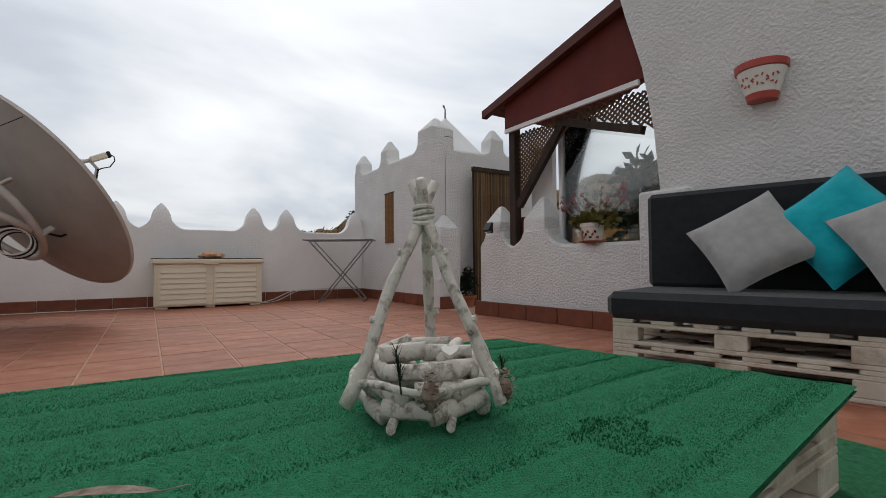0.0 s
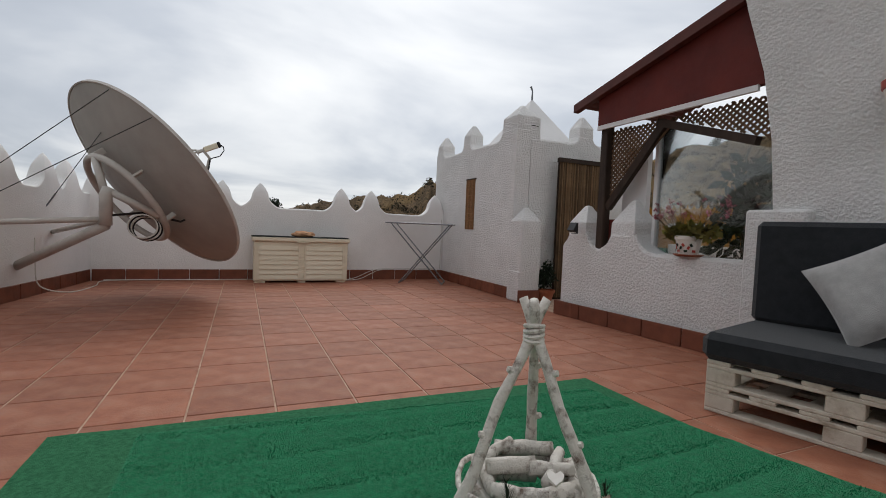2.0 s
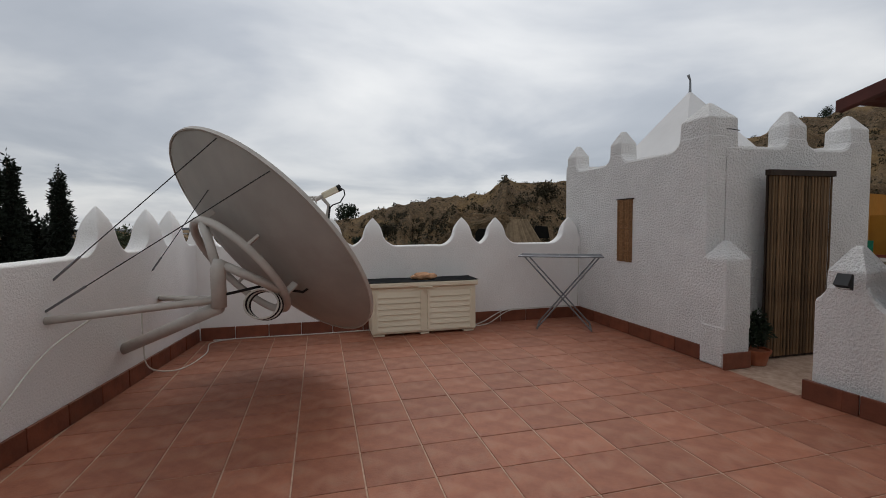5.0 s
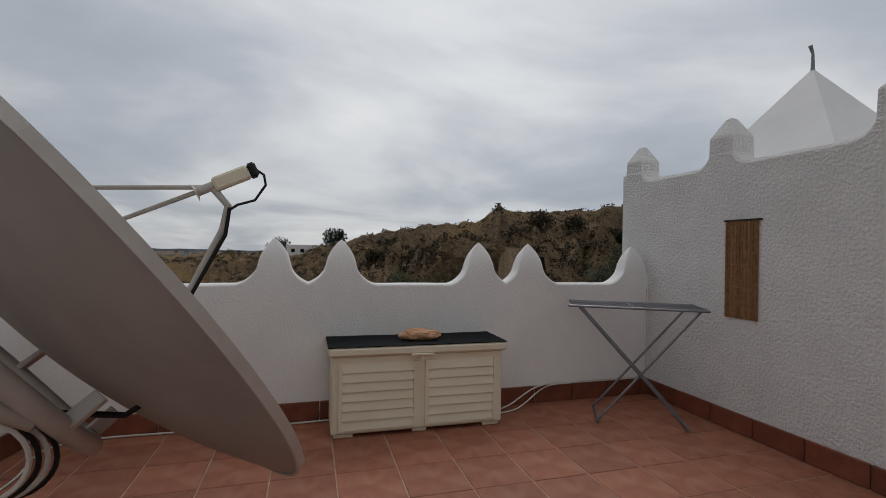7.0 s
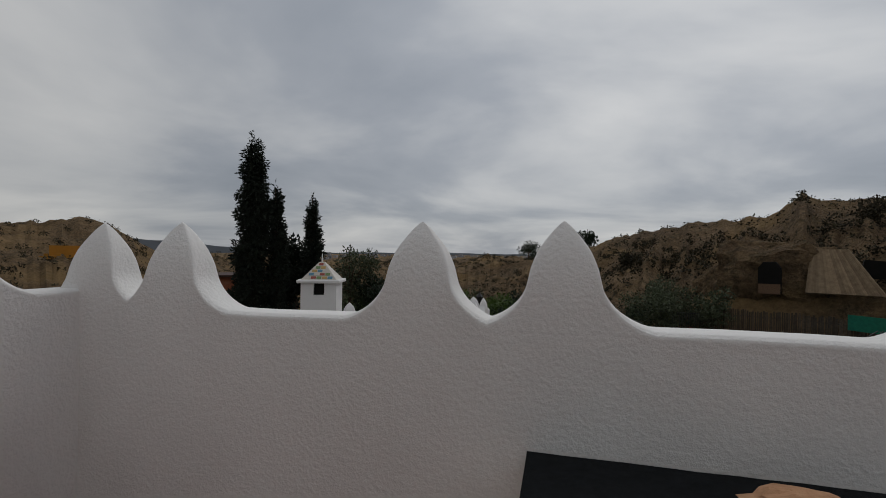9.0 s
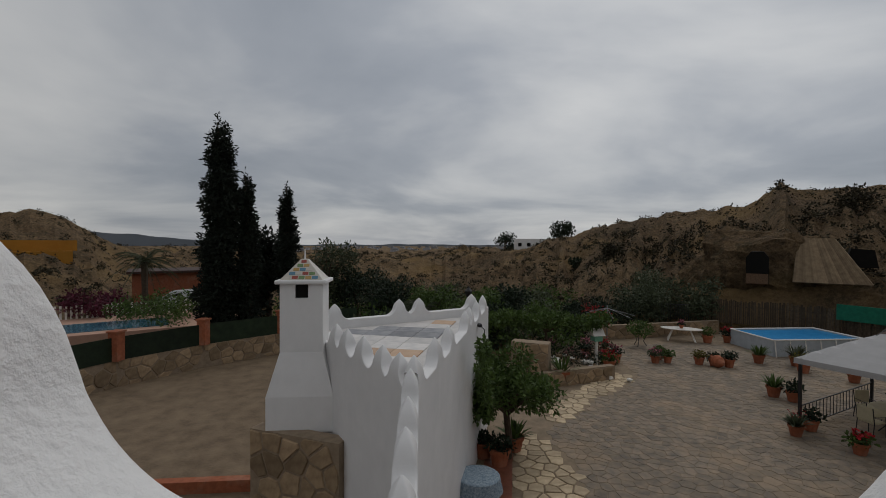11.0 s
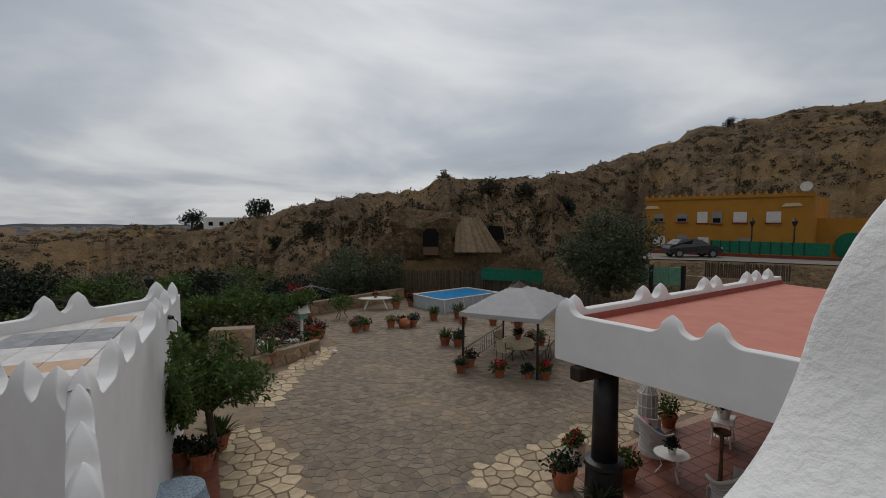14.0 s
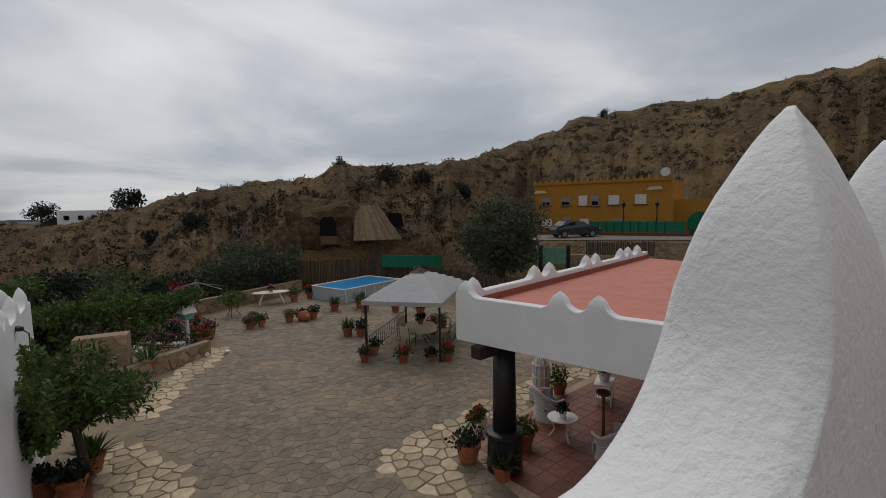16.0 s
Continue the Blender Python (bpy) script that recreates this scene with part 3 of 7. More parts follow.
def post_wall(name, label, p0, p1, z0, top, thick, posts, dips=0.16):
    """A plastered wall with square posts at the given distances; its top sweeps up in a curve towards each post."""
    p0, p1 = Vector((*p0, 0)), Vector((*p1, 0))
    ln = (p1 - p0).length
    d = (p1 - p0) / ln
    nrm = Vector((-d.y, d.x, 0))
    b, rows, n = Build(), [], int(ln / 0.03)
    for i in range(n + 1):
        x = ln * i / n
        q = p0 + d * x
        z = top
        for c, w, z1, tip in posts:
            e = max(0.0, abs(x - c) - w / 2)
            if e < dips:
                z = max(z, top + (dips - math.sqrt(max(0.0, dips ** 2 - (dips - e) ** 2))) * 0.75)
        h = thick / 2
        rows.append([q + nrm * a + Vector((0, 0, v)) for a, v in ((-h, z0), (-h, z - 0.03), (-h + 0.02, z), (h - 0.02, z), (h, z - 0.03), (h, z0))])
    b.grid(rows)
    b.f += [tuple(range(6)), tuple(range(len(b.v) - 6, len(b.v)))]
    wall = tagged(part(name, b, ROUGHCAST), label, kind="structure")
    for c, w, z1, tip in posts:
        q = p0 + d * c + nrm * ((w - thick) / 2 + 0.004)
        part("merlon", post_merlon(Build(), q.x, q.y, w, top - 0.12, z1, tip), ROUGHCAST, wall)
    return wall


def parapet(name, label, *args, material=WHITE, **kw):
    return tagged(part(name, parapet_mesh(*args, **kw), material, smooth=True), label, kind="structure")


LW0, LW1 = (-2.12, 0.62), (-3.45, -9.5)
lw_len = math.hypot(LW1[0] - LW0[0], LW1[1] - LW0[1])
wall_north = parapet("wall_north", "white stucco parapet with pointed merlons", (-2.34, 0.58), (3.42, 0.58), -1.8, 1.18, 1.57, [0.26, 0.72, 1.90, 2.46, 3.77, 4.30, 5.53], 0.165)
wall_west = parapet("wall_west", "white stucco terrace parapet with pointed merlons", (LW0[0] - 0.09, LW0[1] - 0.05), (LW1[0] - 0.09, LW1[1]), -1.8, 1.25, 1.66, [0.55, 1.08, 1.93, 3.75, 4.45, 6.2, 6.95], 0.18)

# ---- terrace floor bed ----
b = Build().prism([(-2.25, 0.55), (-3.35, -10), (6.5, -10), (6.5, -1.5), (3.5, -1.5), (3.5, 0.55)], -0.25, -0.0045)
floor = tagged(part("floor", b, GROUT), "terrace floor bed with pale sandy grout", kind="structure")

# ---- tower ----
tower_w = post_wall("wall_tower_west", "roughcast white tower wall with square merlons", (3.47, 0.92), (3.47, -1.96), -1.8, 2.30, 0.24, [(0.15, 0.25, 2.54, 2.71), (1.30, 0.25, 2.56, 2.73), (2.675, 0.40, 2.60, 2.78)])
post_wall("wall_tower_south", "roughcast white tower wall around a doorway", (3.60, -1.84), (5.7, -1.84), -1.8, 2.30, 0.24, [(0.98, 0.26, 2.56, 2.73), (1.92, 0.30, 2.56, 2.73)])
b = Build().box(3.5, -1.9, 1.9, 5.6, 0.8, 2.2).box(3.4, 0.8, -1.8, 5.6, 1.0, 2.4).box(5.5, -1.9, -1.8, 5.7, 0.9, 2.4)
tagged(part("wall_tower_back", b, WHITE), "white tower walls and flat roof", kind="structure")
spire = thing("pyramid_roof", "white plastered pyramid roof with a metal finial", "roof")
b = Build()
b.add([(3.84, -1.08, 2.1), (5.60, -1.08, 2.1), (5.60, 0.75, 2.1), (3.84, 0.75, 2.1), (4.77, -0.16, 3.43)], [(0, 1, 4), (1, 2, 4), (2, 3, 4), (3, 0, 4), (3, 2, 1, 0)])
part("roof_body", b, SMOOTHW, spire)
part("finial", Build().tube([(4.77, -0.16, 3.39), (4.77, -0.16, 3.58), (4.73, -0.16, 3.66)], [0.02, 0.013, 0.02]), STEEL, spire, "thin grey metal finial")
# low pillar by the tower
b = post_merlon(Build().box(3.30, -2.26, 0, 3.64, -1.955, 0.42, bev=0.015), 3.47, -2.11, 0.315, 0.40, 1.11, 1.29)
solid("gate_pillar", b, ROUGHCAST, "low roughcast white pillar with a pyramid cap", "pillar")
# bamboo door
door = thing("door_1", "bamboo cane curtain hanging in a doorway", "door", kind="structure")
part("backing", Build().box(3.98, -2.11, 0.0, 4.86, -2.095, 2.0), DARKW, door)
part("pelmet", Build().box(3.96, -2.16, 1.97, 4.88, -2.1, 2.03), DARKW, door)
cane = Build().tube([(0, 0, 0), (0, 0, 1.95)], 0.011, 6)
first = None
for k in range(38):
    m = Matrix.Translation((4.0 + k * 0.0228, -2.125 - 0.008 * (k % 2) + rnd.uniform(-0.004, 0.004), 0.03))
    if first is None:
        first = part("cane", cane, BAMBOO, door, at=m)
    else:
        o = new("cane", first.data)
        o.parent, o.matrix_basis = door, m

# ---- near parapet, porch, house wall ----
post_wall("wall_east", "roughcast white parapet with two square merlons", (3.50, -3.08), (3.66, -5.30), 0, 0.80, 0.27, [(0.22, 0.29, 1.10, 1.29), (0.86, 0.33, 1.10, 1.33)], dips=0.24)
tagged(part("wall_east_block", Build().box(3.44, -5.62, 0, 3.78, -5.18, 1.20, bev=0.02), ROUGHCAST), "roughcast white wall end", kind="structure")
b = Build()
dx, dy = 0.2, -0.98
wx, wy = 3.46, -5.32
vs = []
for off in (0.0, 0.35):
    for s, z in ((0.05, 0.0), (0.05, 1.2), (0.03, 1.7), (-0.03, 2.2), (-0.14, 2.65), (-0.24, 3.1), (-0.30, 4.2), (5.0, 4.2), (5.0, 0.0)):
        push = off - (0.18 * min(1.0, (z - 1.2) / 1.6) if z > 1.2 and off == 0 else 0)
        vs.append((wx + dx * s + push * 0.98, wy + dy * s + push * 0.2, z))
n = len(vs) // 2
b.add(vs, [(0, 1, n - 1), *[(i, i + 1, n - 2, n - 1) if i == 1 else (i, i + 1, n - 2) for i in range(1, n - 3)], tuple(range(2 * n - 1, n - 1, -1))] + [(i, (i + 1) % n, n + (i + 1) % n, n + i) for i in range(n)])
tagged(part("wall_house", b, ROUGHCAST), "roughcast white house wall leaning slightly outward", kind="structure")
b = Build().box(-4.6, -10.1, -0.2, 7, -9.9, 3)
tagged(part("wall_south", b, WHITE), "plain white house wall", kind="structure")

porch = thing("porch_roof", "red corrugated porch roof on dark timber", "porch", at=pose(0.12, 0, 0.03))
# corrugated sheet rising towards the house
rows = []
for k in range(53):
    y = -3.26 - k * 0.0372
    z = 2.36 + (-3.26 - y) * 0.225 + 0.014 * math.sin(k * 1.9)
    rows.append([(3.18, y, z), (4.6, y, z)])
top = [[(p[0], p[1], p[2] + 0.02) for p in r] for r in rows]
bb = Build().grid(rows).grid(top)
bb.grid([[r[0] for r in rows], [r[0] for r in top]])
part("sheet", bb, REDM, porch, "corrugated dark red roof sheet")
b = Build().add([(3.26, -3.55, 2.10), (3.26, -5.33, 2.10), (3.26, -5.33, 2.802), (3.26, -3.55, 2.40), (3.32, -3.55, 2.10), (3.32, -5.33, 2.10), (3.32, -5.33, 2.802), (3.32, -3.55, 2.40)],
                [(0, 1, 2, 3), (7, 6, 5, 4), (0, 4, 5, 1), (1, 5, 6, 2), (2, 6, 7, 3), (3, 7, 4, 0)])
part("fascia", b, REDB, porch, "dark red painted gable board")
b = Build().add([(3.17, -3.24, 2.30), (3.17, -5.20, 2.746), (3.17, -5.20, 2.845), (3.17, -3.24, 2.388), (3.24, -3.24, 2.30), (3.24, -5.20, 2.746), (3.24, -5.20, 2.845), (3.24, -3.24, 2.388)],
                [(0, 1, 2, 3), (7, 6, 5, 4), (0, 4, 5, 1), (1, 5, 6, 2), (2, 6, 7, 3), (3, 7, 4, 0)])
part("edge_board", b, REDM, porch)
part("trim", Build().box(3.245, -5.26, 2.055, 3.275, -3.56, 2.10), SMOOTHW, porch, "white trim strip")
part("post", Build().box(3.30, -3.66, 0, 3.40, -3.56, 2.40, bev=0.01), DARKW, porch)
part("brace", Build().tube([(3.36, -3.66, 1.22), (3.36, -4.36, 2.02)], 0.05, 4), DARKW, porch)
part("beam", Build().tube([(3.36, -4.28, 2.02), (3.36, -5.22, 1.70)], 0.05, 4), DARKW, porch)


def slats(y0, z0, y1, z1, inside, slope):
    q, n = Build(), 0
    for k in range(-40, 60):
        c = k * 0.052
        pts = []
        for i in range(60):
            y = y0 + (y1 - y0) * i / 59
            z = z0 + c + slope * (y - y0)
            if inside(y, z):
                pts.append((y, z))
        if len(pts) > 1:
            q.tube([(3.38 + 0.006 * (slope > 0), *pts[0]), (3.38 + 0.006 * (slope > 0), *pts[-1])], 0.011, 4)
    return q


lat = lambda y, z: z < 2.06 and z > 2.06 - (-4.30 - y) * 0.36 if y < -4.3 else (z < 2.06 and z > 1.26 + (-3.66 - y) * 1.14)
part("lattice", slats(-3.66, 1.0, -5.5, 2.06, lat, 0.9), LATW, porch, "brown timber lattice")
part("lattice", slats(-3.66, 1.0, -5.5, 2.06, lat, -0.9), LATW, porch, "brown timber lattice")
win = thing("window_1", "wide fixed porch window with a white frame", "window", kind="structure")
p = part("pane", Build().box(3.66, -5.45, 0.78, 3.668, -4.12, 2.06), PANE, win)
p.visible_shadow = False
part("window_frame", Build().box(3.64, -5.5, 0.72, 3.69, -4.05, 0.78).box(3.64, -4.15, 0.78, 3.69, -4.11, 2.06), SMOOTHW, win)
part("mullion", Build().box(3.64, -3.70, 0.8, 3.70, -4.02, 1.9), SMOOTHW, win)
b = Build().box(5.9, -5.8, 0, 6.0, -2.4, 0.86).box(3.7, -5.9, 0, 6.0, -5.8, 2.6)
tagged(part("wall_porch", b, WHITE), "white low wall and end wall of the covered porch", kind="structure")
rp = thing("rubber_plant", "dark green rubber plant behind the porch window", "potted plant", at=pose(4.5, -4.5, 0))
part("pot", Build().lathe([(0.15, 0), (0.22, 0.36), (0.24, 0.37), (0.24, 0.42), (0.21, 0.42), (0.19, 0.36), (0.01, 0.35)], 20), POTC, rp)
part("stem", Build().tube([(0, 0, 0.35), (0.02, 0.03, 0.9), (-0.02, 0.05, 1.5)], [0.025, 0.02, 0.012], 7), BARK, rp)
part("foliage", leaves(rng, [(0, 0, 0.95), (0.08, 0.1, 1.25), (-0.05, -0.12, 1.3), (0, 0.02, 1.6)], [(0.3, 0.32, 0.25), (0.28, 0.3, 0.24), (0.26, 0.28, 0.22), (0.22, 0.24, 0.2)], 420, 0.15, 0.5), LEAF_D, rp)
part("red_panel", Build().box(3.40, -3.76, 0.62, 3.44, -3.56, 1.10), REDB, porch, "red board in the wall notch")

# ---- lower buildings ----
def courtyard_wall(name, label, p0, p1, z0, base, tip, centers, thick=0.22, material=SMOOTHW):
    return tagged(part(name, parapet_mesh(p0, p1, z0, base, tip, centers, thick, s=1.18), material, smooth=True), label, kind="structure")


SITE = LAND
LA, LB, LC, LD = (-2.12, 6.62), (-1.42, 15.12), (-5.71, 11.52), (-4.48, 9.49)
G = -4.4
courtyard_wall("wall_annex_east", "white annex wall with pointed merlons", LA, LB, G - 0.4, -0.56, -0.13, [0.15, 1.45, 2.6, 4.6, 5.2, 6.5, 7.9])
courtyard_wall("wall_annex_west", "white annex wall with pointed merlons", LA, LD, G - 0.4, -0.56, -0.13, [0.35, 0.95, 1.75, 2.55, 3.15])
courtyard_wall("wall_annex_north", "white annex parapet with pointed merlons", LB, LC, G - 0.4, -0.56, -0.13, [0.55, 2.45, 3.1, 5.0])
courtyard_wall("wall_annex_link", "white annex wall with pointed merlons", LA, (-1.15, 1.3), G - 0.4, -0.56, -0.13, [0.55, 1.65, 2.45, 3.3])
b = Build().prism([LA, LB, LC, LD], -0.95, -0.80)
annex_roof = tagged(part("annex_roof", b, MARBLE), "flat annex roof bed", kind="structure")
b = Build().prism([(-5.19, 9.75), (-4.36, 9.28), (-4.77, 10.79), (-5.4, 11.21)], G - 0.4, -0.7)
tagged(part("wall_annex_corner", b, SMOOTHW), "plain white annex corner", kind="structure")

RA, RB, RC = (5.79, 7.74), (17.34, 9.09), (6.67, 1.66)
courtyard_wall("wall_porch_west", "white porch roof parapet with pointed merlons", RA, RC, -1.39, -0.42, -0.09, [0.19, 2.39, 3.12, 4.93, 5.63], 0.22)
courtyard_wall("wall_porch_north", "white porch roof parapet with pointed merlons", RA, RB, -1.39, -0.42, -0.09, [0.48, 3.12, 3.92, 6.25, 6.95, 9.06, 9.77, 10.74], 0.22)
b = Build().prism([RA, RB, (16.42, 1.46), RC], -1.36, -0.68)
tagged(part("porch_roof_deck", b, PINK), "pink painted flat roof deck", kind="structure")
dn = Vector((RB[0] - RA[0], RB[1] - RA[1], 0)).normalized()
b = Build().prism([(RA[0] + 0.1, RA[1] - 0.14), (RB[0], RB[1] - 0.14), (RB[0], RB[1] - 0.17), (RA[0] + 0.1, RA[1] - 0.17)], -0.68, -0.53)
tagged(part("roof_skirting", b, PINKD), "dark pink painted skirting band", kind="structure")
b = Build().box(15.4, 1.5, G, 16.6, 8.3, -1.38).box(6.4, 1.2, G, 15.9, 1.5, -1.38)
tagged(part("wall_house_lower", b, SMOOTHW), "white lower house wall", kind="structure")
SITE = TERRACE
tagged(part("wall_house_base", Build().box(-3.9, -9.9, G - 0.4, 5.6, 0.5, -0.3), SMOOTHW), "plain white house storey below the terrace", kind="structure")

# ---- courtyard paving ----
SITE = LAND
b = Build().prism([(-3, 1.2), (18, 1.2), (23, 12), (22, 26), (14, 33), (3, 31), (-2, 20), (-6, 14)], G - 0.05, G - 0.015)
paving = tagged(part("pavement", b, PAVEJ), "sandy joints of a flagstone courtyard", kind="structure")
b = Build().prism([(-28, 2), (-2, 2), (-2, 22), (-8, 26), (-28, 16)], G - 0.12, G - 0.035)
tagged(part("dirt_lot", b, SOIL), "bare dry dirt lot beside the annex", kind="structure")

# ---- things on the terrace ----
SITE = TERRACE
chest = thing("storage_chest", "cream plastic storage chest with slatted front", "chest")
part("body", Build().box(0.03, 0.03, 0.03, 1.46, 0.46, 0.645, bev=0.012), CREAM, chest)
for x0, x1 in ((0.05, 0.2), (0.68, 0.8), (1.29, 1.44)):
    part("foot", Build().box(x0, 0.05, 0.0, x1, 0.4, 0.031, bev=0.004), CREAM, chest)
part("lid", Build().box(0.0, -0.005, 0.645, 1.49, 0.49, 0.715, bev=0.015), CREAM, chest)
part("latch", Build().box(0.65, -0.02, 0.636, 0.84, 0.0, 0.654, bev=0.006).box(0.737, -0.018, 0.61, 0.753, 0.0, 0.64), CREAM, chest, "moulded lid catch")
for x0 in (0.08, 0.775):
    for xa in (x0, x0 + 0.60):
        part("panel_frame", Build().box(xa, 0.012, 0.055, xa + 0.03, 0.035, 0.59), CREAM, chest)
    for k in range(7):
        z = 0.065 + k * 0.075
        part("slat", Build().add([(x0 + 0.03, 0.015, z), (x0 + 0.60, 0.015, z), (x0 + 0.60, 0.027, z + 0.068), (x0 + 0.03, 0.027, z + 0.068), (x0 + 0.03, 0.034, z), (x0 + 0.60, 0.034, z), (x0 + 0.60, 0.034, z + 0.068), (x0 + 0.03, 0.034, z + 0.068)],
                                 [(0, 1, 2, 3), (4, 7, 6, 5), (0, 4, 5, 1), (2, 6, 7, 3), (0, 3, 7, 4), (1, 5, 6, 2)]), CREAM, chest)
b = Build()
rows = []
for i in range(9):
    rows.append([(-0.005 + 1.50 * j / 24, 0.0 + 0.485 * i / 8, 0.722 + 0.004 * noise.noise(Vector((j * 0.5, i * 0.7, 0)))) for j in range(25)])
b.grid(rows).grid([[(p[0], p[1], p[2] - 0.006) for p in r] for r in rows])
solid("floor_mat", b, BLACKF, "black felt mat laid over the chest lid", "mat")


def rock(sx, sy, sz, seed, n=10):
    vs, fs = [], []
    for i in range(n + 1):
        for j in range(2 * n):
            th, ph = math.pi * i / n, math.pi * j / n
            p = Vector((math.sin(th) * math.cos(ph), math.sin(th) * math.sin(ph), math.cos(th)))
            k = 1 + 0.32 * noise.noise(p * 1.7 + Vector((seed, 0, 0))) + 0.14 * noise.noise(p * 4.5 + Vector((0, seed, 0)))
            vs.append((p.x * sx * k, p.y * sy * k, p.z * sz * k))
    for i in range(n):
        for j in range(2 * n):
            fs.append((i * 2 * n + j, i * 2 * n + (j + 1) % (2 * n), (i + 1) * 2 * n + (j + 1) % (2 * n), (i + 1) * 2 * n + j))
    return Build().add(vs, fs)


solid("rock", rock(0.17, 0.075, 0.05, 4.2, 12), STONE, "rough orange-brown rock lying on the black mat", "rock", at=pose(0.76, 0.20, 0.765, 0, 0, -6))

# drying rack
rack = thing("drying_rack", "folding grey metal clothes drying rack", "drying rack", at=pose(2.70, -0.10, 0, 0, 0, -30))
fr = Build()
zt = 1.02
fr.tube([(-0.58, -0.24, zt), (0.55, -0.24, zt), (0.55, 0.24, zt), (-0.58, 0.24, zt), (-0.58, -0.24, zt)], 0.011)
part("top_frame", fr, STEEL, rack)
for k in range(8):
    y = -0.21 + k * 0.06
    part("wire", Build().tube([(-0.58, y, zt), (0.55, y, zt)], 0.0035, 6), STEEL, rack)
part("cross_bar", Build().tube([(-0.03, -0.24, zt - 0.006), (-0.03, 0.24, zt - 0.006)], 0.008), STEEL, rack)
for y in (-0.22, 0.22):
    part("leg", Build().tube([(-0.50, y, zt), (0.40, y * 1.02, 0.02)], 0.011), STEEL, rack)
    part("leg", Build().tube([(0.50, y * 0.94, zt), (-0.32, y * 0.94, 0.02)], 0.011), STEEL, rack)
for x in (0.40, -0.32):
    part("foot_bar", Build().tube([(x, -0.25, 0.02), (x, 0.25, 0.02)], 0.013), STEEL, rack)

# woven panel on the tower
pan = thing("woven_panel", "narrow brown woven cane panel hung on the wall", "wall hanging")
for k in range(20):
    part("reed", Build().tube([(3.342, -0.47 - 0.0155 * k, 0.96), (3.340 + 0.004 * (k % 2), -0.47 - 0.0155 * k, 1.79)], 0.0072, 5), WICKER, pan)
for k in range(14):
    part("binding", Build().box(3.331, -0.78, 0.98 + k * 0.06, 3.337, -0.46, 0.986 + k * 0.06), WICKER, pan)
part("rail", Build().box(3.33, -0.80, 1.785, 3.35, -0.45, 1.80), DARKW, pan)

# satellite dish
dish = thing("satellite_dish", "large grey satellite dish on a wall-mounted mast", "satellite dish")
C, N, R = Vector((-1.033, -1.500, 1.346)), Vector((0.662, 0.426, 0.616)).normalized(), 1.14
U = Vector((0.806, -0.16, -0.84))
U = (U - N * U.dot(N)).normalized()
W = N.cross(U)
M = Matrix((U, W, N)).transposed().to_4x4()
M.translation = C
b = Build()
prof = [(max(0.001, R * k / 16), -0.24 + 0.24 * (k / 16) ** 2) for k in range(17)]
b.lathe(prof, 72, M, cap=False)
b.lathe([(r, z - 0.012) for r, z in prof], 72, M, cap=False)
part("reflector", b, DISHM, dish, smooth=True)
part("rim", Build().lathe([(R, -0.02), (R + 0.012, -0.02), (R + 0.012, 0.012), (R, 0.012), (R, -0.02)], 72, M, cap=False), STEELW, dish)
part("ring", Build().tube([M @ Vector((0.52 * math.cos(2 * math.pi * k / 40), 0.52 * math.sin(2 * math.pi * k / 40), -0.36)) for k in range(41)], 0.034, 10, cap=False), STEELW, dish, "curved tube ring behind the reflector", smooth=True)
for k in range(6):
    a = 2 * math.pi * (k + 0.5) / 6
    part("clip", Build().box(-0.03, -0.012, 0, 0.03, 0.012, 0.14, M @ Matrix.Translation((0.52 * math.cos(a), 0.52 * math.sin(a), -0.37)) @ Matrix.Rotation(a, 4, "Z"), bev=0.004), STEELW, dish)
base = Vector((-1.37, -2.07, 0.85))
part("mast", Build().tube([base, base + Vector((0, 0, 0.30)), base + Vector((0.02, 0.02, 0.36))], 0.057, 16), STEELW, dish, smooth=True)
part("yoke", Build().tube([base + Vector((0, 0, 0.35)), M @ Vector((0.40, -0.32, -0.38)), ], 0.036, 12), STEELW, dish, smooth=True)
part("yoke", Build().tube([base + Vector((0, 0, 0.28)), M @ Vector((-0.40, -0.32, -0.38)), ], 0.036, 12), STEELW, dish, smooth=True)
for a, r in (((-2.56, -2.15, 0.82), 0.028), ((-2.34, -0.34, 0.70), 0.028), ((-2.43, -1.13, 0.33), 0.05)):
    part("strut", Build().tube([a, base + Vector((0, 0, 0.06 if r < 0.04 else 0.0))], r, 12), STEELW, dish, smooth=True)
    part("wall_plate", Build().box(a[0] - 0.05, a[1] - 0.07, a[2] - 0.09, a[0] - 0.02, a[1] + 0.07, a[2] + 0.09), STEELW, dish)
for a, k, rim_at in (((-2.55, -2.03, 1.03), 4.10, 0.985), ((-2.56, -2.12, 0.84), 4.56, 0.985), ((-2.30, -0.6, 1.0), 3.75, 0.6)):
    end = M @ Vector((R * rim_at * math.cos(k), R * rim_at * math.sin(k), -0.26 + 0.24 * rim_at ** 2))
    a = Vector(a)
    part("guy_wire", Build().tube([a, a.lerp(end, 0.5), end], 0.004, 5), DARKM, dish)
    part("turnbuckle", Build().tube([a.lerp(end, 0.05), a.lerp(end, 0.22)], 0.009, 6), STEEL, dish)
feed = Vector((-0.56, -1.42, 1.76))
fx = Vector((0.70, 0.10, 0.36)).normalized()
Q = fx.to_track_quat("X", "Z").to_matrix().to_4x4()
Q.translation = feed
part("feed_housing", Build().box(-0.01, -0.032, -0.03, 0.15, 0.032, 0.032, Q, bev=0.009), CREAM, dish, "cream weatherproof feed housing")
part("feed_cap", Build().box(0.147, -0.034, -0.033, 0.185, 0.034, 0.034, Q, bev=0.012), RUBBER, dish)
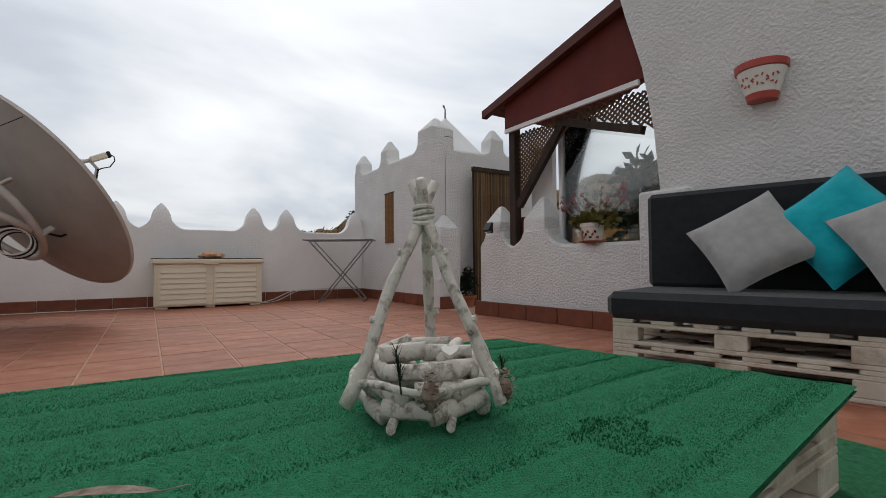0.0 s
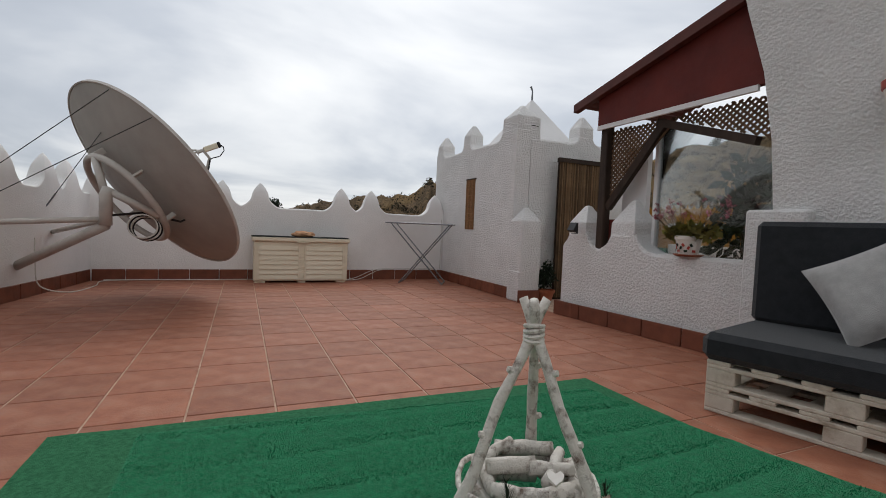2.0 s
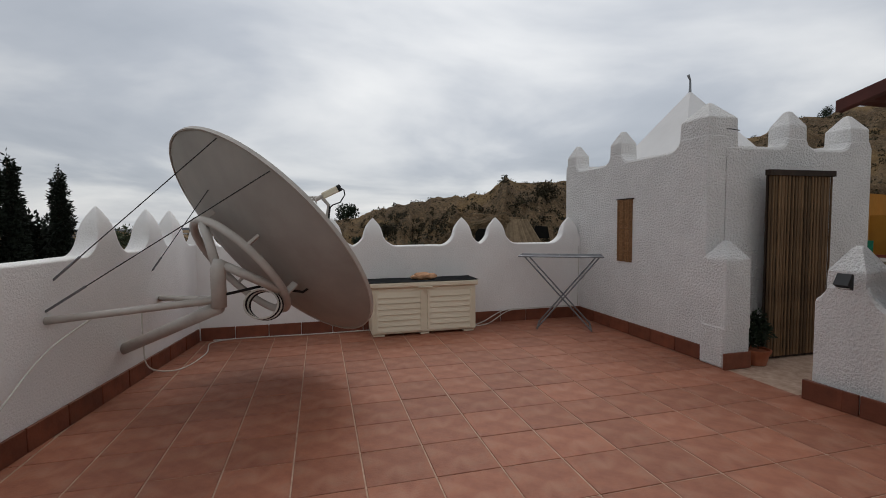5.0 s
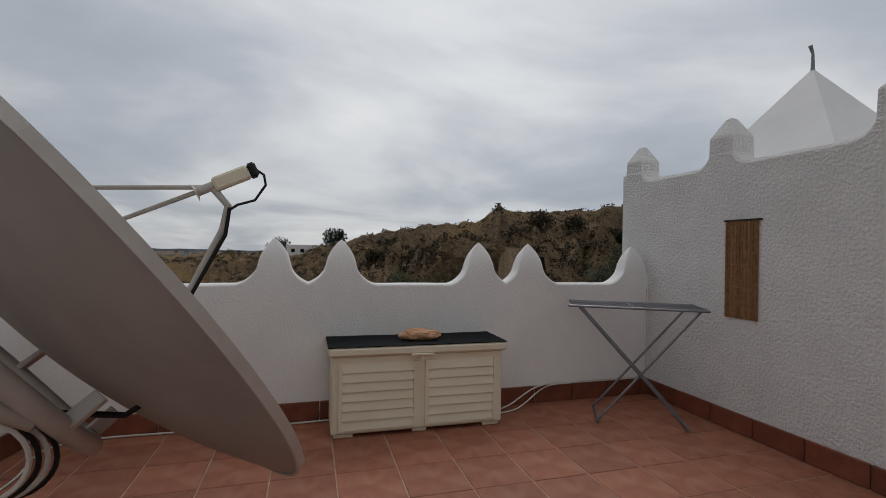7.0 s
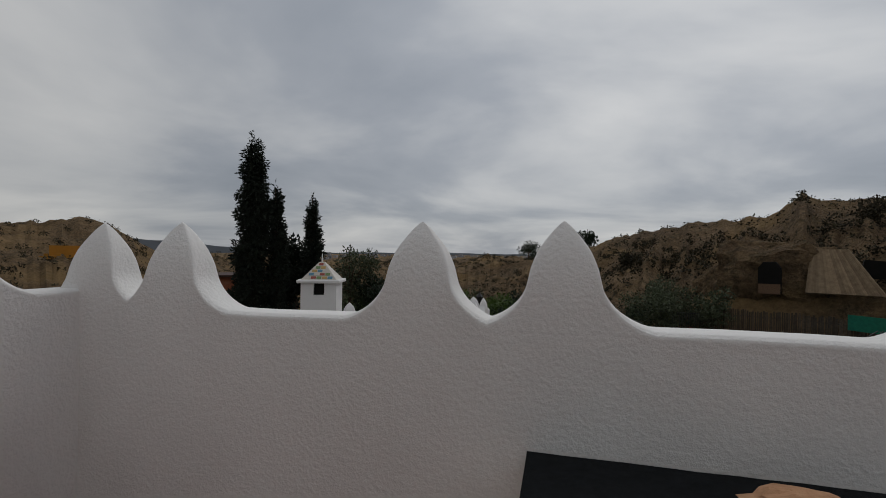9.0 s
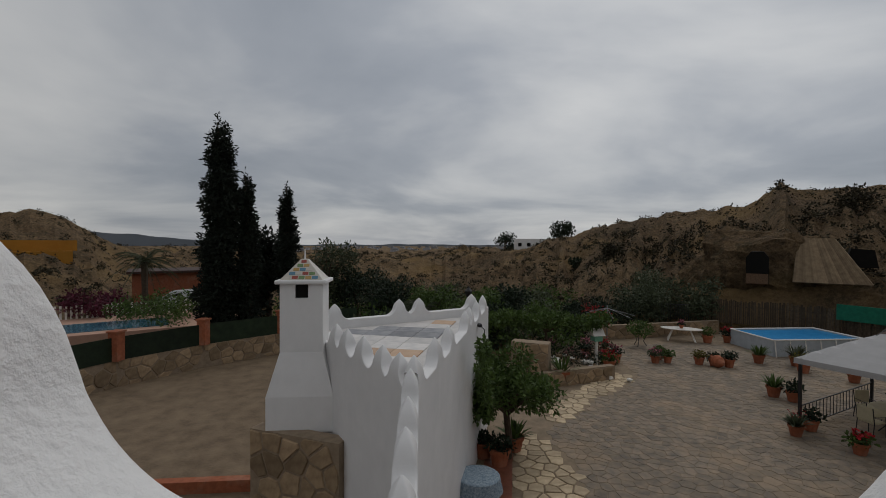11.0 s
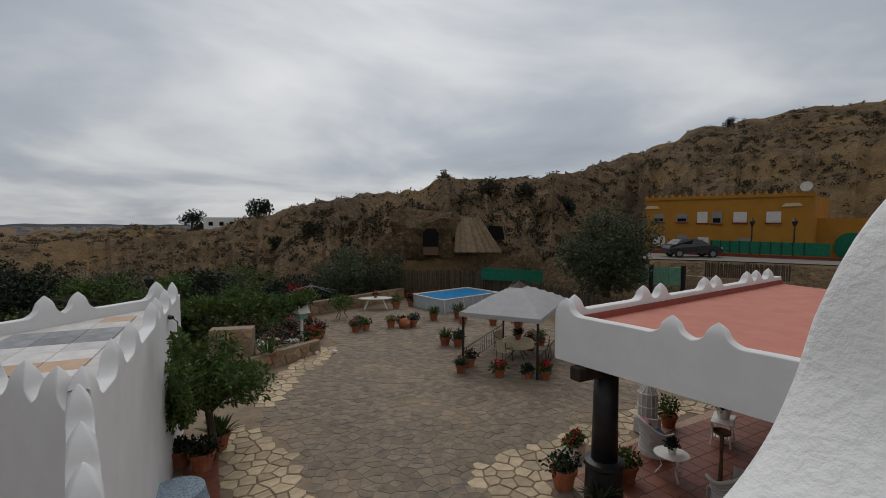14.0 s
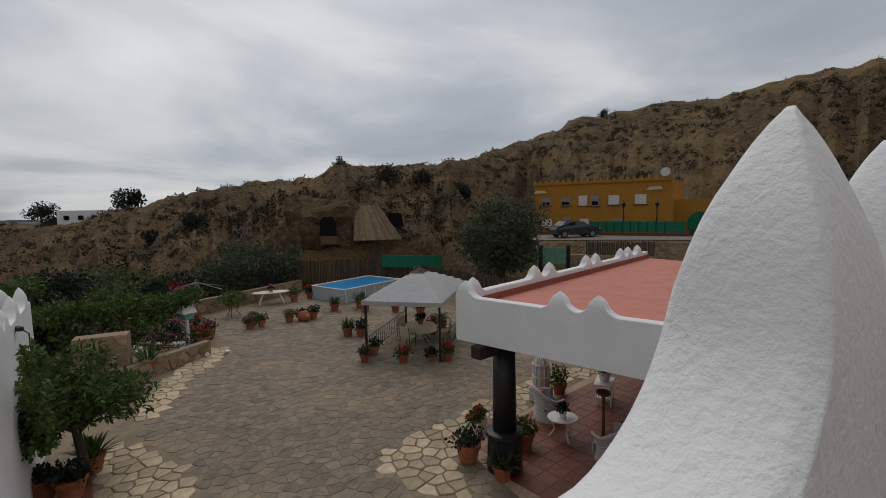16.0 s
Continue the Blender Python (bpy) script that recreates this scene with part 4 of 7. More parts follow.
part("feed_horn", Build().tube([feed - fx * 0.01, feed - fx * 0.08, feed - fx * 0.09], [0.02, 0.02, 0.042], 16), STEELW, dish)
for k in (2.15, 2.55):
    part("feed_arm", Build().tube([M @ Vector((R * 0.99 * math.cos(k), R * 0.99 * math.sin(k), 0)), feed - fx * 0.03], 0.011, 10), STEELW, dish)
leg_end = Vector((-0.80, -1.40, 0.85))
part("feed_leg", Build().tube([feed - fx * 0.02, feed + Vector((0.05, 0.0, -0.09)), feed + Vector((0.03, 0.0, -0.20)), feed.lerp(leg_end, 0.55) + Vector((0.02, 0, 0)), leg_end], 0.016, 10), STEELW, dish, "bent grey tube carrying the feed")
part("cable", Build().tube([feed + Vector((0.06, -0.02, -0.10)), feed + Vector((0.045, -0.02, -0.22)), feed.lerp(leg_end, 0.55) + Vector((0.035, -0.015, 0)), leg_end + Vector((0.015, -0.015, 0.02))], 0.009, 6), RUBBER, dish, "black cable taped to the tube")
part("cable", Build().tube([feed + fx * 0.18, feed + fx * 0.22 + Vector((0, 0, -0.04)), feed + fx * 0.23 + Vector((0, 0, -0.09)), feed + fx * 0.18 + Vector((0, 0, -0.14)), feed + fx * 0.10 + Vector((0, -0.01, -0.13)), feed + Vector((0.06, -0.02, -0.11))], 0.006, 6), RUBBER, dish)
for j in range(4):
    part("cable_coil", Build().tube([base + Vector((0.30 + 0.13 * math.cos(2 * math.pi * k / 24) + 0.01 * j, 0.06 + 0.03 * j, 0.0 + 0.12 * math.sin(2 * math.pi * k / 24) - 0.01 * j)) for k in range(25)], 0.008, 6, cap=False), RUBBER if j % 2 else CABLEW, dish, "coiled cable hanging from the mast")
part("cable", Build().tube([base + Vector((0.05, 0, 0.1)), base + Vector((0.3, 0.1, 0.14)), base + Vector((0.62, 0.22, 0.06)), base + Vector((0.78, 0.28, 0.16))], 0.012, 6), RUBBER, dish)

# cables along the floor
def curve_through(pts, n=6):
    """A soft line through points."""
    pts = [Vector(p) for p in pts]
    q, line = [pts[0], *pts, pts[-1]], []
    for i in range(len(pts) - 1):
        a, b_, c, d = q[i:i + 4]
        for k in range(n):
            t = k / n
            line.append(0.5 * (2 * b_ + (c - a) * t + (2 * a - 5 * b_ + 4 * c - d) * t * t + (3 * b_ - a - 3 * c + d) * t ** 3))
    return line + [pts[-1]]


solid("floor_cable", Build().tube(curve_through([(-2.30, -1.75, 0.80), (-2.44, -2.25, 0.62), (-2.50, -2.75, 0.32), (-2.53, -3.0, 0.19), (-2.60, -3.6, 0.175), (-2.72, -4.6, 0.18), (-2.86, -5.8, 0.175), (-2.95, -6.6, 0.175)]), 0.007, 6), CABLEW, "thin white cable along the skirting", "cable")
solid("floor_cable", Build().tube(curve_through([(-2.46, -2.85, 0.19), (-2.44, -3.1, 0.06), (-2.42, -3.5, 0.010), (-2.52, -4.2, 0.010), (-2.70, -4.9, 0.03), (-2.80, -5.4, 0.12)]), 0.008, 6), CABLEW, "loose cream cable sagging onto the tiles", "cable")
solid("floor_cable", Build().tube(curve_through([(-2.28, -0.95, 0.66), (-2.26, -1.0, 0.4), (-2.22, -1.0, 0.12), (-2.02, -0.75, 0.010), (-1.9, -0.2, 0.010), (-1.95, 0.3, 0.012), (-1.7, 0.45, 0.012)]), 0.007, 6), CABLEW, "thin cream cable looping down the wall to the floor", "cable")
solid("floor_cable", Build().tube(curve_through([(-1.95, 0.44, 0.012), (-1.4, 0.45, 0.012), (-0.6, 0.42, 0.012), (0.1, 0.44, 0.012)]), 0.008, 6), CABLEW, "thin white cable on the tiles by the wall", "cable")
solid("floor_cable", Build().tube(curve_through([(1.5, 0.3, 0.01), (1.7, 0.36, 0.05), (2.05, 0.46, 0.17), (2.5, 0.472, 0.185), (3.2, 0.472, 0.185)]), 0.007, 6), CABLEW, "thin white cable rising behind the chest", "cable")
solid("floor_cable", Build().tube(curve_through([(1.5, 0.26, 0.01), (1.75, 0.30, 0.03), (2.1, 0.44, 0.16), (2.4, 0.47, 0.175)]), 0.006, 6), CABLEW, "second thin white cable rising behind the chest", "cable")
solid("wall_cable", Build().tube([(3.30, 0.46, 0.19), (3.31, 0.46, 0.7), (3.30, 0.46, 1.12)], 0.005, 6), CABLEW, "thin white cable up the wall corner", "cable")
solid("dry_twig", Build().tube([(0, 0, 0.004), (0.03, 0.006, 0.006), (0.065, 0.0, 0.004)], [0.003, 0.005, 0.002], 5), CONE, "small dry brown twig on the tiles", "twig", at=pose(-1.35, -4.55, 0.001, 0, 0, 12))


# pallet furniture
def pallet(length, depth, z0, m, owner):
    for y in (0.0, depth / 2 - 0.05, depth - 0.1):
        part("bottom_board", Build().box(0, y, z0, length, y + 0.1, z0 + 0.022, m, bev=0.004), PALLET, owner)
        for k in range(3):
            x = k * (length - 0.145) / 2
            part("block", Build().box(x, y, z0 + 0.022, x + 0.145, y + 0.1, z0 + 0.10, m, bev=0.005), PALLET, owner)
        part("stringer", Build().box(0, y, z0 + 0.10, length, y + 0.1, z0 + 0.122, m, bev=0.004), PALLET, owner)
    n = 6
    for k in range(n):
        x = k * (length - 0.12) / (n - 1)
        part("top_board", Build().box(x, 0, z0 + 0.1222, x + 0.12, depth, z0 + 0.1442, m, bev=0.004), PALLET, owner)


def pillow(w, h, t):
    b, n = Build(), 14
    for s in (-1, 1):
        rows = []
        for i in range(n + 1):
            r = []
            for j in range(n + 1):
                u, v = 2 * i / n - 1, 2 * j / n - 1
                k = (max(0, 1 - u ** 4) * max(0, 1 - v ** 4)) ** 0.6
                pin = 1 - 0.07 * (1 - abs(u) ** 2) * abs(v) ** 3
                pin2 = 1 - 0.07 * (1 - abs(v) ** 2) * abs(u) ** 3
                r.append((u * w / 2 * pin2, v * h / 2 * pin, s * (t / 2 * k + 0.004) + 0.006 * noise.noise(Vector((u * 2, v * 2, s)))))
            rows.append(r)
        b.grid(rows)
    return b


sofa_m = pose(2.27, -5.80, 0, 0, 0, -75)
sofa = thing("pallet_sofa", "white-painted pallet sofa with black cushions", "sofa", at=sofa_m)
for k in range(2):
    for s in (0.0, 1.205):
        pallet(1.2, 0.9, 0.145 * k, Matrix.Translation((s, 0, 0)), sofa)
rr = Build().box(-0.03, -0.03, 0.29, 2.42, 0.75, 0.445, bev=0.04)
part("seat_cushion", rr, SOFAF, sofa, "thick anthracite seat cushion", smooth=False)
part("backrest", Build().box(-0.02, 0.68, 0.44, 2.42, 0.83, 1.09, pose(0, 0.0, 0, 0, 0, 0), bev=0.03), SOFAF, sofa, "flat anthracite back cushion")
for x, y, z, rz, rx, mt, lb, sz in ((0.62, 0.50, 0.73, 33, 62, GREYF, "light grey square scatter cushion on the sofa", 0.50), (1.02, 0.56, 0.80, 40, 72, TURQ, "turquoise square scatter cushion on the sofa", 0.50), (1.30, 0.40, 0.73, 28, 60, GREYF, "light grey square scatter cushion on the sofa", 0.50)):
    m = sofa_m @ Matrix.Translation((x, y, z)) @ Matrix.Rotation(radians(rx), 4, "X") @ Matrix.Rotation(radians(rz), 4, "Z")
    c = thing("scatter_cushion", lb, "cushion", at=m, group="cushions on the sofa")
    part("cover", pillow(sz, sz, 0.17), mt, c, smooth=True)
    run = [k / 5 - 1 for k in range(10)]
    q = [(u, -1) for u in run] + [(1, u) for u in run] + [(-u, 1) for u in run] + [(-1, -u) for u in run] + [(-1, -1)]
    part("piping", Build().tube([(u * sz / 2 * (1 - 0.07 * (1 - v * v)), v * sz / 2 * (1 - 0.07 * (1 - u * u)), 0) for u, v in q], 0.005, 6), mt, c)

sofa2 = thing("pallet_bench", "white-painted pallet bench with a black cushion", "bench", at=pose(-1.34, -5.75, 0, 0, 0, -96))
for k in range(2):
    pallet(1.2, 0.9, 0.145 * k, pose(0, -0.9, 0), sofa2)
part("seat_cushion", Build().box(-0.03, -0.95, 0.29, 1.3, 0.02, 0.445, bev=0.04), SOFAF, sofa2, "thick anthracite seat cushion")

# pallet table with turf
table = thing("pallet_table", "low pallet table covered in green artificial turf", "table", at=pose(1.28, -6.0, 0))
SKEW = Matrix(((0.998, -0.234, 0, 0), (0.05, 0.972, 0, 0), (0, 0, 1, 0), (0, 0, 0, 1)))


def drape(x, y, z):
    """The turf lies askew on the pallets: wider at the far end than at the near one."""
    u, w = (x + 1.655) / 1.69, (y + 1.14) / 1.17
    far, near = (-1.70 + 1.66 * u, 0.08 - 0.08 * u), (-1.70 + 1.93 * u, -1.40 + 0.27 * u)
    return near[0] + (far[0] - near[0]) * w, near[1] + (far[1] - near[1]) * w, z


for k in range(2):
    pallet(1.62, 1.10, 0.135 * k, SKEW @ pose(-1.63, -1.11, 0), table)
rows = []
for i in range(41):
    rows.append([(-1.655 + 1.69 * j / 70, -1.14 + 1.17 * i / 40, 0.292 + 0.0075 * max(0, math.sin(i * 1.02 + 0.25 * math.sin(j * 0.11))) ** 2 * (0.4 + 0.6 * noise.noise(Vector((j * 0.06, i * 0.09, 2.0))) ** 2 * 2) + 0.002 * noise.noise(Vector((j, i, 0)))) for j in range(71)])
b = Build().grid(rows).grid([[(p[0], p[1], 0.281) for p in r] for r in (rows[0], rows[-1])])
b.v = [drape(*p) for p in b.v]
part("turf_cover", b, TURF, table, "bright green artificial turf with ridges")
# tufts
tn = 90000
px, py = rng.uniform(-1.65, 0.03, tn), rng.uniform(-1.13, 0.02, tn)
tz = np.array([rows[int((y + 1.14) / 1.17 * 40)][int((x + 1.655) / 1.69 * 70)][2] for x, y in zip(px, py)])
ang, hh = rng.uniform(0, 6.28, tn), rng.uniform(0.002, 0.0045, tn)
lean = rng.normal(0, 0.0025, (tn, 2))
b = Build()
cx, sx = np.cos(ang) * 0.0013, np.sin(ang) * 0.0013
v = np.stack([np.stack([px - cx, py - sx, tz - 0.002], 1), np.stack([px + cx, py + sx, tz - 0.002], 1), np.stack([px + lean[:, 0], py + lean[:, 1], tz + hh], 1)], 1).reshape(-1, 3)
b.v, b.f = [drape(*p) for p in v.tolist()], [(3 * i, 3 * i + 1, 3 * i + 2) for i in range(tn)]
wet = [i for i in range(tn) if math.hypot((b.v[3 * i][0] + 0.57) / 0.12, (b.v[3 * i][1] + 1.0) / 0.10) < 0.85 + 0.5 * noise.noise(Vector((b.v[3 * i][0] * 14, b.v[3 * i][1] * 14, 0)))]
damp = Build().add([p for i in wet for p in b.v[3 * i:3 * i + 3]], [(3 * k, 3 * k + 1, 3 * k + 2) for k in range(len(wet))])
wet = set(wet)
b.f = [f for i, f in enumerate(b.f) if i not in wet]
tagged(part("nap", b, TURF, table), kind="stuff")
damp.v = [(p[0], p[1], p[2] + 0.003) for p in damp.v]
tagged(part("damp_nap", damp, TURF_WET, table, "dark round stain on the turf"), kind="stuff")
b = Build()
b.grid([[(-0.88 + 2.85 * i / 30, -5.14 - 3.2 * j / 34 - 0.03 * i / 30, 0.006 + 0.004 * noise.noise(Vector((i * 0.5, j * 0.5, 0)))) for j in range(35)] for i in range(31)])
solid("turf_rug", b, TURF_OLD, "faded green artificial turf rug on the tiles", "rug")
b = Build()
rows = []
for i in range(9):
    u = i / 8
    w = 0.018 * math.sin(math.pi * u) ** 0.7
    rows.append([(0.20 * u, -w, 0.004 + 0.008 * math.sin(3 * u)), (0.20 * u, 0, 0.001 + 0.008 * math.sin(3 * u)), (0.20 * u, w, 0.004 + 0.008 * math.sin(3 * u))])
b.grid(rows).tube([(0.20, 0, 0.006), (0.245, 0.006, 0.012)], 0.0015, 5)
solid("fallen_leaf", b, CONE, "dry brown fallen leaf lying on the turf", "leaf", at=pose(-0.155, -6.735, 0.303, 0, 0, -28) @ Matrix.Scale(0.75, 4))

# tripod ornament
orn = thing("driftwood_tripod", "white-painted stick tripod on a log wreath", "ornament", at=pose(0.478, -6.675, 0.300, 0, 0, -32))
top = Vector((0.0, 0.0, 0.52))


def stick(a, c, r0, r1, seed, n=9):
    a, c = Vector(a), Vector(c)
    pts, rr = [], []
    for i in range(n):
        t = i / (n - 1)
        o = Vector((noise.noise(Vector((t * 3, seed, 0))), noise.noise(Vector((t * 3, seed, 7))), 0)) * 0.014
        pts.append(a.lerp(c, t) + o)
        rr.append((r0 + (r1 - r0) * t) * (1 + 0.25 * noise.noise(Vector((t * 7, seed, 3)))))
    return Build().tube(pts, rr, 9)


for k, (ax, ay) in enumerate(((-0.205, -0.11), (0.205, -0.11), (0.03, 0.20))):
    part("leg", stick((ax, ay, 0.035), (-ax * 0.17, -ay * 0.17, 0.545), 0.0185, 0.0135, k * 3.1, 15), WHITEWOOD, orn, "peeling white-painted stick", smooth=True)
    for q in range(2):
        t = 0.35 + 0.3 * q
        pnt = Vector((ax, ay, 0.035)).lerp(Vector((-ax * 0.17, -ay * 0.17, 0.545)), t)
        part("knot", Build().tube([pnt, pnt + Vector((0.022 * (1 if k else -1), -0.012, 0.008))], [0.012, 0.008], 7), WHITEWOOD, orn)
for k in range(4):
    part("binding", Build().tube([(0.027 * math.cos(t * 0.52), 0.025 * math.sin(t * 0.52), 0.445 + 0.011 * k + 0.004 * math.sin(t * 0.52 + k)) for t in range(13)], 0.006, 6, cap=False), WHITEWOOD, orn)
r3 = random.Random(5)
for ring in range(3):
    rad, z = 0.155 - 0.012 * ring, 0.03 + 0.038 * ring
    for k in range(7):
        a = 2 * math.pi * (k + 0.5 * (ring % 2)) / 7 + r3.uniform(-0.1, 0.1)
        c = Vector((rad * math.cos(a), rad * math.sin(a), z + r3.uniform(-0.004, 0.006)))
        d = Vector((-math.sin(a), math.cos(a), r3.uniform(-0.1, 0.15))) * r3.uniform(0.055, 0.085)
        part("log", stick(c - d, c + d, r3.uniform(0.017, 0.024), r3.uniform(0.016, 0.022), k + ring * 9, 5), WHITEWOOD, orn, smooth=True)
for x in (-0.07, 0.07):
    part("runner", stick((x, -0.20, 0.012), (x, 0.12, 0.012), 0.013, 0.012, x * 50, 5), WHITEWOOD, orn)
part("hoop", Build().tube([(0.205 * math.cos(t * 0.2618), 0.195 * math.sin(t * 0.2618), 0.085 + 0.008 * math.sin(t * 1.3)) for t in range(25)], 0.009, 7, cap=False), WHITEWOOD, orn, smooth=True)
for k, (p0, p1, r0) in enumerate((((-0.12, -0.06, 0.135), (0.02, -0.03, 0.145), 0.022), ((0.0, -0.05, 0.14), (0.13, -0.02, 0.135), 0.02), ((-0.10, 0.07, 0.135), (0.08, 0.09, 0.14), 0.021), ((0.05, -0.10, 0.13), (0.10, 0.06, 0.145), 0.018), ((-0.13, 0.0, 0.13), (-0.05, 0.08, 0.15), 0.019))):
    part("log", stick(p0, p1, r0, r0 * 0.9, 40 + k, 5), WHITEWOOD, orn, smooth=True)
heart = [(0, -0.035), (0.03, -0.008), (0.036, 0.012), (0.022, 0.026), (0.0, 0.014), (-0.022, 0.026), (-0.036, 0.012), (-0.03, -0.008)]
part("wood_heart", Build().prism([(u * 0.65, v * 0.65) for u, v in heart], -0.004, 0.004, Matrix.Translation((0.07, -0.12, 0.155)) @ Matrix.Rotation(0.5, 4, "X")), CERAM, orn, "small white wooden heart")
for x, y, z, s in ((0.02, -0.205, 0.075, 1.25), (0.215, -0.09, 0.06, 1.2)):
    b = Build()
    for i in range(46):
        t = i / 46
        a = i * 2.4
        rad = 0.022 * math.sin(math.pi * (0.12 + 0.85 * t)) * s
        p0 = Vector((x + rad * math.cos(a), y + rad * math.sin(a), z - 0.03 + 0.065 * t * s))
        o = Vector((math.cos(a), math.sin(a), 0.5)) * 0.010 * s
        tt = Vector((-math.sin(a), math.cos(a), 0)) * 0.007 * s
        b.add([p0 - tt, p0 + tt, p0 + o], [(0, 1, 2)])
    b.lathe([(0.004, z - 0.03), (0.019 * s, z), (0.015 * s, z + 0.02), (0.003, z + 0.036)], 10, Matrix.Translation((x, y, 0)))
    part("pine_cone", b, CONE, orn, "frosted brown pine cone")
for x, y, z, h in ((-0.05, -0.20, 0.10, 0.11), (0.225, -0.05, 0.06, 0.09)):
    b = Build().tube([(x, y, z - 0.02), (x - 0.012, y - 0.004, z + h * 0.6)], 0.0025, 5)
    for i in range(60):
        t = r3.random()
        p0 = Vector((x - 0.012 * t, y - 0.004 * t, z + h * 0.65 * t))
        a = r3.uniform(0, 6.28)
        d = Vector((math.cos(a) * 0.7, math.sin(a) * 0.7, 0.75)).normalized() * r3.uniform(0.028, 0.042)
        w = d.cross(Vector((0, 0, 1))).normalized() * 0.0016
        b.add([p0 - w, p0 + w, p0 + d], [(0, 1, 2)])
    part("fir_sprig", b, LEAF_D, orn, "dark green artificial fir sprig")


# pots
def pot_prof(r, h):
    return [(r * 0.66, 0), (r * 0.9, h * 0.78), (r, h * 0.80), (r * 1.03, h), (r * 0.92, h), (r * 0.88, h * 0.86), (r * 0.05, h * 0.84)]


wp = thing("wall_pot", "red and white painted half pot on the wall", "flower pot", at=pose(3.53, -6.10, 1.72, 0, 0, 10))
part("pot", Build().lathe([(0.09, 0), (0.10, 0.045)], 24), REDPOT, wp, "red base band")
part("band", Build().lathe([(0.10, 0.045), (0.147, 0.20)], 24, cap=False), CERAM, wp, "white painted band")
part("rim", Build().lathe([(0.148, 0.20), (0.158, 0.205), (0.162, 0.25), (0.150, 0.25), (0.14, 0.22), (0.01, 0.215)], 24), REDPOT, wp, "red rim")
for k in range(9):
    a = math.pi + (k - 4) * 0.24
    for s in (-1, 1):
        z = 0.12 + 0.03 * s * math.sin(k)
        r0 = 0.10 + (z - 0.045) / 0.155 * 0.047 + 0.002
        part("motif", Build().box(-0.002, -0.011, -0.005, 0.002, 0.011, 0.005, Matrix.Translation((r0 * math.cos(a), r0 * math.sin(a), z)) @ Matrix.Rotation(a, 4, "Z") @ Matrix.Rotation(0.7 * s + k, 4, "X")), REDPOT, wp)
b = Build()
for i in range(26):
    a, t = r3.uniform(0, 6.28), r3.uniform(0.2, 0.7)
    p0 = Vector((0.02 * math.cos(a) - 0.03, 0.05 + 0.02 * math.sin(a), 0.21))
    d = Vector((math.cos(a) * t * 0.7, math.sin(a) * t * 0.7, 1)) * 0.085
    w = Vector((math.sin(a), -math.cos(a), 0)) * 0.007
    b.add([p0 - w, p0 + w, p0 + d], [(0, 1, 2)])
part("succulent", b, LEAF_Y, wp, "small spiky green succulent")

gp = thing("geranium_pot", "white painted pot of sparse pink geraniums", "potted plant", at=pose(3.50, -4.66, 0.80, 0, 0, 0))
part("saucer", Build().lathe([(0.10, 0.0), (0.125, 0.015), (0.12, 0.02), (0.02, 0.012)], 20), POTC, gp)
part("pot", Build().lathe([(a, z + 0.012) for a, z in pot_prof(0.115, 0.17)], 22), CERAM, gp, "white painted pot")
for k in range(12):
    a, z = math.pi + (k - 6) * 0.22, 0.075 + 0.03 * math.sin(k * 2.1)
    part("motif", Build().box(-0.002, -0.010, -0.014, 0.002, 0.010, 0.014, Matrix.Translation((0.099 * math.cos(a), 0.099 * math.sin(a), z)) @ Matrix.Rotation(a, 4, "Z") @ Matrix.Rotation(k, 4, "X")), REDPOT if k % 2 else LEAF_D, gp)
part("foliage", leaves(rng, [(0, 0, 0.22), (0, 0.12, 0.21), (0, -0.13, 0.22)], [(0.10, 0.13, 0.06)] * 3, 420, 0.055, 0.8), LEAF_Y, gp)
b, fl = Build(), []
for k in range(34):
    a, l = r3.uniform(0, 6.28), r3.uniform(0.12, 0.30)
    e = Vector((0.10 * math.cos(a), 0.36 * math.sin(a), 0.22 + l))
    b.tube([(0, 0.25 * e.y, 0.2), (0.5 * e.x, 0.7 * e.y, 0.16 + l * 0.75), e], 0.002, 4)
    fl.append(e)
part("stems", b, BARK, gp)
part("blossom", leaves(rng, fl, [0.022] * len(fl), 400, 0.018, 0.8), FLOWP, gp, "faded pink flower heads")
orn.scale = (0.78, 0.78, 0.93)
sp = thing("shrub_pot", "small dark green shrub in a clay pot by the door", "potted plant", at=pose(3.78, -2.22, 0, 0, 0, 0))
part("pot", Build().lathe(pot_prof(0.13, 0.16), 20), POTC, sp)
part("foliage", leaves(rng, [(0, 0, 0.32), (0.03, 0.02, 0.45), (-0.05, 0, 0.3)], [(0.14, 0.13, 0.14), (0.1, 0.1, 0.12), (0.1, 0.1, 0.1)], 700, 0.05, 0.5), LEAF_D, sp)

lampw = thing("solar_lamp", "small black solar wall lamp", "wall lamp", at=pose(3.30, -3.36, 1.02, 0, 0, 4))
part("body", Build().add([(0, -0.05, -0.06), (0, 0.05, -0.06), (0, 0.05, 0.06), (0, -0.05, 0.06), (-0.07, -0.05, -0.02), (-0.07, 0.05, -0.02), (-0.02, 0.05, 0.065), (-0.02, -0.05, 0.065)], [(0, 3, 2, 1), (4, 5, 6, 7), (0, 1, 5, 4), (3, 7, 6, 2), (0, 4, 7, 3), (1, 2, 6, 5)]), DARKM, lampw)
part("lens", Build().box(-0.052, -0.04, -0.05, -0.02, 0.04, -0.044), CERAM, lampw, "pale lens")
solid("wall_hook", Build().tube([(3.60, -1.95, 2.47), (3.60, -2.0, 2.46), (3.63, -2.08, 2.43)], 0.005, 6), DARKM, "thin black wire hook on the tower", "hook")

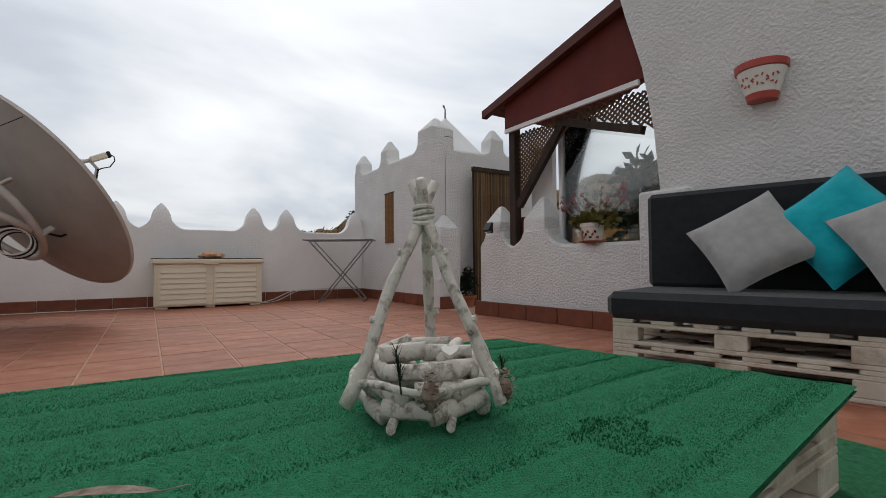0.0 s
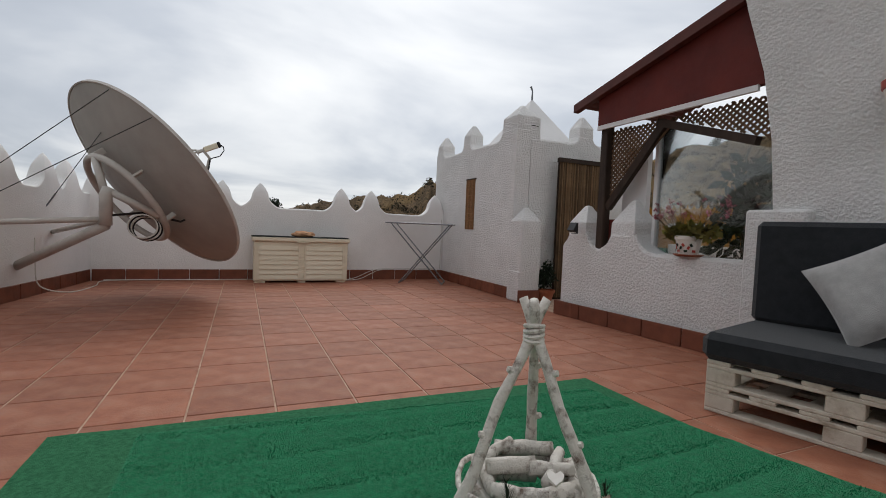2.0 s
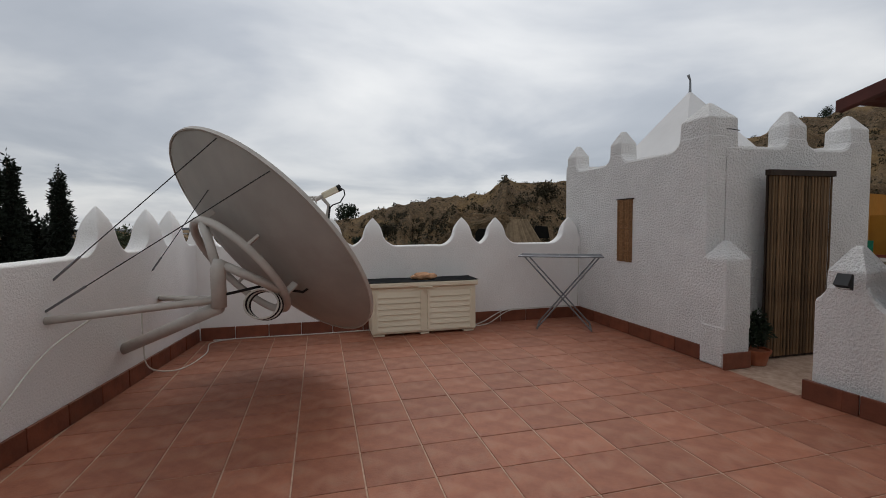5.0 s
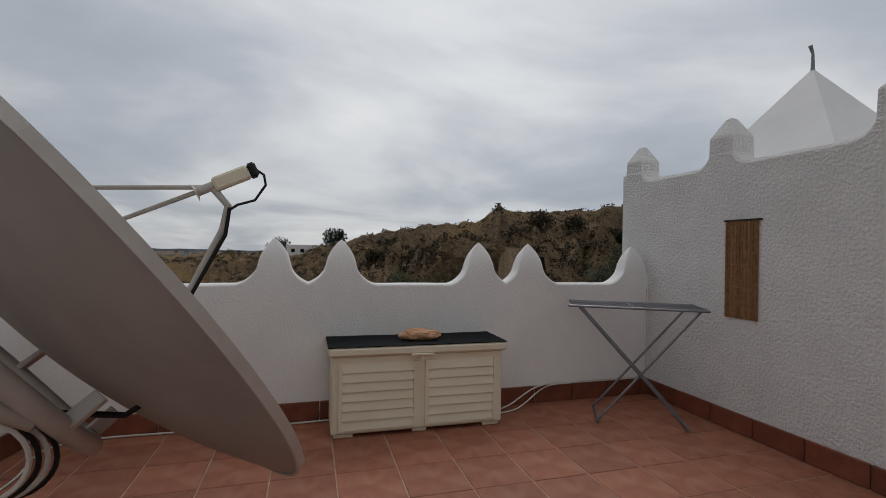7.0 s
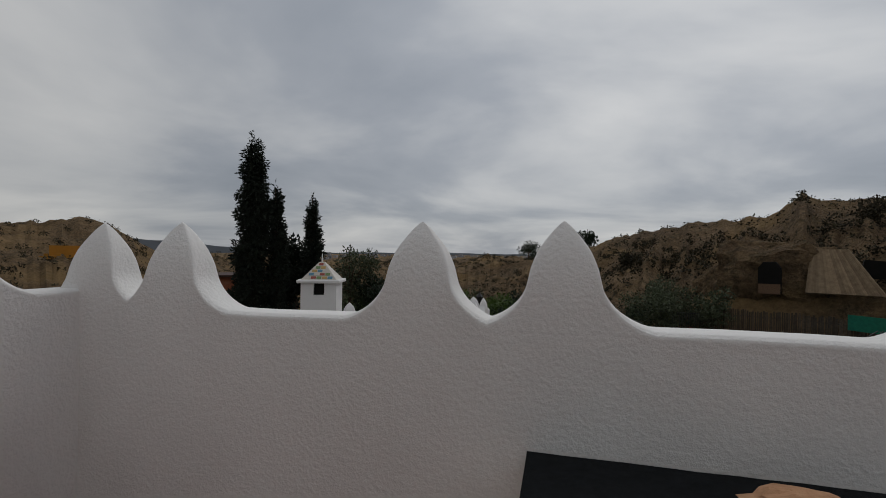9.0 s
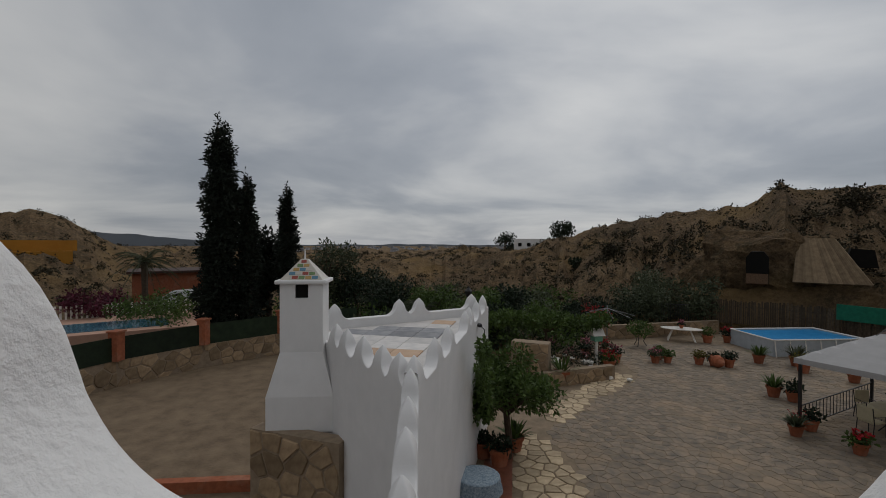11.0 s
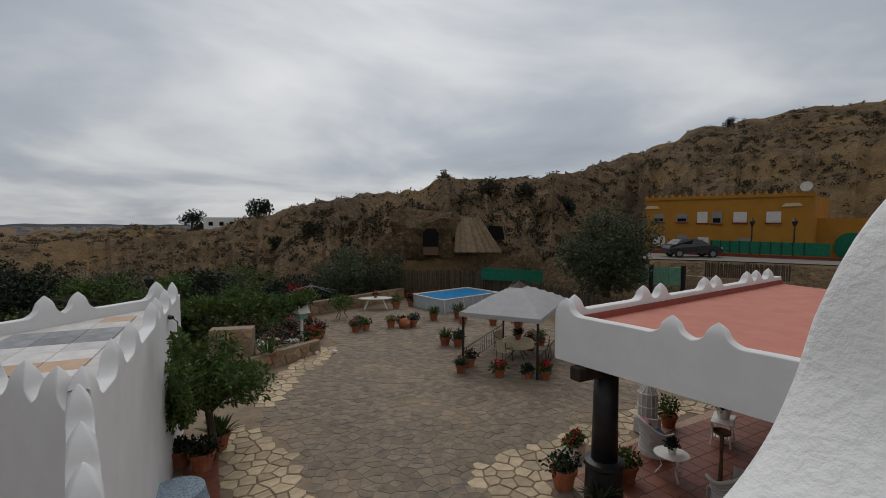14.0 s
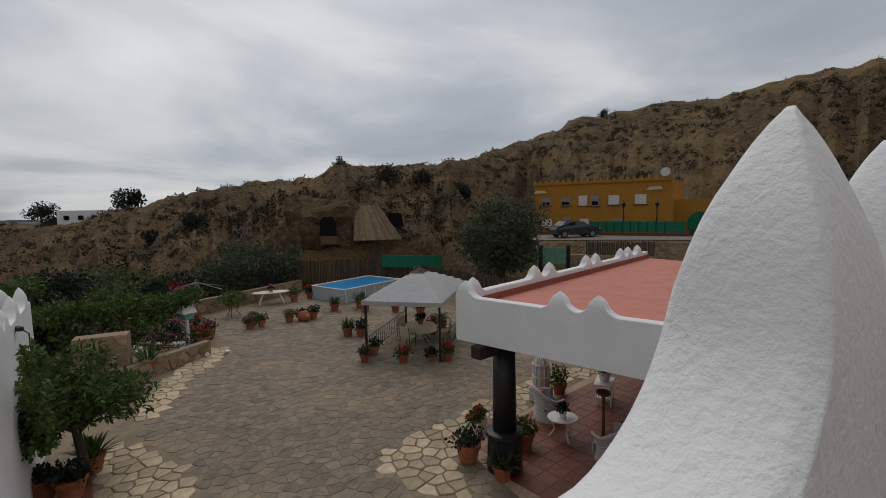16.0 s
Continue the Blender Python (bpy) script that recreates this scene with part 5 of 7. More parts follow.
# ---- the courtyard and beyond ----
SITE = LAND
def cy(x, y):
    return x * 1.013 + 0.41, y * 1.013 + 0.12


def polar(az, r):
    return OX + r * math.sin(radians(az)), OY + r * math.cos(radians(az))


def on_land(az, r, sink=0.1):
    z, x, y = ground_z(az, r)
    return x, y, z - sink


# annex roof slabs and chimney
v0, vx = Vector((*LA, 0)), (Vector((*LB, 0)) - Vector((*LA, 0))).normalized()
vy = Vector((-vx.y, vx.x, 0))


def in_poly(x, y, poly):
    k = False
    for (x0, y0), (x1, y1) in zip(poly, poly[1:] + poly[:1]):
        if (y0 > y) != (y1 > y) and x < (x1 - x0) * (y - y0) / (y1 - y0) + x0:
            k = not k
    return k


poly = [LA, LB, LC, LD]
mk = 0
for i in range(14):
    for j in range(10):
        c = v0 + vx * (0.3 + 0.62 * i) + vy * (0.31 + 0.62 * j)
        if all(in_poly(*(c + vx * a + vy * e)[:2], poly) for a in (-0.42, 0.42) for e in (-0.42, 0.42)):
            far = i * 0.62 > 5.2 - 0.1 * j
            mt = MARBLEO if (i > 9 or (i == 4 and j < 3)) else (MARBLED if 7 <= i <= 8 else MARBLE)
            mk += 1
            o = part("slab", Build().box(-0.305, -0.305, 0, 0.305, 0.305, 0.03, bev=0.004), mt, annex_roof, at=Matrix.Translation(c + Vector((0, 0, -0.80))) @ Matrix.Rotation(math.atan2(vx.y, vx.x), 4, "Z"))
chx, chy = polar(-23.8, 9.6)
chim = thing("chimney", "tall white chimney with a mosaic-tiled pyramid cap", "chimney", at=pose(chx, chy, 0, 0, 0, 12))


def frustum(b, x0, y0, z0, x1, y1, z1, sx0=0.0):
    return b.add([(-x0 + sx0, -y0, z0), (x0 + sx0, -y0, z0), (x0 + sx0, y0, z0), (-x0 + sx0, y0, z0), (-x1, -y1, z1), (x1, -y1, z1), (x1, y1, z1), (-x1, y1, z1)],
                 [(3, 2, 1, 0), (4, 5, 6, 7), (0, 1, 5, 4), (1, 2, 6, 5), (2, 3, 7, 6), (3, 0, 4, 7)])


part("plinth", frustum(Build(), 0.78, 0.6, -2.25, 0.78, 0.6, -1.55), SMOOTHW, chim)
part("shoulder", frustum(Build(), 0.78, 0.6, -1.55, 0.50, 0.42, -0.7), SMOOTHW, chim)
part("shaft", Build().box(-0.5, -0.42, -0.7, 0.5, 0.42, 0.38), SMOOTHW, chim)
for x0, y0, x1 in ((-0.5, -0.42, -0.14), (0.16, -0.42, 0.5), (-0.14, 0.3, 0.16)):
    part("cheek", Build().box(x0, y0, 0.38, x1, 0.42, 0.66), SMOOTHW, chim)
part("flue", Build().box(-0.13, -0.38, 0.385, 0.15, 0.29, 0.65), WINDK, chim, "dark flue opening")
part("slab", Build().box(-0.60, -0.52, 0.66, 0.60, 0.52, 0.74, bev=0.02), SMOOTHW, chim)
part("cap", frustum(Build(), 0.50, 0.42, 0.741, 0.08, 0.07, 1.15), MOS[0], chim)
for k in range(5):
    for q in range(5 - k):
        w = 0.78 - 0.16 * k
        z = 0.755 + k * 0.078
        t = (z + 0.035 - 0.741) / 0.409
        yy = -(0.42 - 0.35 * t) - 0.006
        m = Matrix.Translation((-w / 2 + (q + 0.5) * w / (5 - k), yy, z + 0.035)) @ Matrix.Rotation(-0.7, 4, "X")
        part("mosaic_tile", Build().box(-w / (5 - k) * 0.44, -0.006, -0.034, w / (5 - k) * 0.44, 0.006, 0.034, m), MOS[(k * 3 + q * 2) % 5], chim)
part("finial", Build().tube([(0, 0, 1.1), (0, 0, 1.36)], [0.03, 0.012], 8), SMOOTHW, chim)
chim.scale = (0.84, 0.84, 1.0)


# stone walls: pieces set in mortar on an upright face
def stone_wall(name, label, p0, p1, z0, z1, step=0.42, thick=0.35):
    p0, p1 = Vector((*p0, 0)), Vector((*p1, 0))
    ln = (p1 - p0).length
    d = (p1 - p0) / ln
    nrm = Vector((d.y, -d.x, 0))
    w = tagged(part(name, Build().add([p0 + Vector((0, 0, z0)), p1 + Vector((0, 0, z0)), p1 + Vector((0, 0, z1)), p0 + Vector((0, 0, z1)), p0 - nrm * thick + Vector((0, 0, z0)), p1 - nrm * thick + Vector((0, 0, z0)), p1 - nrm * thick + Vector((0, 0, z1)), p0 - nrm * thick + Vector((0, 0, z1))],
                                      [(0, 1, 2, 3), (7, 6, 5, 4), (3, 2, 6, 7), (0, 4, 5, 1), (1, 5, 6, 2), (0, 3, 7, 4)]), MORTAR), label, kind="structure")
    B = Matrix((d, Vector((0, 0, 1)), nrm)).transposed().to_4x4()
    for c, cell in cells([(0, 0), (ln, 0), (ln, z1 - z0), (0, z1 - z0)], step, 0.05, rnd):
        cell = [(min(max(x, 0.02), ln - 0.02), min(max(y, 0.02), z1 - z0 - 0.02)) for x, y in cell]
        part("stone", slab(cell, c, -0.02, rnd.uniform(0.02, 0.05), drop=0.02), RUBBLE, w, at=Matrix.Translation(p0 + d * c[0] + Vector((0, 0, z0 + c[1]))) @ B)
    return w


lot = [polar(a, r) for a, r in ((-50, 21), (-43, 22.5), (-35, 24), (-26.7, 25.5), (-18, 27.5))]
for a, c in zip(lot, lot[1:]):
    stone_wall("stone_wall", "ochre rubble wall around the dirt lot", a, c, G - 0.1, G + 1.05, 0.5)
for k, (a, c) in enumerate(zip(lot, lot[1:])):
    fence = thing("mesh_fence", "dark green mesh fence between brick posts on the wall", "fence", group="fence along the lot")
    a, c = Vector((*a, G + 1.05)), Vector((*c, G + 1.05))
    part("screen", Build().add([a, c, c + Vector((0, 0, 0.95)), a + Vector((0, 0, 0.95)), a + Vector((0.03, 0.03, 0)), c + Vector((0.03, 0.03, 0)), c + Vector((0.03, 0.03, 0.95)), a + Vector((0.03, 0.03, 0.95))], [(0, 1, 2, 3), (7, 6, 5, 4), (3, 2, 6, 7)]), LEAF_D, fence)
    part("post", Build().box(-0.2, -0.2, 0, 0.2, 0.2, 1.15, Matrix.Translation(a)).box(-0.25, -0.25, 1.15, 0.25, 0.25, 1.22, Matrix.Translation(a)), POTC, fence, "brick fence post")
stone_wall("stone_base", "rubble stone base under the chimney", (chx - 0.9, chy - 0.55), (chx + 1.1, chy - 1.0), G - 0.2, -2.2, 0.45)
b = Build().prism([(-10.6, 9.5), (-3.2, 11.2), (-3.2, 11.45), (-10.6, 9.75)], G - 0.1, G + 0.25)
solid("brick_kerb", b, POTC, "low broken brick kerb across the dirt lot", "kerb")


# plants
def bush(name, label, at, blobs, n, size, mt, category="shrub", group="", aspect=0.45, trunk=None):
    t = thing(name, label, category, at=Matrix.Translation(at), group=group)
    if trunk:
        r, h = trunk
        part("trunk", Build().tube([(0, 0, 0), (r * 0.4, 0, h * 0.4), (-r * 0.3, r * 0.3, h * 0.8), (0, 0, h)], [r * 1.3, r, r * 0.85, r * 0.6], 9), BARK, t)
        bb = Build()
        for (x, y, z), rad in blobs:
            bb.tube([(0, 0, h * 0.8), (x * 0.5, y * 0.5, (z + h) * 0.5), (x, y, z)], [r * 0.5, r * 0.3, r * 0.12], 6)
        part("limbs", bb, BARK, t)
    part("crown", leaves(rng, [p for p, _ in blobs], [(q if isinstance(q, tuple) else (q, q, q)) for _, q in blobs], n, size, aspect), mt, t)
    return t


def ball(n, r, spread, z, zr, seed):
    q = random.Random(seed)
    return [((q.uniform(-1, 1) * spread, q.uniform(-1, 1) * spread, z + q.uniform(-1, 1) * zr), r * q.uniform(0.6, 1.1)) for _ in range(n)]


def cypress(az, r, h, w, n, seed, base=G):
    q = random.Random(seed)
    blobs = []
    m = 26
    for k in range(m):
        t = k / (m - 1)
        rad = w * (0.55 + 0.75 * t) * (1 - t) ** 0.55 if t < 0.98 else 0.05 * w
        rad = max(rad * q.uniform(0.8, 1.15), 0.06 * w)
        blobs.append(((q.uniform(-0.16, 0.16) * w, q.uniform(-0.16, 0.16) * w, 0.5 + (h - 0.6) * t), (rad, rad, h / m * 1.25)))
    x, y = polar(az, r)
    return bush("cypress_tree", "tall narrow dark green cypress", (x, y, base), blobs, n, 0.22, LEAF_C, "tree", "cypresses", 0.35, trunk=(0.22, h * 0.75))


cypress(-33.2, 25.6, 11.95, 1.55, 30000, 1)
cypress(-30.5, 25.6, 9.35, 0.78, 13000, 2)
cypress(-26.1, 26.6, 8.95, 0.76, 13000, 3)
x, y = polar(-28.2, 29)
bush("dark_tree", "dark conifer with an irregular crown", (x, y, G), ball(14, 1.0, 0.9, 3.6, 2.4, 4), 5000, 0.3, LEAF_C, "tree", trunk=(0.18, 4))
for az, r, h, s, n, lb, mt, seed in ((-21.5, 33, 6.2, 1.5, 3200, "slender tree with open grey-green crown", LEAF_O, 11), (-18, 34, 4.4, 1.6, 3000, "rounded dark green tree behind the annex", LEAF_D, 12), (-13.5, 32, 3.2, 1.5, 3000, "rounded dark green tree behind the annex", LEAF_D, 13),
                                  (-8.5, 30, 3.0, 1.4, 3000, "rounded green garden tree with dense crown", LEAF_G, 14), (-3.5, 29, 3.0, 1.5, 3000, "rounded green garden tree with dense crown", LEAF_G, 15), (1.2, 30, 3.1, 1.3, 2600, "rounded green garden tree with dense crown", LEAF_D, 16), (-16, 40, 3.4, 1.9, 2600, "rounded dark green tree behind the annex", LEAF_D, 17), (-6.5, 38, 2.2, 1.6, 2600, "rounded grey-green olive tree behind the garden", LEAF_O, 18)):
    x, y = polar(az, r)
    bush("garden_tree", lb, (x, y, G - 0.3), ball(12, 0.95 * s / 1.5, s * 0.75, h * 0.68, h * 0.26, seed), n, 0.22, mt, "tree", trunk=(0.13, h * 0.6))


def palm(az, r, h, n, seed, size=2.0):
    q = random.Random(seed)
    x, y = polar(az, r)
    t = thing("palm_tree", "fan palm with arching grey-green fronds", "tree", at=pose(x, y, G - 0.2), group="palms")
    part("trunk", Build().tube([(0, 0, 0), (0.05, 0, h * 0.5), (0, 0, h)], [0.3, 0.22, 0.25], 10), BARK, t)
    for k in range(n):
        a, e = q.uniform(0, 6.28), q.uniform(-0.3, 1.3)
        b, pts = Build(), []
        for i in range(9):
            u = i / 8
            rad = size * u
            pts.append(Vector((math.cos(a) * rad * math.cos(e * 0.8), math.sin(a) * rad * math.cos(e * 0.8), h + math.sin(e) * rad - 0.55 * size * u * u)))
        b.tube(pts, [0.03 * (1 - i / 9) + 0.006 for i in range(9)], 4)
        for i in range(1, 9):
            for s in (-1, 1):
                for j in range(3):
                    p0 = pts[i].lerp(pts[i - 1], j / 3)
                    side = (pts[i] - pts[i - 1]).normalized().cross(Vector((0, 0, 1))).normalized() * s
                    d = (pts[i] - pts[i - 1]).normalized() * 0.22 + side * 0.34 * (1.15 - i / 9) + Vector((0, 0, -0.12))
                    b.add([p0 + Vector((0, 0, 0.02)), p0 - Vector((0, 0, 0.02)) + d * 0.4, p0 + d], [(0, 1, 2)])
        part("frond", b, LEAF_P, t)
    return t


palm(-40.5, 44, 4.4, 34, 1, 2.6)
palm(-9.8, 25.5, 2.1, 30, 2, 1.7)
palm(-5.0, 24, 1.9, 26, 3, 1.5)
palm(-12.4, 27, 1.8, 22, 4, 1.4)
q = random.Random(8)
x, y = polar(-13.8, 22)
cact = thing("cactus_clump", "clump of tall dark columnar cactus", "cactus", at=pose(x, y, G))
for k in range(24):
    a, rr_ = q.uniform(0, 6.28), q.uniform(0, 1.1)
    hh_ = q.uniform(1.3, 2.9)
    part("stem", Build().tube([(rr_ * math.cos(a), rr_ * math.sin(a), 0), (rr_ * 1.15 * math.cos(a), rr_ * 1.15 * math.sin(a), hh_ * 0.9), (rr_ * 1.16 * math.cos(a), rr_ * 1.16 * math.sin(a), hh_)], [0.10, 0.095, 0.03], 7), LEAF_D, cact)
x, y = polar(-43, 40)
bush("bougainvillea", "dark magenta bougainvillea hedge", (x, y, G), ball(10, 1.0, 2.2, 1.2, 0.5, 21), 2600, 0.25, mat("bract", (0.10, 0.012, 0.03), (0.06, 0.008, 0.02), 3, 0.7, var=0.3), "hedge")
x, y = polar(-39, 36)
bush("hedge", "clipped dense green hedge", (x, y, G), ball(12, 1.0, 2.4, 1.2, 0.6, 22), 3500, 0.22, LEAF_G, "hedge")

# the tree beside the annex and its pots
tx, ty = cy(-1.1, 12.6)
bush("citrus_tree", "rounded citrus tree with glossy leaves beside the annex", (tx, ty, G), ball(24, 0.52, 0.95, 2.0, 0.5, 31), 9500, 0.13, LEAF_G, "tree", trunk=(0.10, 1.5))
bush("climber", "trailing leafy climber hanging down the white wall", (LB[0] - 0.25, 11.4, G), [((0.42, -0.6 + 0.35 * k, 2.9 - 0.35 * k + 0.2 * (k % 2)), (0.16, 0.3, 0.28)) for k in range(-2, 6)], 1600, 0.11, LEAF_G, "climber")


def potted(x, y, r, h, mt, n, size, kind, label, z=G, flower=None, pot=POTC):
    t = thing("potted_plant", label, "potted plant", at=pose(x, y, z), group="pots in the courtyard")
    part("pot", Build().lathe(pot_prof(r, r * 1.5), 18), pot, t)
    part("soil", Build().lathe([(r * 0.87, r * 1.25), (0.01, r * 1.28)], 14, cap=False), BARK, t)
    if kind == "spiky":
        b = Build()
        for k in range(n):
            a, e, l = rnd.uniform(0, 6.28), rnd.uniform(0.35, 1.35), h * rnd.uniform(0.7, 1.1)
            d = Vector((math.cos(a) * math.cos(e), math.sin(a) * math.cos(e), math.sin(e)))
            p0 = Vector((0.3 * r * math.cos(a), 0.3 * r * math.sin(a), r * 1.3))
            w = Vector((-math.sin(a), math.cos(a), 0)) * size
            m1 = p0 + d * l * 0.6
            e1 = p0 + d * l + Vector((0, 0, -0.12 * l))
            b.add([p0 - w * 0.6, p0 + w * 0.6, m1 + w, m1 - w, e1], [(0, 1, 2, 3), (3, 2, 4)])
        part("foliage", b, mt, t)
    else:
        part("foliage", leaves(rng, [(0, 0, r * 1.4 + h * 0.45), (r * 0.5, 0, r * 1.4 + h * 0.35), (-r * 0.5, r * 0.2, r * 1.4 + h * 0.3)], [(r * 1.1, r * 1.1, h * 0.5)] * 3, n, size, 0.6), mt, t)
    if flower:
        part("blossom", leaves(rng, [(0, 0, r * 1.5 + h * 0.75)], [(r * 1.2, r * 1.2, h * 0.35)], 70, size * 0.8, 0.9), flower, t)
    return t


POTS = [(8.7, 23.5, 0.22, 0.35, "leafy", LEAF_D, None), (6.1, 23.6, 0.24, 0.35, "leafy", LEAF_O, FLOWP), (6.7, 23.7, 0.22, 0.4, "leafy", LEAF_G, None), (6.5, 24.3, 0.22, 0.45, "leafy", LEAF_G, None),
        (8.1, 23.6, 0.24, 0.4, "leafy", LEAF_Y, None), (9.3, 23.3, 0.26, 0.45, "leafy", LEAF_D, None), (11.1, 24.3, 0.28, 0.7, "spiky", LEAF_G, None), (9.0, 19.1, 0.27, 0.6, "spiky", LEAF_G, None), (9.4, 18.6, 0.25, 0.5, "leafy", LEAF_D, None),
        (7.6, 15.3, 0.22, 0.5, "spiky", LEAF_O, FLOWR), (8.3, 15.8, 0.24, 0.4, "leafy", LEAF_D, None), (8.6, 14.2, 0.22, 0.3, "leafy", LEAF_G, FLOWR), (9.95, 13.2, 0.22, 0.35, "leafy", LEAF_G, FLOWR), (9.5, 13.6, 0.18, 0.3, "leafy", LEAF_D, None),
        (12.6, 24.0, 0.3, 0.8, "spiky", LEAF_P, None), (12.2, 22.8, 0.3, 0.5, "leafy", LEAF_Y, None), (13.4, 21.5, 0.26, 0.4, "leafy", LEAF_G, FLOWW), (14.0, 20.0, 0.26, 0.5, "leafy", LEAF_D, None),
        (-0.9, 13.1, 0.28, 0.6, "spiky", LEAF_G, None), (-1.3, 12.2, 0.3, 0.35, "leafy", LEAF_D, None), (-1.75, 12.6, 0.3, 0.25, "leafy", LEAF_D, None), (1.2, 19.6, 0.36, 0.9, "spiky", LEAF_G, None),
        (3.6, 22.0, 0.3, 0.4, "leafy", LEAF_G, FLOWR), (4.2, 23.4, 0.28, 0.45, "leafy", LEAF_D, FLOWP), (3.9, 24.6, 0.28, 0.5, "leafy", LEAF_O, FLOWR), (3.0, 24.4, 0.28, 0.5, "leafy", LEAF_D, FLOWP), (10.6, 28.8, 0.3, 0.6, "leafy", LEAF_G, None), (11.8, 29.0, 0.28, 0.5, "leafy", LEAF_D, FLOWR),
        (12.0, 16.5, 0.25, 0.5, "leafy", LEAF_D, FLOWR), (12.8, 16.8, 0.25, 0.5, "leafy", LEAF_G, None)]
LBL = {"spiky": "clay pot with strappy green leaves on the paving", "leafy": "clay pot with a leafy bush on the paving"}
for x, y, r, h, kd, mt, fl in POTS:
    x, y = cy(x, y)
    potted(x, y, r, h, mt, 60 if kd == "spiky" else 260, 0.035 if kd == "spiky" else 0.11, kd, LBL[kd] if not fl else "clay pot with flowering bush on the paving", G, fl)
x, y = cy(8.75, 23.2)
t = thing("tipped_jar", "clay jar lying on its side on the paving", "jar", at=pose(x, y, G + 0.28, 80, 0, 200))
part("body", Build().lathe([(0.1, -0.35), (0.26, -0.15), (0.3, 0.05), (0.2, 0.25), (0.17, 0.33), (0.2, 0.36), (0.15, 0.34), (0.14, 0.2)], 18), POTC, t)
x, y = cy(6.4, 27.3)
bush("plant_stand", "leafy shrub on a wrought iron stand", (x, y, G), [((0, 0, 1.0), (0.75, 0.75, 0.45))], 900, 0.14, LEAF_G, "plant")
for k in range(3):
    solid("stand_leg", Build().tube([(x + 0.4 * math.cos(k * 2.1), y + 0.4 * math.sin(k * 2.1), G), (x + 0.2 * math.cos(k * 2.1), y + 0.2 * math.sin(k * 2.1), G + 0.3), (x + 0.4 * math.cos(k * 2.1), y + 0.4 * math.sin(k * 2.1), G + 0.65)], 0.02, 6), DARKM, "wrought iron leg under the plant bowl", "stand")

# gazebo
gx, gy = cy(10.87, 16.0)
gaz = thing("gazebo", "grey canvas gazebo on dark metal posts", "gazebo", at=pose(gx, gy, G, 0, 0, 36))
gw, gd = 2.6, 1.5
for sx in (-1, 1):
    for sy in (-1, 1):
        part("post", Build().box(sx * gw - 0.04, sy * gd - 0.04, 0, sx * gw + 0.04, sy * gd + 0.04, 2.3), DARKM, gaz)
rows = []
zz = lambda u, v: 2.30 + 0.95 * (1 - max(abs(u), abs(v))) ** 0.9
b = Build().grid([[((gw + 0.12) * u / 6, (gd + 0.12) * v / 6, zz(u / 6, v / 6)) for v in range(-6, 7)] for u in range(-6, 7)])
part("canopy", b, CANVAS, gaz, "sagging grey canvas canopy")
q4 = [(-gw - 0.13, -gd - 0.13), (gw + 0.13, -gd - 0.13), (gw + 0.13, gd + 0.13), (-gw - 0.13, gd + 0.13), (-gw - 0.13, -gd - 0.13)]
for (x0, y0), (x1, y1) in zip(q4, q4[1:]):
    part("valance", Build().grid([[(x0 + (x1 - x0) * k / 8, y0 + (y1 - y0) * k / 8, z) for k in range(9)] for z in (2.31, 2.14)]), CANVAS, gaz)
part("vent_cap", Build().add([(-0.5, -0.3, 3.10), (0.5, -0.3, 3.10), (0.5, 0.3, 3.10), (-0.5, 0.3, 3.10), (0, 0, 3.32)], [(0, 1, 4), (1, 2, 4), (2, 3, 4), (3, 0, 4)]), BROWNP, gaz)
for a in range(4):
    part("roof_strut", Build().tube([(0.1 * math.cos(a * 1.57), 0.1 * math.sin(a * 1.57), 3.38), (0.8 * math.cos(a * 1.57 + 0.78), 0.5 * math.sin(a * 1.57 + 0.78), 3.02)], 0.018, 6), DARKM, gaz)
for sy, x0, x1 in ((-gd, -gw, gw), (gd, -gw, gw)):
    for z in (0.12, 0.78):
        part("rail", Build().box(x0, sy - 0.015, z, x1, sy + 0.015, z + 0.03), DARKM, gaz)
    for k in range(22):
        xx = x0 + (x1 - x0) * (k + 0.5) / 22
        part("baluster", Build().box(xx - 0.008, sy - 0.008, 0.12, xx + 0.008, sy + 0.008, 0.8), DARKM, gaz)
dt = thing("dining_table", "oval garden table with a cream cloth", "table", at=pose(gx, gy, G, 0, 0, -40))
part("tablecloth_top", Build().lathe([(0.02, 0.76), (0.62, 0.76), (0.66, 0.745), (0.72, 0.5), (0.7, 0.48)], 28), CLOTH, dt, "draped cream cloth")
for a in range(4):
    part("leg", Build().tube([(0.5 * math.cos(a * 1.57 + 0.6), 0.5 * math.sin(a * 1.57 + 0.6), 0), (-0.3 * math.cos(a * 1.57 + 0.6), -0.3 * math.sin(a * 1.57 + 0.6), 0.74)], 0.02, 6), DARKM, dt)
potted(gx, gy, 0.16, 0.3, LEAF_D, 200, 0.1, "leafy", "small leafy plant in a bowl on the table", G + 0.765)


def garden_chair(m):
    t = tagged(new("garden_chair"), "dark metal garden chair with pale seat pad", "chair", "chairs round the table")
    t.matrix_basis = SITE @ m
    for x in (-0.24, 0.24):
        part("leg", Build().tube([(x, -0.24, 0), (x, -0.22, 0.62), (x, 0.2, 0.64)], 0.014, 6), DARKM, t)
        part("leg", Build().tube([(x, 0.28, 0), (x, 0.22, 0.45), (x, 0.3, 0.92)], 0.014, 6), DARKM, t)
    part("seat", Build().box(-0.24, -0.24, 0.42, 0.24, 0.22, 0.47, bev=0.02), CLOTH, t)
    part("backrest", Build().box(-0.23, 0.23, 0.5, 0.23, 0.27, 0.92, bev=0.015), CLOTH, t)
    return t


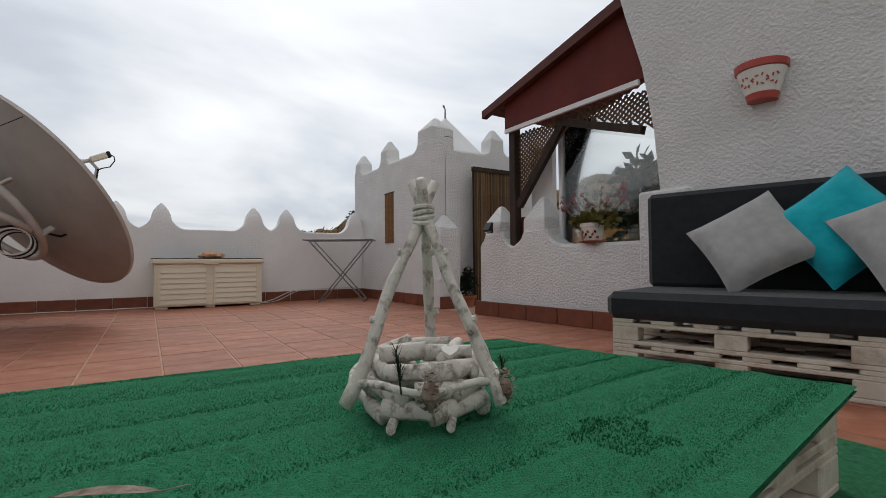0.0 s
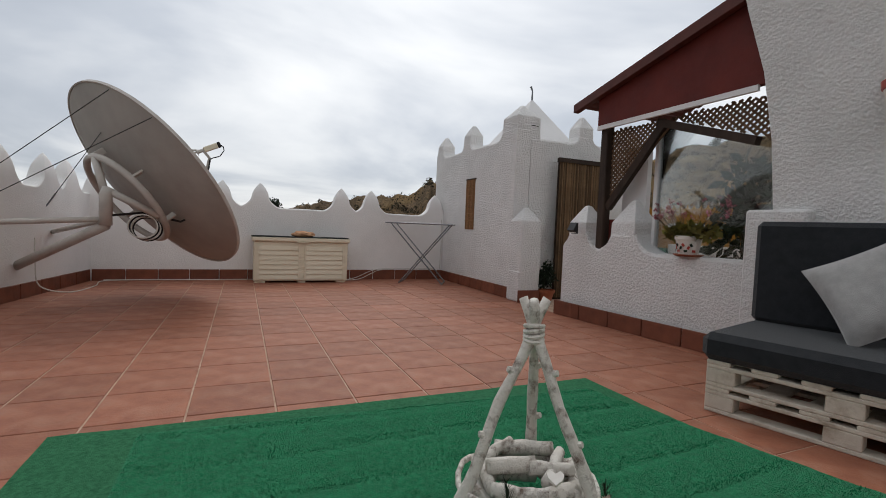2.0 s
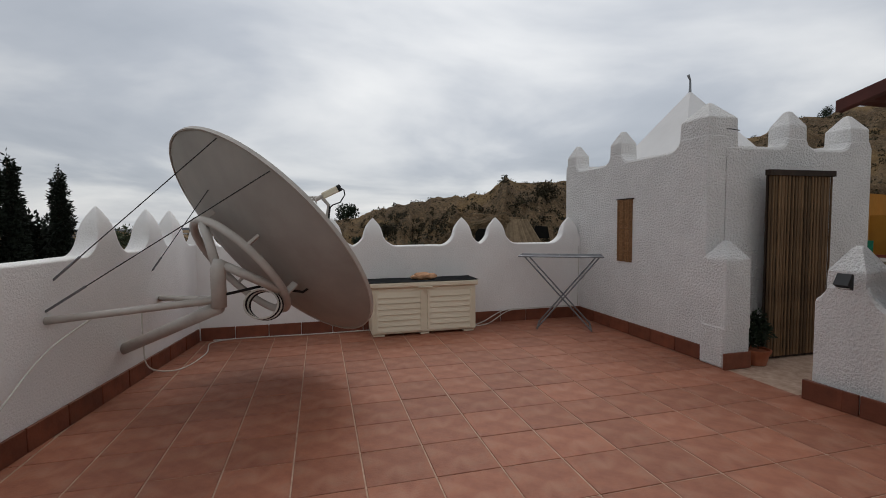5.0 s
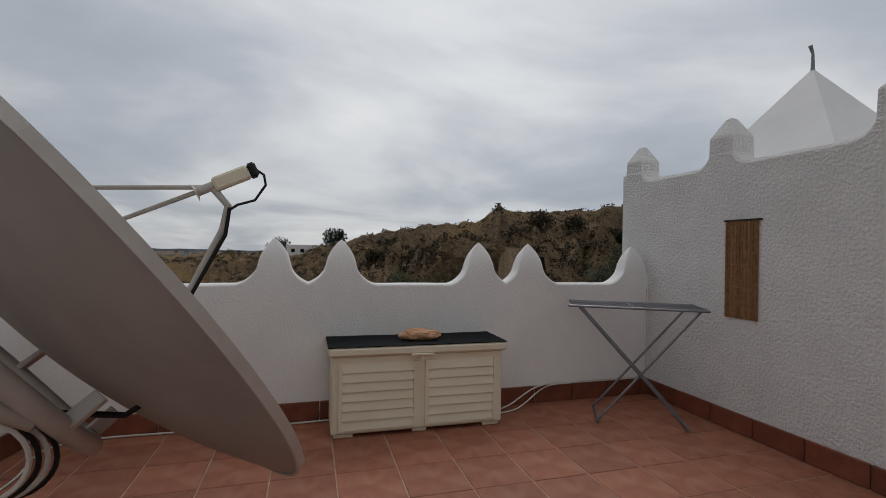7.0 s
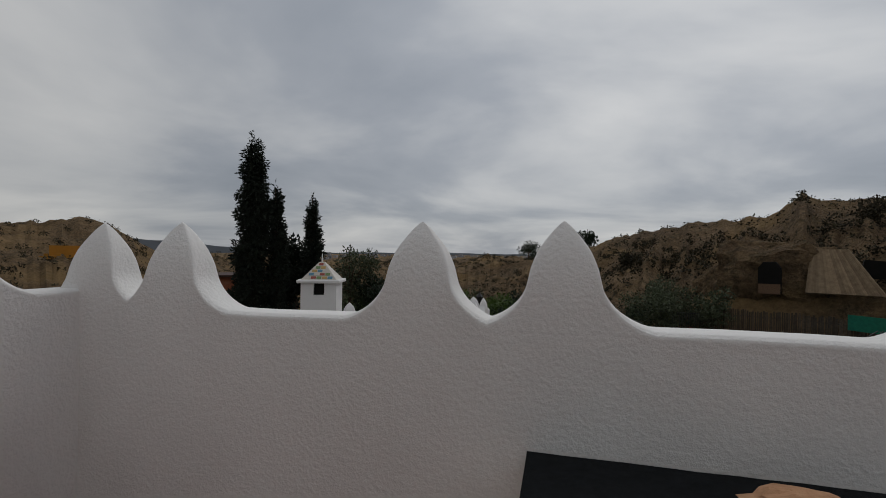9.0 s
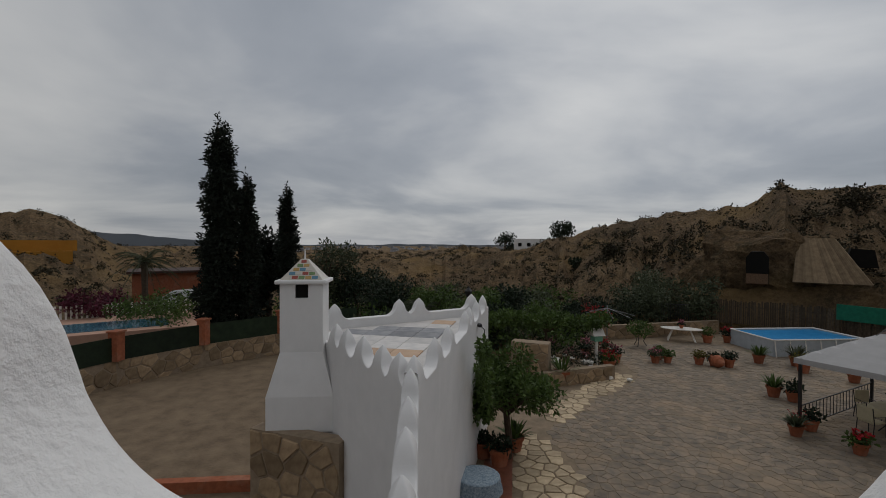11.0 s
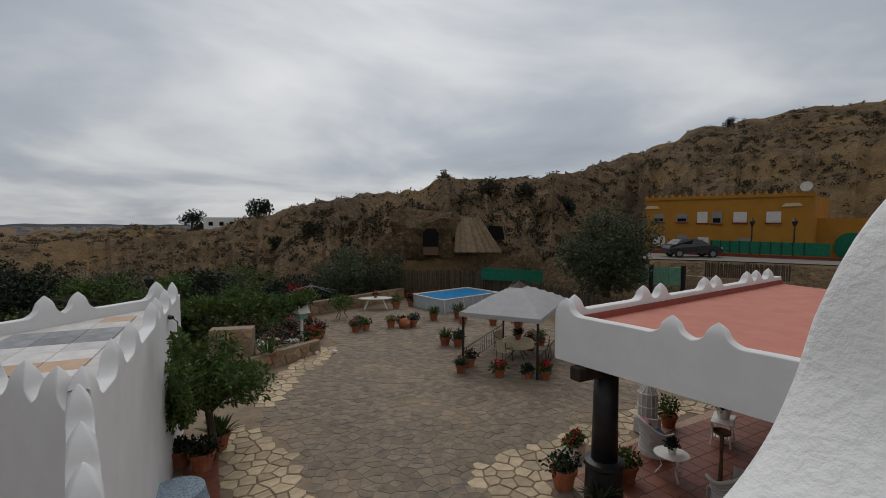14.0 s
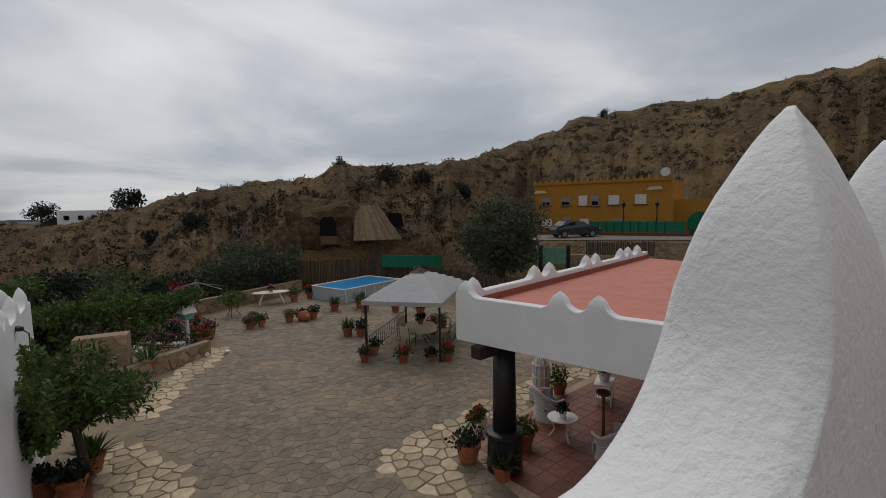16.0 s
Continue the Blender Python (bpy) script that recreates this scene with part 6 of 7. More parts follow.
ch = None
for a in (200, 95, 320, 20):
    m = Matrix.Translation((gx + 1.05 * math.cos(radians(a)), gy + 1.05 * math.sin(radians(a)), G)) @ Matrix.Rotation(radians(a - 90), 4, "Z")
    ch = garden_chair(m) if ch is None else (copy_thing(ch, SITE @ m), ch)[1]

# pool
px_, py_ = cy(14.7, 27.8)
pool = thing("frame_pool", "rectangular above-ground pool with grey walls", "pool", at=pose(px_, py_, G, 0, 0, 12))
part("wall", Build().box(-2.6, -1.6, 0, 2.6, -1.52, 0.85).box(-2.6, 1.52, 0, 2.6, 1.6, 0.85).box(-2.6, -1.52, 0, -2.52, 1.52, 0.85).box(2.52, -1.52, 0, 2.6, 1.52, 0.85), POOLG, pool)
part("water", Build().box(-2.52, -1.52, 0.7, 2.52, 1.52, 0.80), BLUEW, pool, "still blue water")
for (x0, y0), (x1, y1) in (((-2.6, -1.6), (2.6, -1.6)), ((2.6, -1.6), (2.6, 1.6)), ((2.6, 1.6), (-2.6, 1.6)), ((-2.6, 1.6), (-2.6, -1.6))):
    part("top_rail", Build().tube([(x0, y0, 0.86), (x1, y1, 0.86)], 0.04, 8), CERAM, pool)
for k in range(7):
    part("upright", Build().tube([(-2.55 + k * 0.85, -1.75, 0), (-2.55 + k * 0.85, -1.62, 0.84)], 0.03, 6), CERAM, pool)

# white plastic table
x, y = cy(9.3, 29.2)
t = thing("plastic_table", "oval white plastic garden table with a flower pot", "table", at=pose(x, y, G, 0, 0, -18))
part("tabletop", Build().lathe([(0.02, 0.70), (0.95, 0.70), (1.0, 0.72), (1.0, 0.745), (0.02, 0.75)], 28, Matrix.Diagonal((1.15, 0.6, 1, 1))), CERAM, t)
for sx in (-1, 1):
    for sy in (-1, 1):
        part("leg", Build().tube([(sx * 0.75, sy * 0.35, 0), (sx * 0.45, sy * 0.2, 0.71)], [0.05, 0.04], 8), CERAM, t)
potted(x, y, 0.14, 0.25, LEAF_D, 120, 0.1, "leafy", "small pot of pink flowers on the table", G + 0.755, FLOWP)
# rotary dryer
x, y = cy(4.6, 27.2)
t = thing("rotary_dryer", "folding rotary clothes dryer with thin arms", "clothes dryer", at=pose(x, y, G))
part("pole", Build().tube([(0, 0, 0), (0, 0, 2.3)], 0.03, 8), STEEL, t)
for k in range(8):
    a = k * math.pi / 4
    part("arm", Build().tube([(0, 0, 2.15), (1.5 * math.cos(a), 1.5 * math.sin(a), 1.75)], 0.014, 5), STEEL, t)
# bird house
x, y = cy(3.1, 22.4)
t = thing("bird_house", "white bird house on a post", "bird house", at=pose(x, y, G, 0, 0, 20))
part("post", Build().box(-0.05, -0.05, 0, 0.05, 0.05, 1.25), CERAM, t)
part("foot", Build().box(-0.4, -0.04, 0, 0.4, 0.04, 0.08).box(-0.04, -0.4, 0, 0.04, 0.4, 0.08), CERAM, t)
part("box", Build().box(-0.2, -0.2, 1.25, 0.2, 0.2, 1.55), GREENM, t)
part("roof", Build().add([(-0.3, -0.3, 1.52), (0.3, -0.3, 1.52), (0.3, 0.3, 1.52), (-0.3, 0.3, 1.52), (-0.3, 0, 1.85), (0.3, 0, 1.85)], [(0, 1, 5, 4), (2, 3, 4, 5), (0, 4, 3), (1, 2, 5)]), CERAM, t)
# rockery and low wall
a, c = cy(0.3, 18.8), cy(3.5, 20.5)
stone_wall("rock_edge", "low ochre rock edging of the flower bed", a, c, G - 0.1, G + 0.6, 0.4, 0.3)
stone_wall("terrace_wall", "rubble retaining wall behind the plants", cy(4.2, 28.5), cy(12.5, 31.8), G - 0.1, G + 0.85, 0.5, 0.3)
stone_wall("pillar_stone", "tall rubble stone pillar under the vine", cy(-0.9, 19.6), cy(0.6, 19.2), G - 0.1, G + 1.7, 0.4, 0.6)
q = random.Random(12)
for k in range(34):
    x, y = cy(q.uniform(1.2, 4.2), q.uniform(20.2, 24.5))
    solid("garden_stone", rock(q.uniform(0.08, 0.2), q.uniform(0.08, 0.18), q.uniform(0.06, 0.14), k, 5), CERAM if q.random() < 0.55 else RUBBLE, "pale rounded stone in the rockery", "stone", group="rockery stones", at=pose(x, y, G + 0.08, 0, 0, k * 40))
x, y = cy(2.4, 23.4)
bush("flower_bed", "mixed low flowering plants in the rockery", (x, y, G), ball(12, 0.55, 1.7, 0.3, 0.15, 41), 2200, 0.12, LEAF_D, "flower bed")
x, y = cy(2.2, 24.6)
bush("red_flowers", "patch of red and pink flowers", (x, y, G), ball(7, 0.4, 1.6, 0.55, 0.2, 42), 400, 0.1, FLOWP, "flowers")
x, y = cy(0.8, 22.4)
bush("vine_pergola", "dense green vine over a pergola", (x, y, G), [((-2.4 + 0.62 * k, 0.25 * math.sin(k), 2.15 + 0.12 * math.sin(k * 1.7)), (0.62, 0.9, 0.34)) for k in range(9)], 6000, 0.17, LEAF_G, "vine", trunk=(0.08, 2.0))
for x, y, r, sc, mt in ((2.2, 27.5, 1.5, 1.5, LEAF_D), (6.0, 31.8, 1.6, 2.0, LEAF_D), (7.5, 32.8, 1.8, 2.4, LEAF_O), (4.2, 31.0, 1.3, 1.6, LEAF_D), (0.5, 27, 1.4, 1.7, LEAF_G), (-1.5, 26.0, 1.3, 1.8, LEAF_D), (9.4, 33.5, 1.5, 2.0, LEAF_O)):
    x, y = cy(x, y)
    bush("garden_shrub", "broad dark green garden shrub", (x, y, G), ball(9, r * 0.55, r * 0.75, sc * 0.7, sc * 0.35, int(x * 7 + y)), 2600, 0.2, mt, "shrub", "garden shrubs")
x, y = cy(3.2, 29.8)
bush("red_bush", "oleander bush with dark red flowers", (x, y, G), ball(9, 0.6, 1.6, 1.3, 0.4, 52), 700, 0.14, FLOWR, "shrub")

# porch below: column, furniture
x, y = 6.52, 7.10
col = thing("porch_column", "thick dark green round porch column", "column", at=pose(x, y, G))
part("shaft", Build().lathe([(0.27, 0.9), (0.24, 3.0)], 22), DARKM, col, smooth=True)
part("foot", Build().lathe([(0.40, 0), (0.38, 0.75), (0.41, 0.80), (0.41, 0.88), (0.30, 0.92), (0.02, 0.93)], 22), DARKM, col)
part("beam", Build().box(-0.9, -0.14, 2.72, -0.2, 0.14, 2.99, bev=0.02), DARKW, col, "dark timber beam end")
PX, PY = cy(9.5, 6.0)
b = Build().prism([cy(5.0, 4.2), cy(6.0, 8.3), cy(12.7, 8.6), cy(17, 6.5), cy(17, 2.0), cy(6, 2.0)], G - 0.02, G + 0.005)
porch_floor = tagged(part("porch_floor", b, GROUT), "porch floor bed", kind="structure")
tl = None
for i in range(26):
    for j in range(16):
        x0, y0 = 5.6 + i * 0.42, 2.4 + j * 0.42
        if in_poly(x0, y0, [cy(5.3, 4.2), cy(6.2, 8.0), cy(12.6, 8.3), cy(16, 6.5), cy(16, 2.4), cy(6, 2.4)]) and x0 < 15:
            m = pose(x0, y0, G + 0.006)
            if tl is None:
                tl = part("tile", Build().box(-0.203, -0.203, -0.005, 0.203, 0.203, 0.01, bev=0.003), PATIO, porch_floor, at=m)
            else:
                o = new("tile", tl.data)
                o.parent, o.matrix_basis = porch_floor, m


def wicker_chair(m, label, cush=None, pad=None):
    """A tub-shaped wicker armchair: a woven skirt that flares to the floor, a rolled rim, and a seat."""
    t = tagged(new("wicker_armchair"), label, "armchair", "wicker chairs")
    t.matrix_basis = SITE @ m
    turns = range(-35, 216, 10)
    rows = []
    for i in range(9):
        k = i / 8
        r = []
        for a in turns:
            c = max(0.0, math.sin(radians(a)))
            top = 0.62 + 0.30 * c ** 1.5
            flare = 0.43 - 0.07 * math.sin(k * math.pi) + 0.05 * k
            r.append((flare * math.cos(radians(a)), flare * math.sin(radians(a)) * 0.95, top * k))
        rows.append(r)
    part("shell", Build().grid(rows).grid([[(p[0] * 0.93, p[1] * 0.93, p[2]) for p in r] for r in rows]), WWICK, t, "woven white wicker shell", smooth=True)
    for i in range(1, 8):
        part("weave_band", Build().tube([(p[0] * 1.01, p[1] * 1.01, p[2]) for p in rows[i]], 0.012, 5), WWICK, t, smooth=True)
    part("rim", Build().tube([Vector(p) for p in rows[-1]], 0.042, 8), WWICK, t, smooth=True)
    part("seat", Build().box(-0.33, -0.30, 0.34, 0.33, 0.30, 0.38, bev=0.015), WWICK, t)
    part("front_apron", Build().box(-0.34, -0.31, 0.12, 0.34, -0.28, 0.36, bev=0.01), WWICK, t)
    if cush:
        part("seat_cushion", Build().box(-0.28, -0.27, 0.38, 0.28, 0.27, 0.47, bev=0.04), cush, t, "soft seat cushion")
    if pad:
        part("back_cushion", Build().box(-0.22, -0.05, -0.2, 0.22, 0.05, 0.2, pose(0, 0.22, 0.66, -20), bev=0.045), pad, t, "faded pink back cushion")
    return t


FZ = G + 0.017
TEALC = mat("teal_cloth", (0.02, 0.26, 0.34), (0.014, 0.18, 0.24), 6, 0.9)
wicker_chair(pose(9.28, 7.92, FZ, 0, 0, 62), "white wicker armchair with dark blue and pink cushions", BLUEC, PINKC)
wicker_chair(pose(8.62, 5.65, FZ, 0, 0, 172), "white wicker armchair seen from behind on the tiles")
wicker_chair(pose(12.3, 6.02, FZ, 0, 0, -60), "grey wicker armchair with a teal cushion", TEALC)
x, y = 8.6, 6.99
t = thing("side_table", "small round white iron side table with scroll legs", "table", at=pose(x, y, FZ))
part("tabletop", Build().lathe([(0.02, 0.52), (0.36, 0.52), (0.385, 0.535), (0.37, 0.55), (0.02, 0.55)], 28), CERAM, t)
for k in range(3):
    a = k * 2.1
    for w in (-0.05, 0.05):
        part("leg", Build().tube([(rr_ * math.cos(a + w), rr_ * math.sin(a + w), z_) for rr_, z_ in ((0.34, 0.0), (0.27, 0.10), (0.20, 0.22), (0.24, 0.34), (0.31, 0.42), (0.30, 0.52))], 0.011, 6), CERAM, t)
potted(x, y, 0.11, 0.22, LEAF_D, 160, 0.09, "leafy", "small leafy plant in a white pot", FZ + 0.552, None, CERAM)
x, y = 10.04, 8.74
t = thing("bird_cage", "tall white decorative bird cage on a stand", "cage", at=pose(x, y, G + 0.45))
part("stand", Build().box(-0.26, -0.26, -0.43, 0.26, 0.26, 0.0, bev=0.02), WWICK, t)
for k in range(12):
    a = k * math.pi / 6
    part("bar", Build().tube([(0.25 * math.cos(a), 0.25 * math.sin(a), 0), (0.25 * math.cos(a), 0.25 * math.sin(a), 0.70), (0.24 * math.cos(a), 0.24 * math.sin(a), 0.74), (0.02 * math.cos(a), 0.02 * math.sin(a), 1.02)], 0.012, 5), CERAM, t)
for z in (0.02, 0.36, 0.72):
    part("hoop", Build().tube([(0.26 * math.cos(k * 0.3142), 0.26 * math.sin(k * 0.3142), z) for k in range(21)], 0.016, 6, cap=False), CERAM, t)
part("lining", Build().lathe([(0.23, 0.02), (0.23, 0.72), (0.03, 1.0)], 12, cap=False), WWICK, t, "pale fretwork panels")
part("finial", Build().tube([(0, 0, 1.0), (0, 0, 1.12), (0.04, 0, 1.16), (0, 0, 1.22)], 0.012, 6), DARKM, t)
x, y = 11.35, 7.41
t = thing("flower_stand", "white wooden crossed stand with a lower shelf", "plant stand", at=pose(x, y, FZ, 0, 0, 24))
part("top", Build().box(-0.42, -0.26, 0.60, 0.42, 0.26, 0.64, bev=0.01), CERAM, t)
for sx in (-1, 1):
    for sy in (-1, 1):
        part("leg", Build().tube([(sx * 0.40, sy * 0.22, 0), (sx * 0.30, sy * 0.20, 0.30), (sx * 0.38, sy * 0.22, 0.60)], 0.024, 6), CERAM, t)
for k in range(5):
    part("slat", Build().box(-0.33, -0.2 + k * 0.09, 0.20, 0.33, -0.14 + k * 0.09, 0.22), CERAM, t)
potted(x, y, 0.2, 0.16, LEAF_D, 130, 0.09, "leafy", "white pot of pink flowers on the stand", FZ + 0.642, FLOWP, CERAM)
x, y = 9.21, 6.22
t = thing("candle_stand", "tall rusty metal candle stand", "candle stand", at=pose(x, y, FZ, 0, 0, 15))
part("pole", Build().tube([(0, 0, 0.1), (0.02, 0, 0.6), (0, 0, 1.15)], [0.05, 0.035, 0.045], 8), LATW, t)
for k in range(3):
    part("foot", Build().tube([(0, 0, 0.14), (0.17 * math.cos(k * 2.1), 0.17 * math.sin(k * 2.1), 0.0)], 0.02, 6), LATW, t)
part("bowl", Build().lathe([(0.05, 1.13), (0.17, 1.2), (0.18, 1.26), (0.13, 1.2), (0.01, 1.17)], 16), LATW, t)
x, y = 7.28, 8.73
t = thing("flower_box", "white rectangular flower box with red geraniums", "planter", at=pose(x, y, G, 0, 0, 22))
part("box", Build().box(-0.32, -0.17, 0, 0.32, 0.17, 0.34, bev=0.015), CERAM, t)
part("foliage", leaves(rng, [(-0.15, 0, 0.45), (0.15, 0, 0.45)], [(0.24, 0.2, 0.14)] * 2, 420, 0.09, 0.7), LEAF_G, t)
part("blossom", leaves(rng, [(0.1, 0, 0.55), (-0.18, 0.05, 0.5)], [(0.2, 0.16, 0.08)] * 2, 110, 0.07, 0.9), FLOWR, t)
for x, y, r, h, kd, mt in ((6.11, 7.86, 0.30, 0.42, "leafy", LEAF_D), (7.54, 7.37, 0.27, 0.36, "leafy", LEAF_G), (6.14, 6.83, 0.22, 0.5, "spiky", LEAF_P), (10.92, 8.7, 0.24, 0.62, "leafy", LEAF_G)):
    potted(x, y, r, h, mt, 60 if kd == "spiky" else 320, 0.035 if kd == "spiky" else 0.10, kd, LBL[kd])
x, y = cy(-1.9, 10.2)
t = thing("iron_table", "small round table under a blue woven cloth", "table", at=pose(x + 0.15, y, G))
CHECK = mat("checked_cloth", (0.34, 0.40, 0.45), (0.10, 0.16, 0.22), 24, 0.9, 0.3, 60)
part("tablecloth", Build().lathe([(0.02, 0.72), (0.46, 0.72), (0.49, 0.70), (0.52, 0.55), (0.56, 0.40)], 26), CHECK, t, "blue and white woven cloth")
part("leg", Build().tube([(0, 0, 0), (0, 0, 0.7)], 0.06, 8), DARKM, t)
b = Build().prism([cy(-2.0, 8.6), cy(-1.05, 8.6), cy(-0.95, 12.8), cy(-1.6, 13.4)], G - 0.01, G + 0.012)
tagged(part("annex_step", b, PATIO), "strip of terracotta paving beside the annex", kind="structure")
solid("bullet_camera", Build().box(-0.05, -0.12, -0.04, 0.05, 0.12, 0.04, bev=0.01).tube([(0, 0.1, 0), (-0.1, 0.16, -0.1), (-0.1, 0.16, -0.4)], 0.012, 6), DARKM, "small black camera on the annex wall", "camera", at=pose(LB[0] - 0.05, 12.6, -0.72, 0, 0, 200))

# fences
def fence_run(name, label, pts, z0, h, mt, panel=None):
    for (ax, ay), (bx, by) in zip(pts, pts[1:]):
        t = thing(name, label, "fence", group=name)
        ln = math.hypot(bx - ax, by - ay)
        n = max(2, int(ln / 0.11))
        d = Vector(((bx - ax) / ln, (by - ay) / ln, 0))
        b = Build()
        for k in range(n):
            p0 = Vector((ax, ay, z0)) + d * (k * ln / n)
            b.box(-0.045, -0.02, 0, 0.045, 0.02, h * rnd.uniform(0.93, 1.06), Matrix.Translation(p0) @ Matrix.Rotation(math.atan2(d.y, d.x), 4, "Z") @ Matrix.Rotation(rnd.uniform(-0.03, 0.03), 4, "Y"))
        tagged(part("cane_screen", b, mt, t), kind="stuff")
        part("wire_rail", Build().tube([(ax, ay, z0 + h * 0.75), (bx, by, z0 + h * 0.75)], 0.02, 5), DARKM, t)
        part("post", Build().tube([(ax, ay, z0 - 0.2), (ax, ay, z0 + h * 1.05)], 0.05, 7), BARK, t)


CANE = mat("weathered_cane", (0.10, 0.075, 0.05), (0.05, 0.037, 0.025), 9, 0.9, var=0.35)
fence_run("cane_fence", "weathered brown cane fence behind the pool", [polar(21, 35.5), polar(25, 35.8), polar(29.5, 35.8), polar(34, 35.4), polar(38.5, 34.2)], G + 0.6, 1.5, CANE)
fence_run("cane_fence", "leaning cane fence beside the courtyard", [polar(38.5, 32), polar(42, 29.5), polar(46, 27), polar(50.5, 25)], G + 0.3, 1.6, CANE)
t = thing("iron_railing", "dark iron railing along the courtyard edge", "railing")
p0, p1 = Vector((*polar(14, 33.5), G + 0.85)), Vector((*polar(21, 34), G + 0.85))
for k in range(40):
    p = p0.lerp(p1, k / 39)
    part("baluster", Build().box(p.x - 0.012, p.y - 0.012, p.z, p.x + 0.012, p.y + 0.012, p.z + 1.0), DARKM, t)
part("rail", Build().tube([p0 + Vector((0, 0, 1)), p1 + Vector((0, 0, 1))], 0.025, 6), DARKM, t)
t = thing("green_netting", "green shade netting stretched along the fence", "netting")
a, c = Vector((*polar(33.5, 35), G + 1.5)), Vector((*polar(41, 33.5), G + 1.5))
part("net", Build().add([a, c, c + Vector((0, 0, 0.9)), a + Vector((0, 0, 0.9)), a + Vector((0.04, 0.06, 0)), c + Vector((0.04, 0.06, 0)), c + Vector((0.04, 0.06, 0.9)), a + Vector((0.04, 0.06, 0.9))], [(0, 1, 2, 3), (7, 6, 5, 4), (3, 2, 6, 7)]), GREENS, t)
gate = thing("metal_gate", "pale green sheet metal double gate", "gate")
a, c = Vector((*polar(49.9, 33), -2.55)), Vector((*polar(56.4, 33), -2.55))
for k in range(22):
    p, p2 = a.lerp(c, k / 22), a.lerp(c, (k + 0.85) / 22)
    part("panel", Build().add([p, p2, p2 + Vector((0, 0, 1.15)), p + Vector((0, 0, 1.15)), p + Vector((0.05, 0.06, 0)), p2 + Vector((0.05, 0.06, 0)), p2 + Vector((0.05, 0.06, 1.15)), p + Vector((0.05, 0.06, 1.15))], [(0, 1, 2, 3), (7, 6, 5, 4), (3, 2, 6, 7), (0, 3, 7, 4), (1, 5, 6, 2)]), GREENM, gate)
for k in (0, 0.5, 1.0):
    p = a.lerp(c, k)
    part("gate_post", Build().box(p.x - 0.1, p.y - 0.1, p.z - 0.6, p.x + 0.1, p.y + 0.1, p.z + 1.3), DARKM, gate)
stone_wall("gate_wall", "ochre rubble wall beside the gate", polar(56.6, 33), polar(66, 33), -3.6, -1.9, 0.5)
fence_run("cane_fence", "cane screen on the stone wall", [polar(58.5, 33), polar(62, 33), polar(66, 33)], -1.9, 0.9, CANE)

# olive tree by the gate
x, y = polar(48.4, 29.5)
bush("olive_tree", "large round grey-green olive tree", (x, y, G), ball(44, 1.1, 1.9, 4.1, 1.9, 61), 22000, 0.2, LEAF_O, "tree", trunk=(0.3, 2.4))
x, y, z = on_land(19.5, 36)
bush("big_shrub", "broad grey-green shrub at the foot of the hill", (x, y, G), ball(18, 1.1, 2.2, 2.0, 1.0, 62), 7000, 0.2, LEAF_O, "shrub")


# street lamps
def street_lamp(x, y, z, h):
    t = thing("street_lamp", "black lantern street lamp on a post", "street lamp", at=pose(x, y, z), group="street lamps")
    part("pole", Build().tube([(0, 0, 0), (0, 0, h)], [0.07, 0.05], 8), DARKM, t)
    part("lantern", Build().lathe([(0.08, h), (0.2, h + 0.35), (0.2, h + 0.38), (0.05, h + 0.55), (0.02, h + 0.65)], 6), DARKM, t)
    return t


x, y, z = on_land(36.3, 35.5)
street_lamp(x, y, z - 0.4, 1.9)
x, y = cy(-3.0, 23.5)
street_lamp(x, y, G, 3.0)
for az in (62.5, 66):
    x, y, z = on_land(az, 44)
    street_lamp(x, y, z, 2.6)

# the mustard house
hx0, hy0 = polar(52.4, 50)
hx1, hy1 = polar(72, 46)
hd = Vector((hx1 - hx0, hy1 - hy0, 0))
hl = hd.length
house = thing("mustard_house", "two-storey mustard yellow house with flat battlement roof", "house", at=Matrix.Translation((hx0, hy0, -1.55)) @ Matrix.Rotation(math.atan2(hd.y, hd.x), 4, "Z"))
HL = hl * 0.78
part("wall", Build().box(0, 0, 0, HL, 7, 5.15), MUST, house)
part("parapet", Build().box(-0.1, -0.12, 5.15, HL + 0.1, 0.15, 5.4), MUST, house)
for k in range(int(HL / 0.62)):
    part("battlement", Build().add([(k * 0.62 - 0.14, -0.1, 5.4), (k * 0.62 + 0.14, -0.1, 5.4), (k * 0.62 + 0.14, 0.12, 5.4), (k * 0.62 - 0.14, 0.12, 5.4), (k * 0.62, 0.01, 5.75)], [(0, 1, 4), (1, 2, 4), (2, 3, 4), (3, 0, 4)]), MUST, house)
part("plinth", Build().box(-0.5, -3.4, -0.6, HL + 4, -3.2, 0.55), BRICKRED, house, "brick red front wall")
part("wing", Build().box(HL, 1.5, 0, HL + 4.5, 7, 3.4), MUST, house)
part("arch", Build().lathe([(1.1, 0), (1.1, 0.1)], 20, Matrix.Translation((HL + 2.2, 1.45, 1.2)) @ Matrix.Rotation(radians(90), 4, "X")), GREENS, house, "dark green arched opening")
